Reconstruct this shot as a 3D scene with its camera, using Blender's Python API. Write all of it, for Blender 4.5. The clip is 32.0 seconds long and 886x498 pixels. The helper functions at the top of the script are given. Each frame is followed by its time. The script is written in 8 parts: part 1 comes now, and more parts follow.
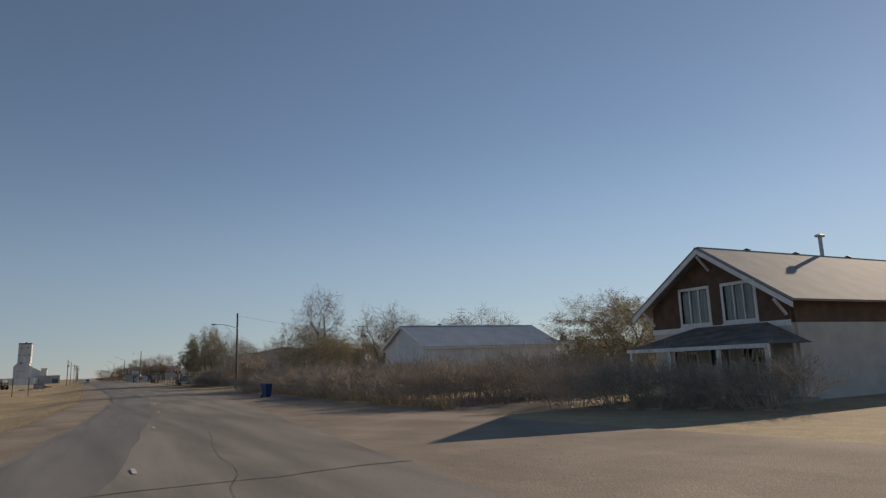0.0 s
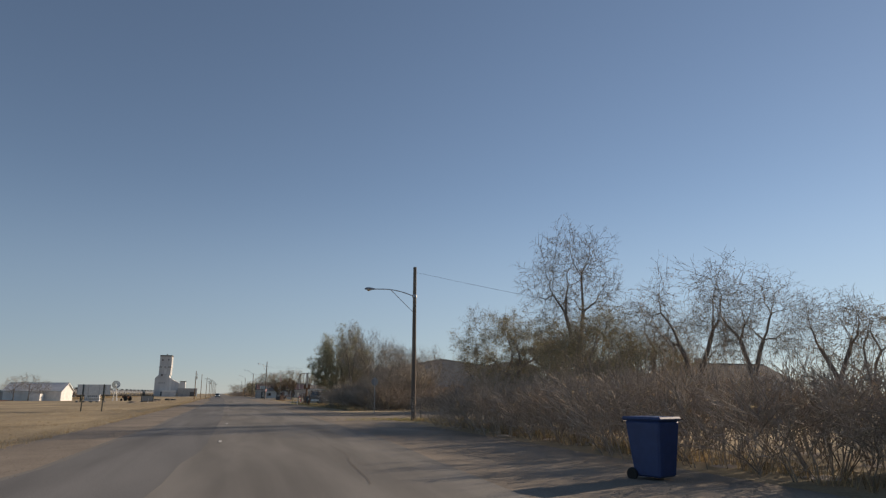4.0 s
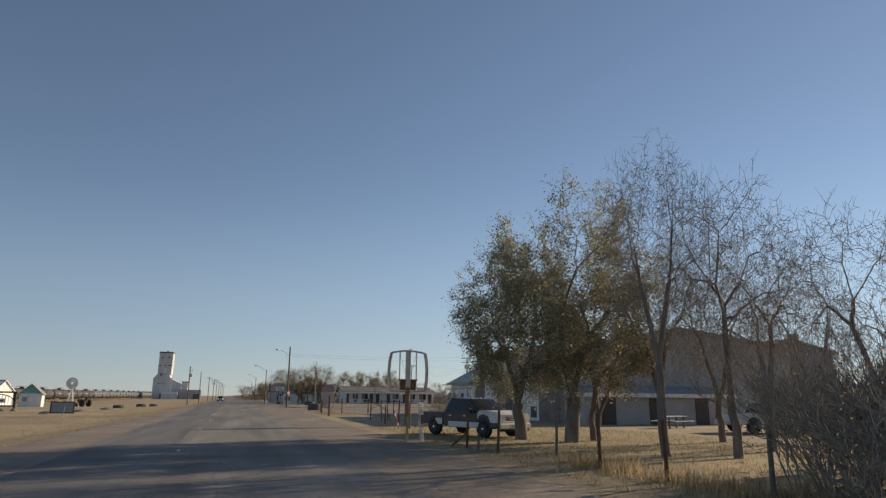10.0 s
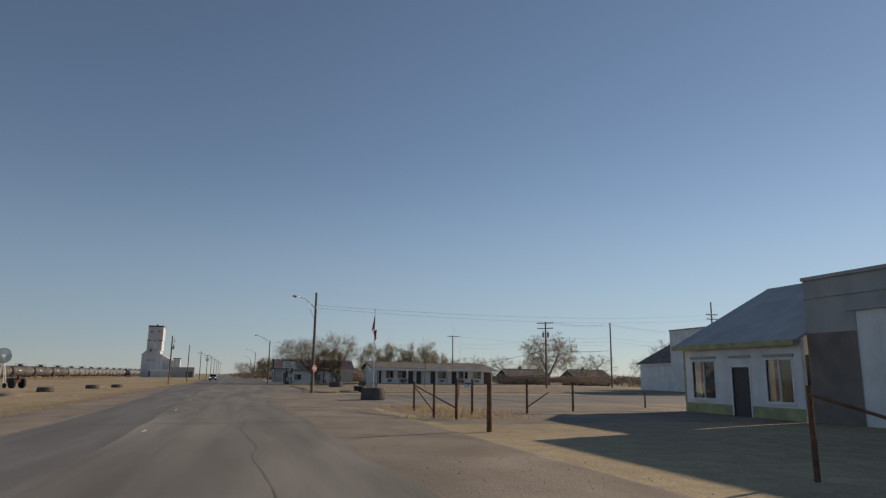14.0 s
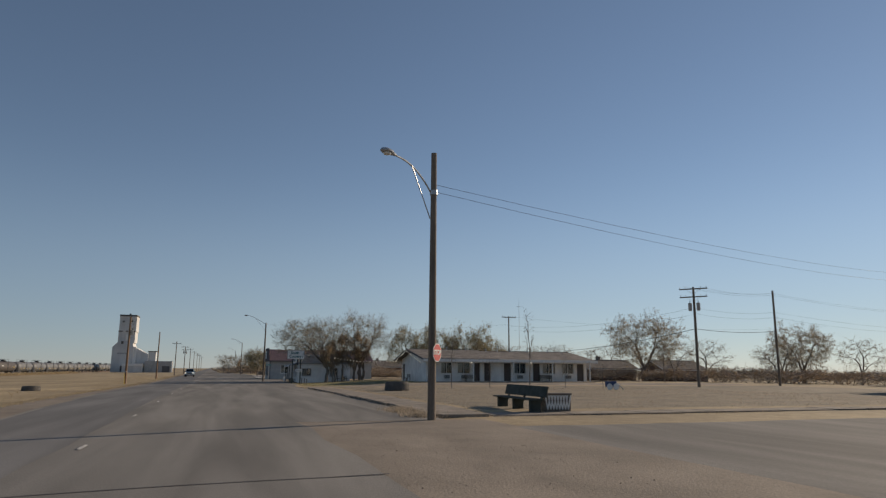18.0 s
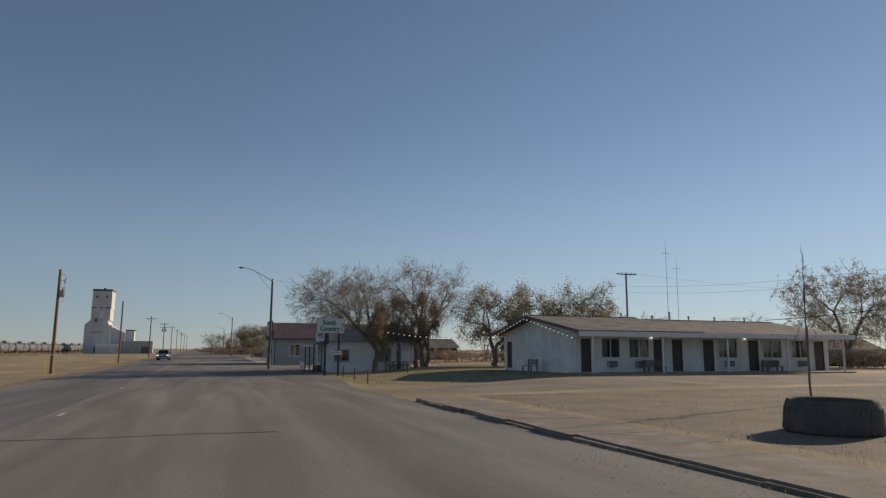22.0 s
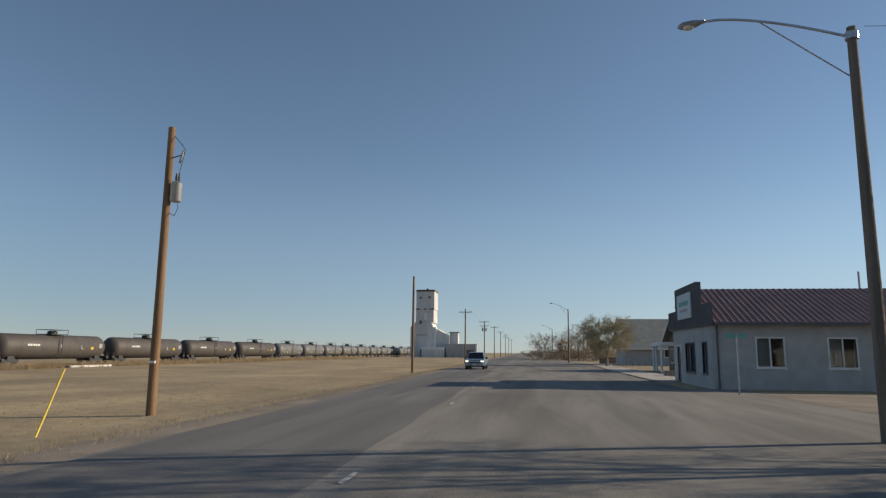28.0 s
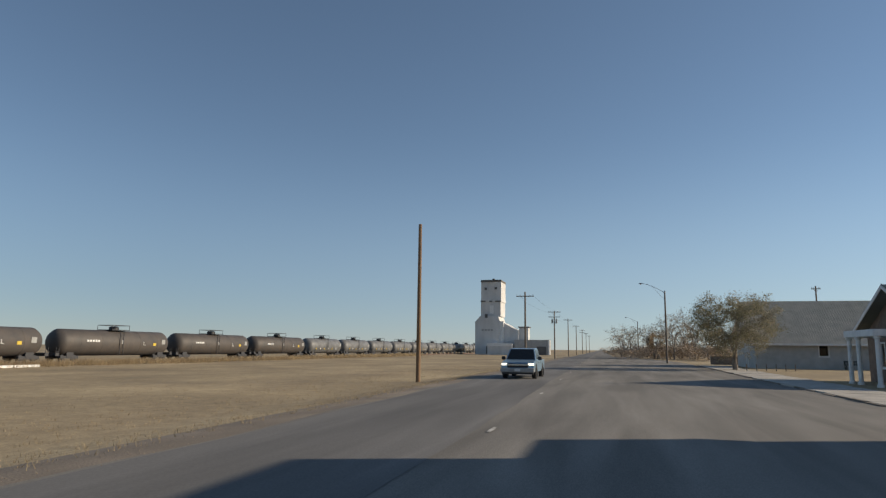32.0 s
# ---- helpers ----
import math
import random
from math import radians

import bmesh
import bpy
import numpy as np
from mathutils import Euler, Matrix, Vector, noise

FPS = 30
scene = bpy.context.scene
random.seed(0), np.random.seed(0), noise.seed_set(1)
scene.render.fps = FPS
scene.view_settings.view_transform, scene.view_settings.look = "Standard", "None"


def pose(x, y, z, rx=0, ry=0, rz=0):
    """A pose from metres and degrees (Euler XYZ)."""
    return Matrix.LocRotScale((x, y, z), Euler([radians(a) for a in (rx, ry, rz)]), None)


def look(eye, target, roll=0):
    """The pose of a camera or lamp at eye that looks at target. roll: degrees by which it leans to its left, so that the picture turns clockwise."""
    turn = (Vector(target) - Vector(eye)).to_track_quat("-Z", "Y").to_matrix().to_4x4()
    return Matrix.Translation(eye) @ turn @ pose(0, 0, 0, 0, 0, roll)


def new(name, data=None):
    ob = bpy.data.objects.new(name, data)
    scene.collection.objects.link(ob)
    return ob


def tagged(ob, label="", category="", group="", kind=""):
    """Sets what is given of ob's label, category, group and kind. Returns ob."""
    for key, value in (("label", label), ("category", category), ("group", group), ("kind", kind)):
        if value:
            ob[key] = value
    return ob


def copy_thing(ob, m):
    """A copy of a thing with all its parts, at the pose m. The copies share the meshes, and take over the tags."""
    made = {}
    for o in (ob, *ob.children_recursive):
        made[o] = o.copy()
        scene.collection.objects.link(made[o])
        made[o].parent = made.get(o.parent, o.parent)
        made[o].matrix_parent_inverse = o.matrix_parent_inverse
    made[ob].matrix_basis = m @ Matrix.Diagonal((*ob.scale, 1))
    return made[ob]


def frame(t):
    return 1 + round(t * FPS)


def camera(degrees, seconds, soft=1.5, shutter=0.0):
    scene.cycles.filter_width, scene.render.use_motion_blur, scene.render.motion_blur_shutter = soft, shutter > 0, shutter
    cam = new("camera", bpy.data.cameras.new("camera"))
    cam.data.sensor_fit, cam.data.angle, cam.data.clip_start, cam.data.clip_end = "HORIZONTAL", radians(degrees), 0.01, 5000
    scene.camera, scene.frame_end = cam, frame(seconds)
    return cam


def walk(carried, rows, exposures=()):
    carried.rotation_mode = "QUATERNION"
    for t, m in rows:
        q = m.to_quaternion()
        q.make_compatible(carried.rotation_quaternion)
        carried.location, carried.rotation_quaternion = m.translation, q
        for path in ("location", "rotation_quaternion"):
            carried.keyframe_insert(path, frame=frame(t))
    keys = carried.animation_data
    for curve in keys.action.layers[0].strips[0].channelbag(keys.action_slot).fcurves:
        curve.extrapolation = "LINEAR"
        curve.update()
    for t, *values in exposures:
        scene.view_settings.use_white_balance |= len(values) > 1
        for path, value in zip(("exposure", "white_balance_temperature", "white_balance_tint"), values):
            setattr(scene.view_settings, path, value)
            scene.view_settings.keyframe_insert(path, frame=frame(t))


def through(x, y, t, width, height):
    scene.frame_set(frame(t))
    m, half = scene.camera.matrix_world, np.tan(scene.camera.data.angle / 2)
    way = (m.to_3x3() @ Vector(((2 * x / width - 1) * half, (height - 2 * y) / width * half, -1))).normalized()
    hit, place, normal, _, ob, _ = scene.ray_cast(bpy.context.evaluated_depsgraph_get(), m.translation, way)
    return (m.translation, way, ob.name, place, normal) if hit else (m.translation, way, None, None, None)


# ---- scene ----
cam = camera(67.9, 32.0, soft=1.3)
PATH = [
    (0, (-4.702, -50.058, 1.963), (-3.78, -48.318, 2.31), -2.1),
    (0.5, (-3.891, -44.667, 1.893), (-3.012, -42.909, 2.263), -1.9),
    (1, (-3.168, -39.658, 1.845), (-2.333, -37.88, 2.222), -1.8),
    (1.5, (-2.47, -34.56, 1.7), (-1.684, -32.763, 2.092), -1.4),
    (2, (-1.955, -29.695, 1.668), (-1.222, -27.879, 2.074), -1.3),
    (2.5, (-1.511, -24.964, 1.65), (-0.846, -23.123, 2.061), -1.3),
    (4.5, (0.36, -3.425, 1.416), (0.93, -1.557, 1.847), 0.3),
    (5, (0.52, 1.566, 1.433), (1.097, 3.431, 1.864), 0.4),
    (5.5, (0.701, 6.612, 1.449), (1.267, 8.481, 1.879), 0.5),
    (6, (0.892, 11.699, 1.528), (1.448, 13.572, 1.955), 0.4),
    (6.5, (0.983, 16.739, 1.716), (1.525, 18.618, 2.132), -0.2),
    (7, (1.193, 22.31, 1.594), (1.715, 24.19, 2.032), 1.0),
    (7.5, (1.256, 27.973, 1.483), (1.764, 29.853, 1.938), 1.1),
    (8, (1.462, 33.697, 1.38), (1.97, 35.575, 1.844), 1.7),
    (8.5, (1.339, 39.467, 1.521), (1.858, 41.344, 1.976), 1.1),
    (9, (1.192, 45.378, 1.637), (1.718, 47.254, 2.088), 1.1),
    (9.5, (1.184, 51.08, 1.622), (1.716, 52.955, 2.071), 0.9),
    (10, (1.126, 56.342, 1.728), (1.669, 58.215, 2.168), 0.6),
    (10.5, (1.257, 61.697, 1.735), (1.806, 63.573, 2.158), 0.4),
    (11, (1.205, 66.822, 1.722), (1.762, 68.697, 2.137), 0.5),
    (11.5, (1.265, 72.179, 1.636), (1.824, 74.053, 2.055), 0.7),
    (12, (1.294, 77.501, 1.677), (1.861, 79.374, 2.087), 0.6),
    (12.5, (1.228, 82.693, 1.627), (1.8, 84.565, 2.034), 0.7),
    (13, (1.212, 88.015, 1.648), (1.788, 89.888, 2.044), 0.8),
    (13.5, (1.237, 93.28, 1.576), (1.803, 95.16, 1.961), 0.8),
    (14, (1.19, 98.133, 1.632), (1.745, 100.017, 2.011), 0.7),
    (14.5, (1.082, 102.869, 1.583), (1.641, 104.751, 1.962), 0.7),
    (16.5, (0.697, 122.615, 1.518), (1.28, 124.489, 1.902), 0.7),
    (17, (0.67, 127.694, 1.55), (1.26, 129.567, 1.929), 0.5),
    (17.5, (0.656, 132.567, 1.547), (1.253, 134.441, 1.913), 0.4),
    (18, (0.691, 137.551, 1.618), (1.294, 139.424, 1.978), 0.4),
    (18.5, (0.706, 142.465, 1.616), (1.321, 144.333, 1.975), 0.3),
    (19, (0.909, 147.587, 1.63), (1.535, 149.454, 1.98), 0.3),
    (19.5, (1.012, 152.369, 1.6), (1.645, 154.236, 1.935), 0.3),
    (20, (1.182, 157.185, 1.632), (1.819, 159.053, 1.959), 0.3),
    (20.5, (1.063, 161.492, 1.639), (1.709, 163.358, 1.954), 0.1),
    (21, (1.128, 166.259, 1.652), (1.78, 168.123, 1.968), 0.2),
    (21.5, (1.007, 170.959, 1.7), (1.657, 172.824, 2.014), 0.2),
    (22, (0.992, 175.645, 1.642), (1.631, 177.515, 1.944), 0.3),
    (22.5, (0.934, 180.248, 1.67), (1.566, 182.122, 1.967), 0.2),
    (23, (0.924, 184.843, 1.649), (1.562, 186.718, 1.933), 0.2),
    (23.5, (0.884, 189.442, 1.647), (1.521, 191.318, 1.92), 0.1),
    (24, (0.716, 193.943, 1.477), (1.334, 195.825, 1.752), 0.1),
    (24.5, (0.428, 198.279, 1.534), (1.027, 200.167, 1.815), 0.2),
    (25, (0.377, 202.75, 1.486), (1.008, 204.626, 1.77), 0.2),
    (25.5, (0.144, 206.833, 1.556), (0.735, 208.715, 1.887), -0.3),
    (25.7, (0.07, 208.406, 1.469), (0.28, 210.365, 1.81), 0.0),
    (26, (-0.078, 211.042, 1.403), (-0.15, 213.017, 1.715), 0.5),
    (26.5, (-0.24, 215.293, 1.371), (-0.423, 217.261, 1.678), 0.5),
    (28.5, (-1.064, 231.338, 1.357), (-1.351, 233.292, 1.668), 0.5),
    (29, (-1.183, 235.037, 1.343), (-1.51, 236.984, 1.658), 0.5),
    (29.5, (-1.278, 238.52, 1.348), (-1.716, 240.446, 1.666), 0.7),
    (30, (-1.334, 241.906, 1.229), (-1.793, 243.826, 1.548), 0.7),
    (31, (-1.329, 248.636, 1.183), (-1.828, 250.549, 1.487), 0.7),
    (31.5, (-1.307, 252.387, 1.266), (-1.818, 254.297, 1.568), 0.4),
    (32, (-1.634, 255.989, 1.326), (-2.137, 257.902, 1.624), 0.6),
]
walk(cam, [(t, look(eye, target, roll)) for t, eye, target, roll in PATH],
     [(0, 0.26, 7350, 12), (2.5, 0.34, 7350, 12), (5, 0.5, 7350, 12), (9, 0.53, 7350, 12), (11, 0.54, 7300, 11), (13, 0.34, 7300, 11), (18, 0.27, 7230, 11), (21, 0.26, 7220, 11), (25.3, 0.5, 7200, 10), (26.2, 0.64, 6950, 8), (29, 0.56, 6980, 7), (32, 0.58, 6980, 7)])
# ---- world, sun, exposure ----
SUN_AZ, SUN_EL = radians(70), radians(20.5)
world = bpy.data.worlds.new("world")
scene.world = world
world.use_nodes = True
wn = world.node_tree
sky = wn.nodes.new("ShaderNodeTexSky")
sky.sky_type = "NISHITA"
sky.sun_disc = False
sky.sun_elevation, sky.sun_rotation = SUN_EL, SUN_AZ
sky.air_density, sky.dust_density, sky.ozone_density = 0.85, 0.05, 2.0
sky.altitude = 750
wn.nodes["Background"].inputs[1].default_value = 0.075
# pale haze, densest along the horizon
where, split = wn.nodes.new("ShaderNodeTexCoord"), wn.nodes.new("ShaderNodeSeparateXYZ")
veil, air = wn.nodes.new("ShaderNodeMapRange"), wn.nodes.new("ShaderNodeMix")
veil.interpolation_type = "SMOOTHERSTEP"
veil.inputs["From Min"].default_value, veil.inputs["From Max"].default_value = -0.02, 0.34
veil.inputs["To Min"].default_value, veil.inputs["To Max"].default_value = 0.62, 0.06
air.data_type = "RGBA"
toward, side, haze = wn.nodes.new("ShaderNodeVectorMath"), wn.nodes.new("ShaderNodeMapRange"), wn.nodes.new("ShaderNodeMix")
toward.operation = "DOT_PRODUCT"
toward.inputs[1].default_value = (math.sin(SUN_AZ), math.cos(SUN_AZ), 0)
side.inputs["From Min"].default_value, side.inputs["From Max"].default_value = -0.3, 1.0
haze.data_type = "RGBA"
haze.inputs["A"].default_value, haze.inputs["B"].default_value = (1.58, 2.34, 3.62, 1), (3.6, 4.8, 6.5, 1)
wn.links.new(where.outputs["Generated"], toward.inputs[0])
wn.links.new(toward.outputs["Value"], side.inputs["Value"])
wn.links.new(side.outputs[0], haze.inputs["Factor"])
wn.links.new(haze.outputs["Result"], air.inputs["B"])
wn.links.new(where.outputs["Generated"], split.inputs[0])
wn.links.new(split.outputs["Z"], veil.inputs["Value"])
wn.links.new(veil.outputs[0], air.inputs["Factor"])
wn.links.new(sky.outputs[0], air.inputs["A"])
wn.links.new(air.outputs["Result"], wn.nodes["Background"].inputs[0])
sun = new("sun", bpy.data.lights.new("sun", "SUN"))
sun.data.energy, sun.data.angle, sun.data.color = 3.2, radians(0.53), (1.0, 0.87, 0.72)
sun_way = Vector((math.sin(SUN_AZ) * math.cos(SUN_EL), math.cos(SUN_AZ) * math.cos(SUN_EL), math.sin(SUN_EL)))
sun.matrix_world = look(sun_way * 300 + Vector((0, 150, 0)), (0, 150, 0))


# ---- materials ----
def mat(name, base, rough=0.8, vary=0.25, scale=3.0, fine=60.0, bump=0.15, metal=0.0, tint=None, island=0.0, spec=0.35, stretch=(1, 1, 1)):
    """A surface with coarse stains and fine grain. tint: a second colour mixed in by the coarse noise."""
    m = bpy.data.materials.new(name)
    m.use_nodes = True
    t = m.node_tree
    b = t.nodes["Principled BSDF"]
    b.inputs["Roughness"].default_value, b.inputs["Metallic"].default_value = rough, metal
    b.inputs["Specular IOR Level"].default_value = spec
    co = t.nodes.new("ShaderNodeTexCoord")
    mp = t.nodes.new("ShaderNodeMapping")
    mp.inputs["Scale"].default_value = stretch
    t.links.new(co.outputs["Object"], mp.inputs[0])
    big, small = t.nodes.new("ShaderNodeTexNoise"), t.nodes.new("ShaderNodeTexNoise")
    for n, s, d in ((big, scale, 4), (small, fine, 3)):
        n.inputs["Scale"].default_value, n.inputs["Detail"].default_value = s, d
        t.links.new(mp.outputs[0], n.inputs["Vector"])
    r1 = t.nodes.new("ShaderNodeValToRGB")
    dark = tint if tint else tuple(c * (1 - vary) for c in base)
    light = base if tint else tuple(min(1, c * (1 + vary * 0.6)) for c in base)
    r1.color_ramp.elements[0].position, r1.color_ramp.elements[1].position = 0.33, 0.68
    r1.color_ramp.elements[0].color, r1.color_ramp.elements[1].color = (*dark, 1), (*light, 1)
    t.links.new(big.outputs["Fac"], r1.inputs[0])
    r2 = t.nodes.new("ShaderNodeMapRange")
    r2.inputs["From Min"].default_value, r2.inputs["From Max"].default_value = 0.3, 0.7
    r2.inputs["To Min"].default_value, r2.inputs["To Max"].default_value = 1 - vary * 0.7, 1 + vary * 0.5
    t.links.new(small.outputs["Fac"], r2.inputs["Value"])
    mul = t.nodes.new("ShaderNodeMix")
    mul.data_type, mul.blend_type = "RGBA", "MULTIPLY"
    mul.inputs["Factor"].default_value = 1
    t.links.new(r1.outputs[0], mul.inputs["A"])
    t.links.new(r2.outputs[0], mul.inputs["B"])
    out = mul.outputs["Result"]
    if island:
        geo, hsv, mr = t.nodes.new("ShaderNodeNewGeometry"), t.nodes.new("ShaderNodeHueSaturation"), t.nodes.new("ShaderNodeMapRange")
        mr.inputs["To Min"].default_value, mr.inputs["To Max"].default_value = 1 - island, 1 + island
        t.links.new(geo.outputs["Random Per Island"], mr.inputs["Value"])
        t.links.new(mr.outputs[0], hsv.inputs["Value"])
        t.links.new(out, hsv.inputs["Color"])
        out = hsv.outputs[0]
    t.links.new(out, b.inputs["Base Color"])
    if bump:
        bp = t.nodes.new("ShaderNodeBump")
        bp.inputs["Strength"].default_value, bp.inputs["Distance"].default_value = bump, 0.02
        t.links.new(small.outputs["Fac"], bp.inputs["Height"])
        t.links.new(bp.outputs[0], b.inputs["Normal"])
    return m


def stained(m, amount, scale, stretch):
    """Adds broad stains and worn streaks over a surface's colour."""
    t = m.node_tree
    b = t.nodes["Principled BSDF"]
    co, mp, n, r, mix = (t.nodes.new(k) for k in ("ShaderNodeTexCoord", "ShaderNodeMapping", "ShaderNodeTexNoise", "ShaderNodeMapRange", "ShaderNodeMix"))
    mp.inputs["Scale"].default_value = stretch
    n.inputs["Scale"].default_value, n.inputs["Detail"].default_value, n.inputs["Distortion"].default_value = scale, 6, 0.6
    r.inputs["From Min"].default_value, r.inputs["From Max"].default_value = 0.35, 0.68
    r.inputs["To Min"].default_value, r.inputs["To Max"].default_value = 1 - amount, 1 + amount * 0.8
    mix.data_type, mix.blend_type = "RGBA", "MULTIPLY"
    mix.inputs["Factor"].default_value = 1
    t.links.new(co.outputs["Object"], mp.inputs[0])
    t.links.new(mp.outputs[0], n.inputs["Vector"])
    t.links.new(n.outputs["Fac"], r.inputs["Value"])
    t.links.new(b.inputs["Base Color"].links[0].from_socket, mix.inputs["A"])
    t.links.new(r.outputs[0], mix.inputs["B"])
    t.links.new(mix.outputs["Result"], b.inputs["Base Color"])
    return m


def leafmat(name, base, through=0.35):
    m = mat(name, base, rough=0.7, vary=0.3, scale=0.6, fine=9, bump=0, island=0.45)
    t = m.node_tree
    b, o = t.nodes["Principled BSDF"], t.nodes["Material Output"]
    tr, mix = t.nodes.new("ShaderNodeBsdfTranslucent"), t.nodes.new("ShaderNodeMixShader")
    t.links.new(b.inputs["Base Color"].links[0].from_socket, tr.inputs["Color"])
    mix.inputs[0].default_value = through
    t.links.new(b.outputs[0], mix.inputs[1])
    t.links.new(tr.outputs[0], mix.inputs[2])
    t.links.new(mix.outputs[0], o.inputs["Surface"])
    return m


def plain(name, base, rough=0.5, metal=0.0, glow=0.0):
    m = mat(name, base, rough=rough, vary=0.12, scale=6, fine=90, bump=0.04, metal=metal, spec=0.5)
    if glow:
        b = m.node_tree.nodes["Principled BSDF"]
        b.inputs["Emission Color"].default_value, b.inputs["Emission Strength"].default_value = (*base, 1), glow
    return m


def glassmat(name, tint=(0.75, 0.8, 0.8)):
    m = bpy.data.materials.new(name)
    m.use_nodes = True
    b = m.node_tree.nodes["Principled BSDF"]
    b.inputs["Base Color"].default_value = (*tint, 1)
    b.inputs["Roughness"].default_value, b.inputs["Transmission Weight"].default_value = 0.03, 1.0
    return m


ASPHALT = mat("asphalt", (0.265, 0.245, 0.218), 0.95, 0.25, 0.22, 45, 0.25, tint=(0.2, 0.186, 0.168), spec=0.15, stretch=(1.6, 0.35, 1))
DIRT = mat("packed_dirt", (0.30, 0.245, 0.19), 0.95, 0.3, 0.4, 26, 0.6, tint=(0.22, 0.18, 0.14))
GRASS_DRY = mat("dry_grass", (0.45, 0.345, 0.205), 0.95, 0.35, 0.16, 22, 0.8, tint=(0.32, 0.245, 0.15), stretch=(1, 0.5, 1))

ASPHALT_DARK = mat("smooth_asphalt", (0.205, 0.196, 0.186), 0.9, 0.2, 0.3, 40, 0.18, tint=(0.155, 0.149, 0.143), spec=0.2, stretch=(1.6, 0.3, 1))
CONCRETE_PALE = mat("pale_concrete", (0.47, 0.43, 0.375), 0.9, 0.18, 0.9, 50, 0.3)
CONCRETE = mat("concrete", (0.36, 0.31, 0.255), 0.9, 0.2, 0.9, 50, 0.3)



GRASS_GREEN = mat("faded_lawn", (0.28, 0.24, 0.15), 0.95, 0.35, 0.3, 22, 0.8, tint=(0.23, 0.205, 0.105))
FRAME_PALE = mat("chalky_rusted_paint", (0.6, 0.575, 0.53), 0.9, 0.25, 2.2, 40, 0.3, tint=(0.44, 0.37, 0.3), stretch=(2, 2, 0.6))
KERB = mat("kerb_concrete", (0.25, 0.205, 0.16), 0.95, 0.35, 1.2, 40, 0.5)
PAVE = mat("dusty_pavement", (0.3, 0.255, 0.21), 0.95, 0.35, 1.6, 40, 0.5, tint=(0.24, 0.2, 0.16))
LAWN_DEAD = mat("dead_lawn", (0.28, 0.228, 0.16), 0.95, 0.4, 0.5, 24, 0.9, tint=(0.195, 0.16, 0.115))
TAR = mat("tar_seal", (0.085, 0.076, 0.066), 0.7, 0.2, 2, 40, 0.2)
DIRT_PALE = mat("pale_dry_dirt", (0.335, 0.275, 0.215), 0.95, 0.25, 0.8, 26, 0.5, tint=(0.26, 0.212, 0.165))
CRACK = mat("dusty_crack", (0.15, 0.122, 0.098), 0.95, 0.3, 3, 40, 0.2)
LINE = mat("road_paint", (0.6, 0.57, 0.52), 0.7, 0.35, 5, 60, 0.1)
POLE = mat("weathered_pole_wood", (0.21, 0.17, 0.135), 0.9, 0.3, 2, 45, 0.4, stretch=(3, 3, 0.25))
POLE_NEW = mat("brown_pole_wood", (0.25, 0.155, 0.09), 0.9, 0.3, 2, 45, 0.4, stretch=(3, 3, 0.25))
BARK = mat("bark", (0.22, 0.19, 0.162), 0.95, 0.3, 2, 30, 0.4, stretch=(2, 2, 0.5))
TWIG = mat("twigs", (0.34, 0.297, 0.25), 0.95, 0.3, 1, 20, 0, island=0.25)
TWIG_RED = mat("reddish_twigs", (0.42, 0.345, 0.275), 0.95, 0.3, 1, 20, 0, island=0.3)
BLADE = leafmat("grass_blades", (0.44, 0.33, 0.19), 0.5)
WEED_GREY = leafmat("grey_dry_weeds", (0.40, 0.335, 0.26), 0.5)
WEED_TAN = leafmat("tan_dry_weeds", (0.45, 0.345, 0.21), 0.5)
BLADE_GREEN = leafmat("greenish_grass_blades", (0.33, 0.29, 0.14), 0.5)
LEAF_OLIVE = leafmat("olive_leaves", (0.26, 0.24, 0.145), 0.45)
LEAF_GREEN = leafmat("grey_green_leaves", (0.31, 0.315, 0.205), 0.55)
LEAF_RUST = leafmat("rust_leaves", (0.38, 0.275, 0.175), 0.5)
LEAF_TAN = leafmat("tan_leaves", (0.38, 0.305, 0.20), 0.45)
GALV = plain("galvanised_steel", (0.42, 0.43, 0.44), 0.45, 0.7)
STEEL_DARK = plain("dark_steel", (0.05, 0.05, 0.055), 0.6, 0.3)
RUST = mat("rusty_steel", (0.17, 0.085, 0.05), 0.85, 0.4, 5, 50, 0.3)
WHITE_WALL = mat("white_painted_wall", (0.78, 0.77, 0.745), 0.75, 0.1, 1.2, 40, 0.12)
WHITE_TRIM = mat("white_trim", (0.76, 0.75, 0.72), 0.6, 0.1, 3, 50, 0.08)
GREY_STUCCO = mat("grey_stucco", (0.46, 0.455, 0.435), 0.92, 0.12, 1.5, 70, 0.4)
HALL_WALL = mat("dull_grey_wall", (0.27, 0.265, 0.26), 0.92, 0.15, 1.5, 60, 0.3)
MOSS_TRIM = mat("faded_yellow_green_paint", (0.4, 0.39, 0.2), 0.8, 0.25, 2, 40, 0.15)
GREY_METAL = mat("grey_metal_cladding", (0.40, 0.39, 0.375), 0.6, 0.12, 1, 40, 0.05)
BROWN_CLAD = mat("brown_steel_cladding", (0.215, 0.18, 0.155), 0.7, 0.2, 1.2, 40, 0.1)
DARK_METAL = mat("charcoal_metal_cladding", (0.12, 0.12, 0.13), 0.55, 0.12, 1.5, 40, 0.05)
ROOF_GREY = mat("grey_metal_roof", (0.33, 0.325, 0.32), 0.8, 0.2, 1, 30, 0.05, spec=0.2)
ROOF_PALE = mat("pale_galvanised_roof", (0.6, 0.61, 0.62), 0.5, 0.12, 0.8, 30, 0.05, metal=0.25, spec=0.5)
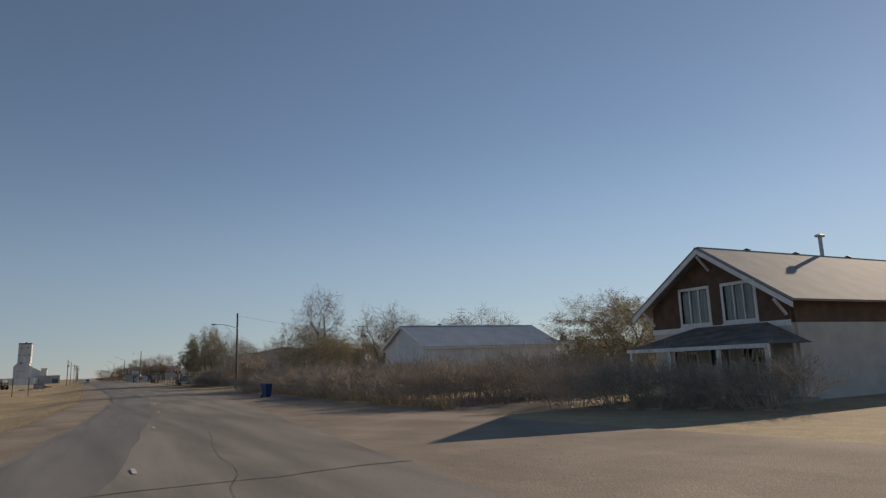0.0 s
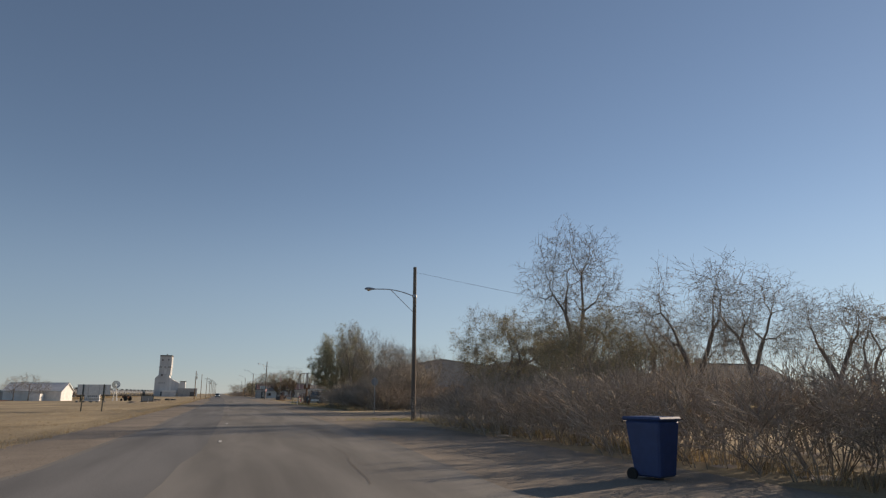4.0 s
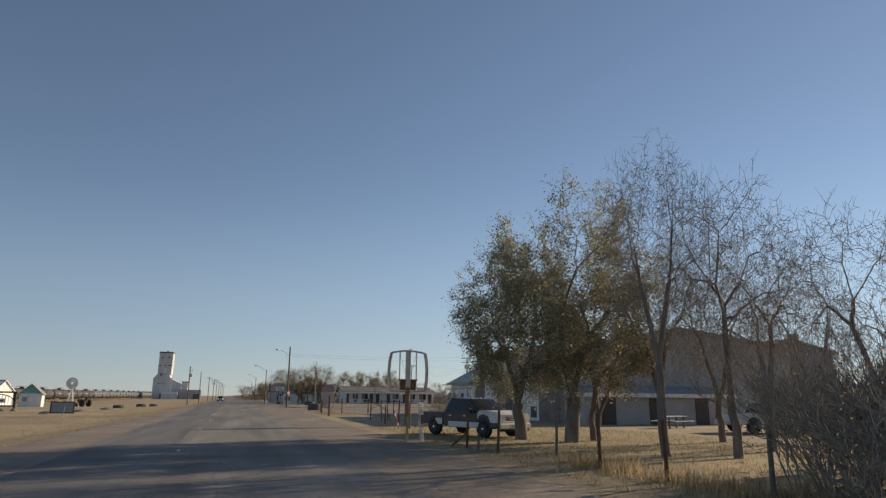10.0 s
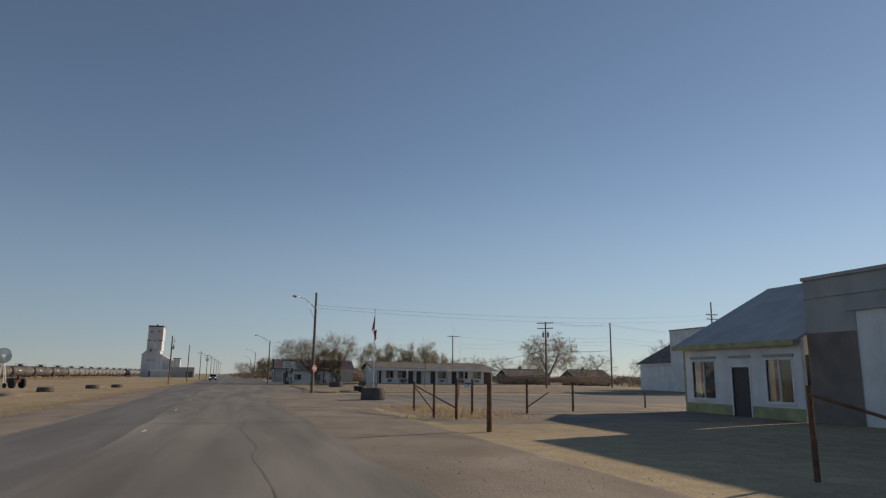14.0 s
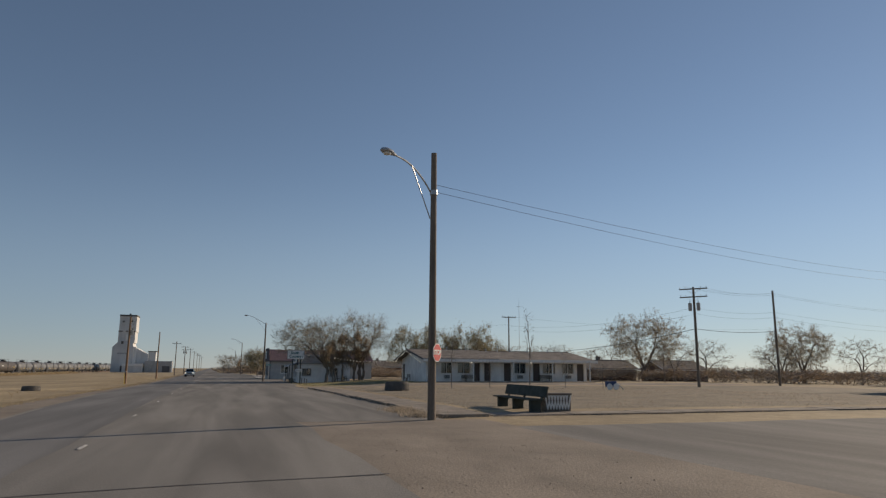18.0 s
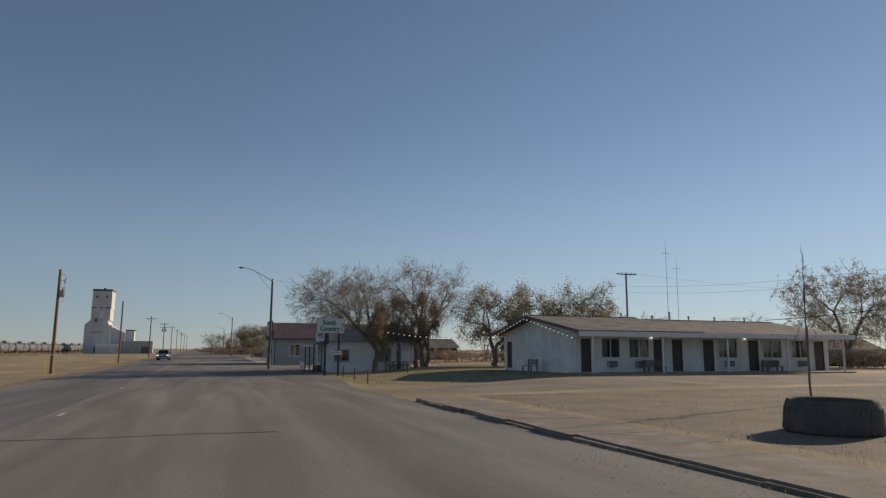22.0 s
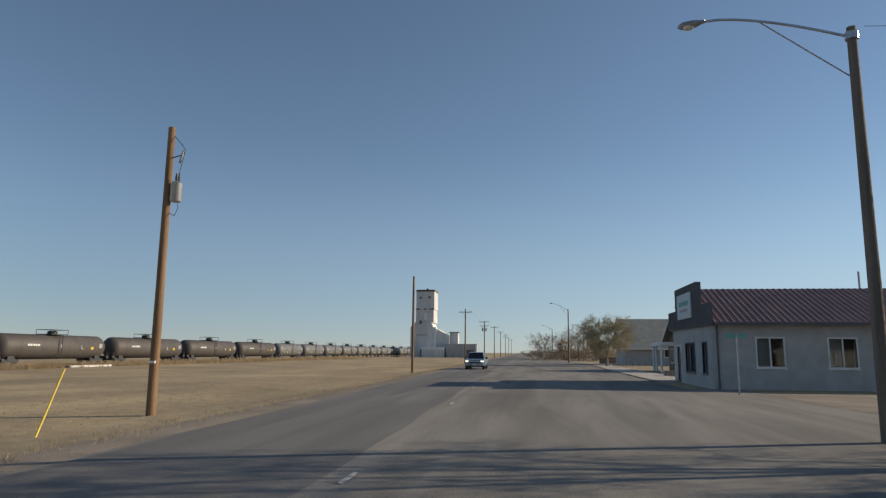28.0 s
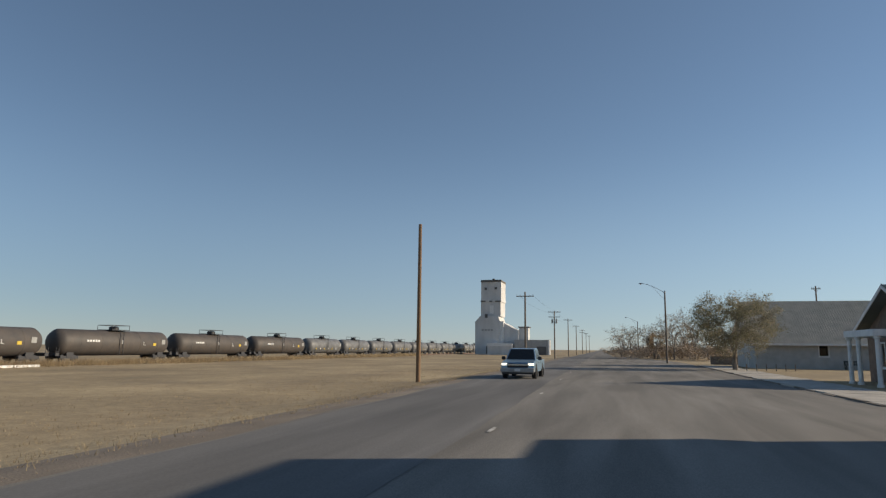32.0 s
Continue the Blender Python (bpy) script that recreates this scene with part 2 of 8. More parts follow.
ROOF_GREEN = mat("grey_green_metal_roof", (0.17, 0.19, 0.17), 0.65, 0.15, 1, 30, 0.05)
ROOF_RED = mat("maroon_metal_roof", (0.24, 0.145, 0.135), 0.6, 0.15, 1, 30, 0.05)
SHINGLE = mat("grey_brown_shingles", (0.19, 0.165, 0.145), 0.95, 0.35, 1.2, 14, 0.6, stretch=(1, 1, 4))
SHINGLE_TAN = mat("tan_metal_roof", (0.47, 0.42, 0.34), 0.85, 0.15, 1.2, 14, 0.6)
BROWN_SIDING = mat("brown_shingle_siding", (0.15, 0.095, 0.07), 0.9, 0.25, 2, 30, 0.3)
CHAPEL_WALL = mat("dull_brown_brick_wall", (0.2, 0.155, 0.125), 0.92, 0.25, 2.5, 40, 0.3)
STUCCO = mat("pale_stucco", (0.56, 0.53, 0.49), 0.95, 0.12, 1.5, 60, 0.4)
WOOD_OLD = mat("old_grey_wood", (0.2, 0.17, 0.14), 0.9, 0.35, 3, 40, 0.4, stretch=(1, 1, 5))
WOOD_DARK = mat("dark_painted_wood", (0.06, 0.07, 0.06), 0.8, 0.3, 3, 40, 0.3)
DOOR_DARK = plain("dark_door_paint", (0.075, 0.06, 0.055), 0.6)
RUBBER = mat("tyre_rubber", (0.028, 0.028, 0.028), 0.85, 0.2, 6, 60, 0.2)
RUBBER_DUSTY = mat("dusty_tyre_rubber", (0.13, 0.12, 0.108), 0.95, 0.3, 3, 50, 0.3, tint=(0.085, 0.08, 0.074))
BLACK = plain("black_plastic", (0.02, 0.02, 0.022), 0.5)
TANK = mat("tank_car_black", (0.075, 0.068, 0.064), 0.6, 0.35, 0.8, 20, 0.08, tint=(0.1, 0.085, 0.075))
TANK_GREY = mat("tank_car_grey", (0.17, 0.17, 0.17), 0.5, 0.3, 0.8, 20, 0.08)
ELEV = mat("elevator_siding", (0.62, 0.61, 0.59), 0.85, 0.12, 0.4, 8, 0.15, stretch=(1, 1, 0.3))
ELEV_DARK = mat("elevator_roofing", (0.14, 0.135, 0.13), 0.85, 0.2, 0.5, 8, 0.1)
GLASS = glassmat("window_glass")
GLASS_DARK = plain("tinted_car_glass", (0.015, 0.018, 0.02), 0.06)
CURTAIN = mat("pale_curtain", (0.42, 0.42, 0.40), 0.9, 0.15, 4, 40, 0.1, stretch=(8, 8, 0.5))
ROOM_SHADE = mat("painted_room_shade", (0.06, 0.055, 0.05), 0.9, 0.3, 1, 20, 0)
RED = plain("red_paint", (0.5, 0.03, 0.03), 0.5)
YELLOW = plain("yellow_paint", (0.62, 0.44, 0.05), 0.6)
TEAL = mat("teal_roof_paint", (0.16, 0.42, 0.38), 0.7, 0.15, 2, 30, 0.1)
TEAL_LETTER = plain("dark_teal_paint", (0.05, 0.16, 0.17), 0.6)
SIGN_WHITE = plain("white_sign_face", (0.70, 0.70, 0.68), 0.5)
SIGN_PALE = plain("pale_blue_sign_face", (0.5, 0.56, 0.58), 0.5)
SIGN_GREY = plain("grey_sign_back", (0.33, 0.33, 0.32), 0.6)
BLUE_PAINT = plain("blue_car_paint", (0.22, 0.33, 0.43), 0.28, 0.35)
WHITE_PAINT = plain("white_car_paint", (0.66, 0.66, 0.64), 0.3)
CHAR_PAINT = plain("charcoal_car_paint", (0.045, 0.045, 0.05), 0.3)
CHROME = plain("chrome", (0.6, 0.6, 0.6), 0.18, 0.95)
LENS = plain("lamp_lens", (0.75, 0.74, 0.68), 0.15)
HEADLIGHT = plain("lit_headlamp", (1.0, 0.93, 0.78), 0.2, 0.0, 1.0)
BULB = plain("lit_bulb", (1.0, 0.95, 0.85), 0.3, 0.0, 0.7)
BLUE_PLASTIC = plain("blue_plastic", (0.03, 0.06, 0.16), 0.5)
FLAG_WHITE = plain("white_cloth", (0.7, 0.68, 0.66), 0.9)
STONE = mat("field_stone", (0.28, 0.25, 0.22), 0.9, 0.3, 3, 30, 0.5)


for m, amount, scale, stretch in ((ASPHALT, 0.2, 0.9, (1.0, 0.09, 1)), (ASPHALT_DARK, 0.16, 1.1, (1.0, 0.07, 1)), (DIRT, 0.18, 0.5, (1, 0.5, 1)), (GRASS_DRY, 0.22, 0.06, (1, 1, 1)), (GRASS_DRY, 0.15, 1.6, (1, 1, 1)), (PAVE, 0.2, 1.3, (1, 1, 1)), (SHINGLE, 0.15, 0.5, (1, 1, 1)), (GREY_METAL, 0.1, 0.5, (1, 1, 0.3)), (WHITE_WALL, 0.07, 0.9, (1, 1, 0.35))):
    stained(m, amount, scale, stretch)


# ---- mesh helpers ----
class Mesh:
    def __init__(self):
        self.v, self.f, self.pieces = [], [], []

    def add(self, verts, faces):
        k = len(self.v)
        self.v += [tuple(p) for p in verts]
        self.f += [tuple(i + k for i in q) for q in faces]
        return self

    def box(self, x0, x1, y0, y1, z0, z1):
        return self.add([(x, y, z) for z in (z0, z1) for y in (y0, y1) for x in (x0, x1)],
                        [(0, 2, 3, 1), (4, 5, 7, 6), (0, 1, 5, 4), (2, 6, 7, 3), (0, 4, 6, 2), (1, 3, 7, 5)])

    def tube(self, a, b, r0, r1=None, n=8, caps=True):
        a, b, r1 = Vector(a), Vector(b), r0 if r1 is None else r1
        d = (b - a).normalized()
        s = d.orthogonal().normalized()
        u = d.cross(s)
        ring = [(math.cos(2 * math.pi * i / n), math.sin(2 * math.pi * i / n)) for i in range(n)]
        vs = [a + (s * c + u * q) * r0 for c, q in ring] + [b + (s * c + u * q) * r1 for c, q in ring]
        fs = [(i, (i + 1) % n, n + (i + 1) % n, n + i) for i in range(n)]
        return self.add(vs, fs + ([tuple(range(n - 1, -1, -1)), tuple(range(n, 2 * n))] if caps else []))

    def pipe(self, pts, r, n=6):
        """One bent tube through all the points."""
        pts = [Vector(p) for p in pts]
        vs, up = [], Vector((0.13, 0.31, 0.94))
        for i, p in enumerate(pts):
            d = (pts[min(i + 1, len(pts) - 1)] - pts[max(i - 1, 0)]).normalized()
            s = d.cross(up).normalized()
            u = d.cross(s)
            vs += [p + (s * math.cos(2 * math.pi * k / n) + u * math.sin(2 * math.pi * k / n)) * r for k in range(n)]
        fs = [(i * n + k, i * n + (k + 1) % n, (i + 1) * n + (k + 1) % n, (i + 1) * n + k) for i in range(len(pts) - 1) for k in range(n)]
        m = len(pts) - 1
        return self.add(vs, fs + [tuple(range(n - 1, -1, -1)), tuple(range(m * n, m * n + n))])

    def taper(self, pts, radii, n=10):
        """One bent tube whose thickness changes from point to point."""
        pts = [Vector(p) for p in pts]
        vs, side = [], None
        for i, p in enumerate(pts):
            d = (pts[min(i + 1, len(pts) - 1)] - pts[max(i - 1, 0)]).normalized()
            side = d.orthogonal().normalized() if side is None else (side - d * side.dot(d)).normalized()
            u = d.cross(side)
            vs += [p + (side * math.cos(2 * math.pi * k / n) + u * math.sin(2 * math.pi * k / n)) * radii[i] for k in range(n)]
        m = len(pts) - 1
        fs = [(i * n + k, i * n + (k + 1) % n, (i + 1) * n + (k + 1) % n, (i + 1) * n + k) for i in range(m) for k in range(n)]
        return self.add(vs, fs + [tuple(range(n - 1, -1, -1)), tuple(range(m * n, m * n + n))])

    def prism(self, poly, axis, a, b):
        """poly: corners (u, w) in the plane across the axis ('x': u=y, w=z; 'y': u=x, w=z; 'z': u=x, w=y)."""
        put = {"x": lambda u, w, d: (d, u, w), "y": lambda u, w, d: (u, d, w), "z": lambda u, w, d: (u, w, d)}[axis]
        n = len(poly)
        return self.add([put(u, w, a) for u, w in poly] + [put(u, w, b) for u, w in poly],
                        [tuple(range(n - 1, -1, -1)), tuple(range(n, 2 * n))] + [(i, (i + 1) % n, n + (i + 1) % n, n + i) for i in range(n)])

    def slab(self, p, q, r, s, thick):
        """A plate with corners p, q, r, s, thickened downwards along its normal."""
        p, q, r, s = (Vector(k) for k in (p, q, r, s))
        nrm = (q - p).cross(s - p).normalized() * thick
        return self.add([p, q, r, s, p - nrm, q - nrm, r - nrm, s - nrm],
                        [(0, 1, 2, 3), (7, 6, 5, 4), (0, 4, 5, 1), (1, 5, 6, 2), (2, 6, 7, 3), (3, 7, 4, 0)])

    def spin(self, profile, n=20, axis="z", at=(0, 0, 0)):
        """A turned body. profile: (radius, height) from bottom to top."""
        vs = []
        for r, h in profile:
            for i in range(n):
                c, s = r * math.cos(2 * math.pi * i / n), r * math.sin(2 * math.pi * i / n)
                p = {"z": (c, s, h), "x": (h, c, s), "y": (c, h, s)}[axis]
                vs.append((p[0] + at[0], p[1] + at[1], p[2] + at[2]))
        m = len(profile)
        fs = [(k * n + i, k * n + (i + 1) % n, (k + 1) * n + (i + 1) % n, (k + 1) * n + i) for k in range(m - 1) for i in range(n)]
        return self.add(vs, fs + [tuple(range(n - 1, -1, -1)), tuple(range((m - 1) * n, m * n))])

    def wall(self, axis, d0, d1, u0, u1, z0, z1, holes=()):
        """A wall across the axis from d0 to d1, in one piece, with rectangular openings (u0, u1, z0, z1) through it."""
        us = sorted({u0, u1} | {min(max(k, u0), u1) for h in holes for k in h[:2]})
        zs = sorted({z0, z1} | {min(max(k, z0), z1) for h in holes for k in h[2:]})
        nu, nz = len(us), len(zs)

        def full(i, j):
            if not (0 <= i < nu - 1 and 0 <= j < nz - 1):
                return False
            u, z = (us[i] + us[i + 1]) / 2, (zs[j] + zs[j + 1]) / 2
            return not any(a < u < b and c < z < e for a, b, c, e in holes)

        vs = [(d, u, z) if axis == "x" else (u, d, z) for d in (d0, d1) for z in zs for u in us]
        at = lambda s, i, j: s * nu * nz + j * nu + i
        fs = []
        for i in range(nu - 1):
            for j in range(nz - 1):
                if full(i, j):
                    fs += [(at(0, i, j), at(0, i, j + 1), at(0, i + 1, j + 1), at(0, i + 1, j)), (at(1, i, j), at(1, i + 1, j), at(1, i + 1, j + 1), at(1, i, j + 1))]
                    for p, q, r, s in ((i, j, i, j + 1), (i + 1, j + 1, i + 1, j), (i + 1, j, i, j), (i, j + 1, i + 1, j + 1)):
                        ni, nj = {(i, j, i, j + 1): (i - 1, j), (i + 1, j + 1, i + 1, j): (i + 1, j), (i + 1, j, i, j): (i, j - 1), (i, j + 1, i + 1, j + 1): (i, j + 1)}[(p, q, r, s)]
                        if not full(ni, nj):
                            fs.append((at(0, p, q), at(1, p, q), at(1, r, s), at(0, r, s)))
        used = sorted({k for f in fs for k in f})
        back = {k: n for n, k in enumerate(used)}
        return self.add([vs[k] for k in used], [tuple(back[k] for k in f) for f in fs])


def data(name, m, material, bevel=0.0, smooth=False):
    me = bpy.data.meshes.new(name)
    me.from_pydata(m.v, [], m.f)
    if bevel or smooth:
        bm = bmesh.new()
        bm.from_mesh(me)
        bmesh.ops.recalc_face_normals(bm, faces=bm.faces)
        if bevel:
            sharp = [e for e in bm.edges if len(e.link_faces) == 2 and e.calc_face_angle(0) > 0.5]
            bmesh.ops.bevel(bm, geom=sharp, offset=bevel, segments=1, affect="EDGES", clamp_overlap=True)
        if smooth:
            for fc in bm.faces:
                fc.smooth = True
            for e in bm.edges:
                e.smooth = len(e.link_faces) != 2 or e.calc_face_angle(0) < 0.7
        bm.to_mesh(me)
        bm.free()
    me.materials.append(material)
    return me


def part(name, m, material, parent, label="", bevel=0.0, smooth=False):
    ob = new(name, data(name, m, material, bevel, smooth))
    ob.parent = parent
    for k in m.pieces:
        new("roof_rib", data("roof_rib", k, material)).parent = ob
    return tagged(ob, label) if label else ob


def thing(name, x, y, z, label, category, group="", kind="", turn=0.0):
    ob = new(name)
    ob.empty_display_size = 0.2
    ob.matrix_basis = pose(x, y, z, 0, 0, turn)
    return tagged(ob, label, category, group, kind)


def solid(name, m, material, label, category="", kind="", group="", bevel=0.0, smooth=False, at=(0, 0, 0)):
    ob = new(name, data(name, m, material, bevel, smooth))
    ob.location = at
    return tagged(ob, label, category, group, kind)


def words(name, text, size, material, parent, m, label=""):
    """Raised lettering as a mesh under a thing; m places its centre, facing +z of m."""
    cu = bpy.data.curves.new(name, "FONT")
    cu.body, cu.size, cu.extrude, cu.align_x, cu.align_y = text, size, 0.008, "CENTER", "CENTER"
    cu.offset = 0.035 * size
    tmp = new("lettering_source", cu)
    bpy.context.view_layer.update()
    me = bpy.data.meshes.new_from_object(tmp.evaluated_get(bpy.context.evaluated_depsgraph_get()))
    bpy.data.objects.remove(tmp)
    me.materials.clear()
    me.materials.append(material)
    ob = new(name, me)
    ob.parent = parent
    ob.matrix_basis = m
    return tagged(ob, label) if label else ob


def smooth01(a, b, t):
    t = min(1.0, max(0.0, (t - a) / (b - a)))
    return t * t * (3 - 2 * t)


CENTRE = [(-120, -22), (-80, -11.5), (-50, -5.6), (-33, -3.6), (-12, -1.55), (10, -0.3), (30, -0.2), (65, -0.55), (105, -1.1), (168, -2.2), (236, -3.4), (289, -4.6), (600, -11.0), (3000, -60.0)]


def xc(y):
    """The road's centre line."""
    if y <= CENTRE[0][0]:
        return CENTRE[0][1]
    for (a, p), (b, q) in zip(CENTRE, CENTRE[1:]):
        if y <= b:
            return p + (q - p) * (y - a) / (b - a)
    return CENTRE[-1][1]


def ground_z(x, y):
    z = 0.3 * smooth01(-28, -52, y) - 0.37 * smooth01(165, 240, y)
    u = xc(y) - 4.9 - x
    if u > 0:
        z -= 0.5 * smooth01(0, 5, u) + 0.12 * smooth01(6, 30, u)
        if abs(x) < 400:
            z += 0.06 * noise.noise((x * 0.13, y * 0.09, 0.3)) * smooth01(1, 8, u)
            z += 0.16 * max(0.0, noise.noise((x * 0.24, y * 0.13, 4.1))) * smooth01(2, 4.5, u) * smooth01(26, 9, u)
    # raised lawn behind the kerb
    z += 0.1 * smooth01(7.9, 8.7, x) * smooth01(158.5, 161.5, y) * smooth01(209, 201, y)
    # the ground climbs gently towards the motel
    z += 0.4 * smooth01(10.5, 20.5, x) * smooth01(194, 211, y) * smooth01(266, 238, y) * smooth01(90, 60, x)
    v = x - xc(y) - 10
    if v > 0 and abs(x) < 400:
        z += 0.05 * noise.noise((x * 0.11, y * 0.11, 5.3)) * smooth01(2, 8, v)
    return z


def strip(name, left, right, ys, material, label, lift, category="", step=1.2, wobble=0.0, kind="structure", edges=None):
    """A sheet on the ground between two lines given as functions of y; edges: the lift of its left and right border."""
    m, row = Mesh(), []
    n = max(2, int(max(right(y) - left(y) for y in ys) / step) + 1)
    for y in ys:
        a, b = left(y), right(y)
        for i in range(n + 1):
            x = a + (b - a) * i / n
            w = wobble * noise.noise((x * 0.5, y * 0.45, 9)) if i in (0, n) else 0
            up = edges[0 if i == 0 else 1] if edges and i in (0, n) else lift
            row.append((x + w, y, ground_z(x + w, y) + up))
    k = n + 1
    m.add(row, [(j * k + i, j * k + i + 1, (j + 1) * k + i + 1, (j + 1) * k + i) for j in range(len(ys) - 1) for i in range(n)])
    return solid(name, m, material, label, category, kind, smooth=True)


def frange(a, b, s):
    return [a + (b - a) * i / max(1, round((b - a) / s)) for i in range(max(1, round((b - a) / s)) + 1)]


# ---- ground and road ----
gx = [-3000, -1500, -700, -350, -200, -140] + frange(-110, -12, 2.0) + frange(-11, 14, 1.0) + frange(16, 80, 2.0) + [100, 140, 200, 350, 700, 1500, 3000]
gy = [-3000, -1500, -700, -350, -200, -140, -110] + frange(-90, 400, 2.0) + frange(410, 600, 15) + [700, 1000, 1600, 3000]
gm = Mesh()
gm.add([(x, y, ground_z(x, y)) for y in gy for x in gx],
       [(j * len(gx) + i, j * len(gx) + i + 1, (j + 1) * len(gx) + i + 1, (j + 1) * len(gx) + i) for j in range(len(gy) - 1) for i in range(len(gx) - 1)])
solid("ground", gm, GRASS_DRY, "flat prairie ground of short dry tan grass", "ground", "structure", smooth=True)

ROAD_Y = frange(-120, 420, 3.0) + [440, 500, 600, 800, 1200, 2000, 3000]
def road_left(y):
    """How far the asphalt reaches to the left of the centre line."""
    return 3.15 + 1.6 * smooth01(130, 205, y)


strip("road", lambda y: xc(y) - road_left(y), lambda y: xc(y) + 4.9, ROAD_Y, ASPHALT, "worn grey asphalt main street with patches", 0.045, "road", wobble=0.3, edges=(0.026, 0.039))
strip("road_left_lane", lambda y: xc(y) - road_left(y) + 0.25, lambda y: xc(y) - 0.35, ROAD_Y, ASPHALT_DARK, "smoother darker asphalt of one lane", 0.05, "road", wobble=0.16)
strip("road_shoulder", lambda y: xc(y) - 6.0 - 0.5 * smooth01(130, 205, y), lambda y: xc(y) - road_left(y) + 0.7, frange(-120, 420, 3.0), DIRT, "gravel verge between asphalt and dry grass", 0.022, "road", step=0.6, wobble=0.5, edges=(-0.03, 0.022))
strip("parking_lane", lambda y: xc(y) + 4.6, lambda y: 9.0 if y > 132 else 7.4 + 1.2 * smooth01(60, 20, y), frange(-120, 158.2, 3.0), DIRT, "dusty packed dirt and gravel beside the road", 0.03, "road", step=0.9, wobble=0.5, edges=(0.03, -0.02))
strip("parking_lane_paved", lambda y: xc(y) + 4.6, lambda y: 7.46 if y < 206 else 7.46 + 1.5 * smooth01(206, 222, y), frange(158.2, 262, 2.6), ASPHALT, "worn asphalt parking lane beside the road", 0.035, "road", step=0.9)
strip("parking_lane_far", lambda y: xc(y) + 4.6, lambda y: 6.35 if y < 297 else 6.35 + 0.017 * (y - 297) - 6.5 * smooth01(345, 420, y), frange(262, 420, 4), ASPHALT, "worn asphalt parking lane beside the road", 0.035, "road", step=0.9)


def lane_across(name, x0, x1, y0, y1, material, label, lift, wob=0.6):
    """A side street or lot, running to the side of the main street."""
    xs, ys, m = frange(x0, x1, 1.5), frange(y0, y1, 1.5), Mesh()
    pts = []
    for j, y in enumerate(ys):
        for i, x in enumerate(xs):
            w = wob * noise.noise((x * 0.3, y * 0.3, 2)) if j in (0, len(ys) - 1) else 0
            v = wob * noise.noise((x * 0.3, y * 0.3, 7)) if i in (0, len(xs) - 1) else 0
            rim = i in (0, len(xs) - 1) or j in (0, len(ys) - 1)
            pts.append((x + v, y + w, ground_z(x + v, y + w) + (-0.03 if rim else lift)))
    k = len(xs)
    m.add(pts, [(j * k + i, j * k + i + 1, (j + 1) * k + i + 1, (j + 1) * k + i) for j in range(len(ys) - 1) for i in range(k - 1)])
    return solid(name, m, material, label, "lawn" if "lawn" in name else "road", "structure", smooth=True)


lane_across("side_street", 7, 120, 30, 44, DIRT, "pale dirt side street with wheel tracks", 0.026)
lane_across("side_street_paved", 7.2, 120, 136, 156.5, ASPHALT, "broken worn asphalt side street and dusty lot", 0.034)
lane_across("driveway", 7, 17.5, -27, -13, DIRT, "bare dirt driveway in front of the house", 0.026)
lane_across("dirt_lot", 7, 30, 119.5, 137, DIRT, "bare dirt lot with a few weeds", 0.02, 1.2)
lane_across("shop_lawn", 8.9, 23, 209.8, 229, GRASS_GREEN, "faded greenish lawn beside the shop sign", 0.012, 0.8)
lane_across("motel_lawn", 9.2, 62, 160.8, 200.5, LAWN_DEAD, "dead brown lawn in front of the motel", 0.014, 0.5)
lane_across("motel_drive", 9, 60, 200, 209, DIRT, "gravel drive in front of the motel", 0.026)
lane_across("side_street_shop", 7.5, 90, 246, 260.5, DIRT, "dusty gravel side street between the shops", 0.03)

# centre dashes and tar seams
for y in [-60, -48, -35.6, -23, -11.6, 0.4, 12.1, 24, 37.8, 51.2, 65.1, 78.5, 92, 105.2, 118, 129, 140, 152.2, 161.5, 171.3, 182.4, 195, 209, 223.3, 236, 249.2, 259.5, 269.3] + frange(281, 560, 12.0):
    zz, w = ground_z(xc(y), y) + 0.06, 0.045
    m = Mesh().add([(xc(y) - w, y, zz), (xc(y) + w * 0.8, y - 0.05, zz), (xc(y) + w * 1.1, y + 0.3, zz), (xc(y) + w * 0.7, y + 0.75, zz), (xc(y) - w * 0.9, y + 0.8, zz), (xc(y) - w * 1.1, y + 0.4, zz)], [(0, 1, 2, 3, 4, 5)])
    solid("lane_dash", m, LINE, "short worn white centre line dash on asphalt", "road marking", "structure", "centre line dashes")
rs = random.Random(4)
for y in [-38, -8, 21, 48, 76, 103, 121, 147, 172, 190, 216, 254]:
    m, x, yy = Mesh(), xc(y) - road_left(y) + 0.3, y
    while x < xc(y) + 4.6:
        x2, y2 = x + rs.uniform(0.5, 1.1), yy + rs.uniform(-0.12, 0.2)
        z1 = max(ground_z(x, yy), ground_z(x2, y2)) + 0.05
        m.add([(x, yy - 0.03, z1), (x2, y2 - 0.03, z1), (x2, y2 + 0.03, z1), (x, yy + 0.03, z1)], [(0, 1, 2, 3)])
        x, yy = x2, y2
    solid("tar_seam", m, TAR, "wandering black tar seam across the asphalt", "road crack", "structure", "tar seams")


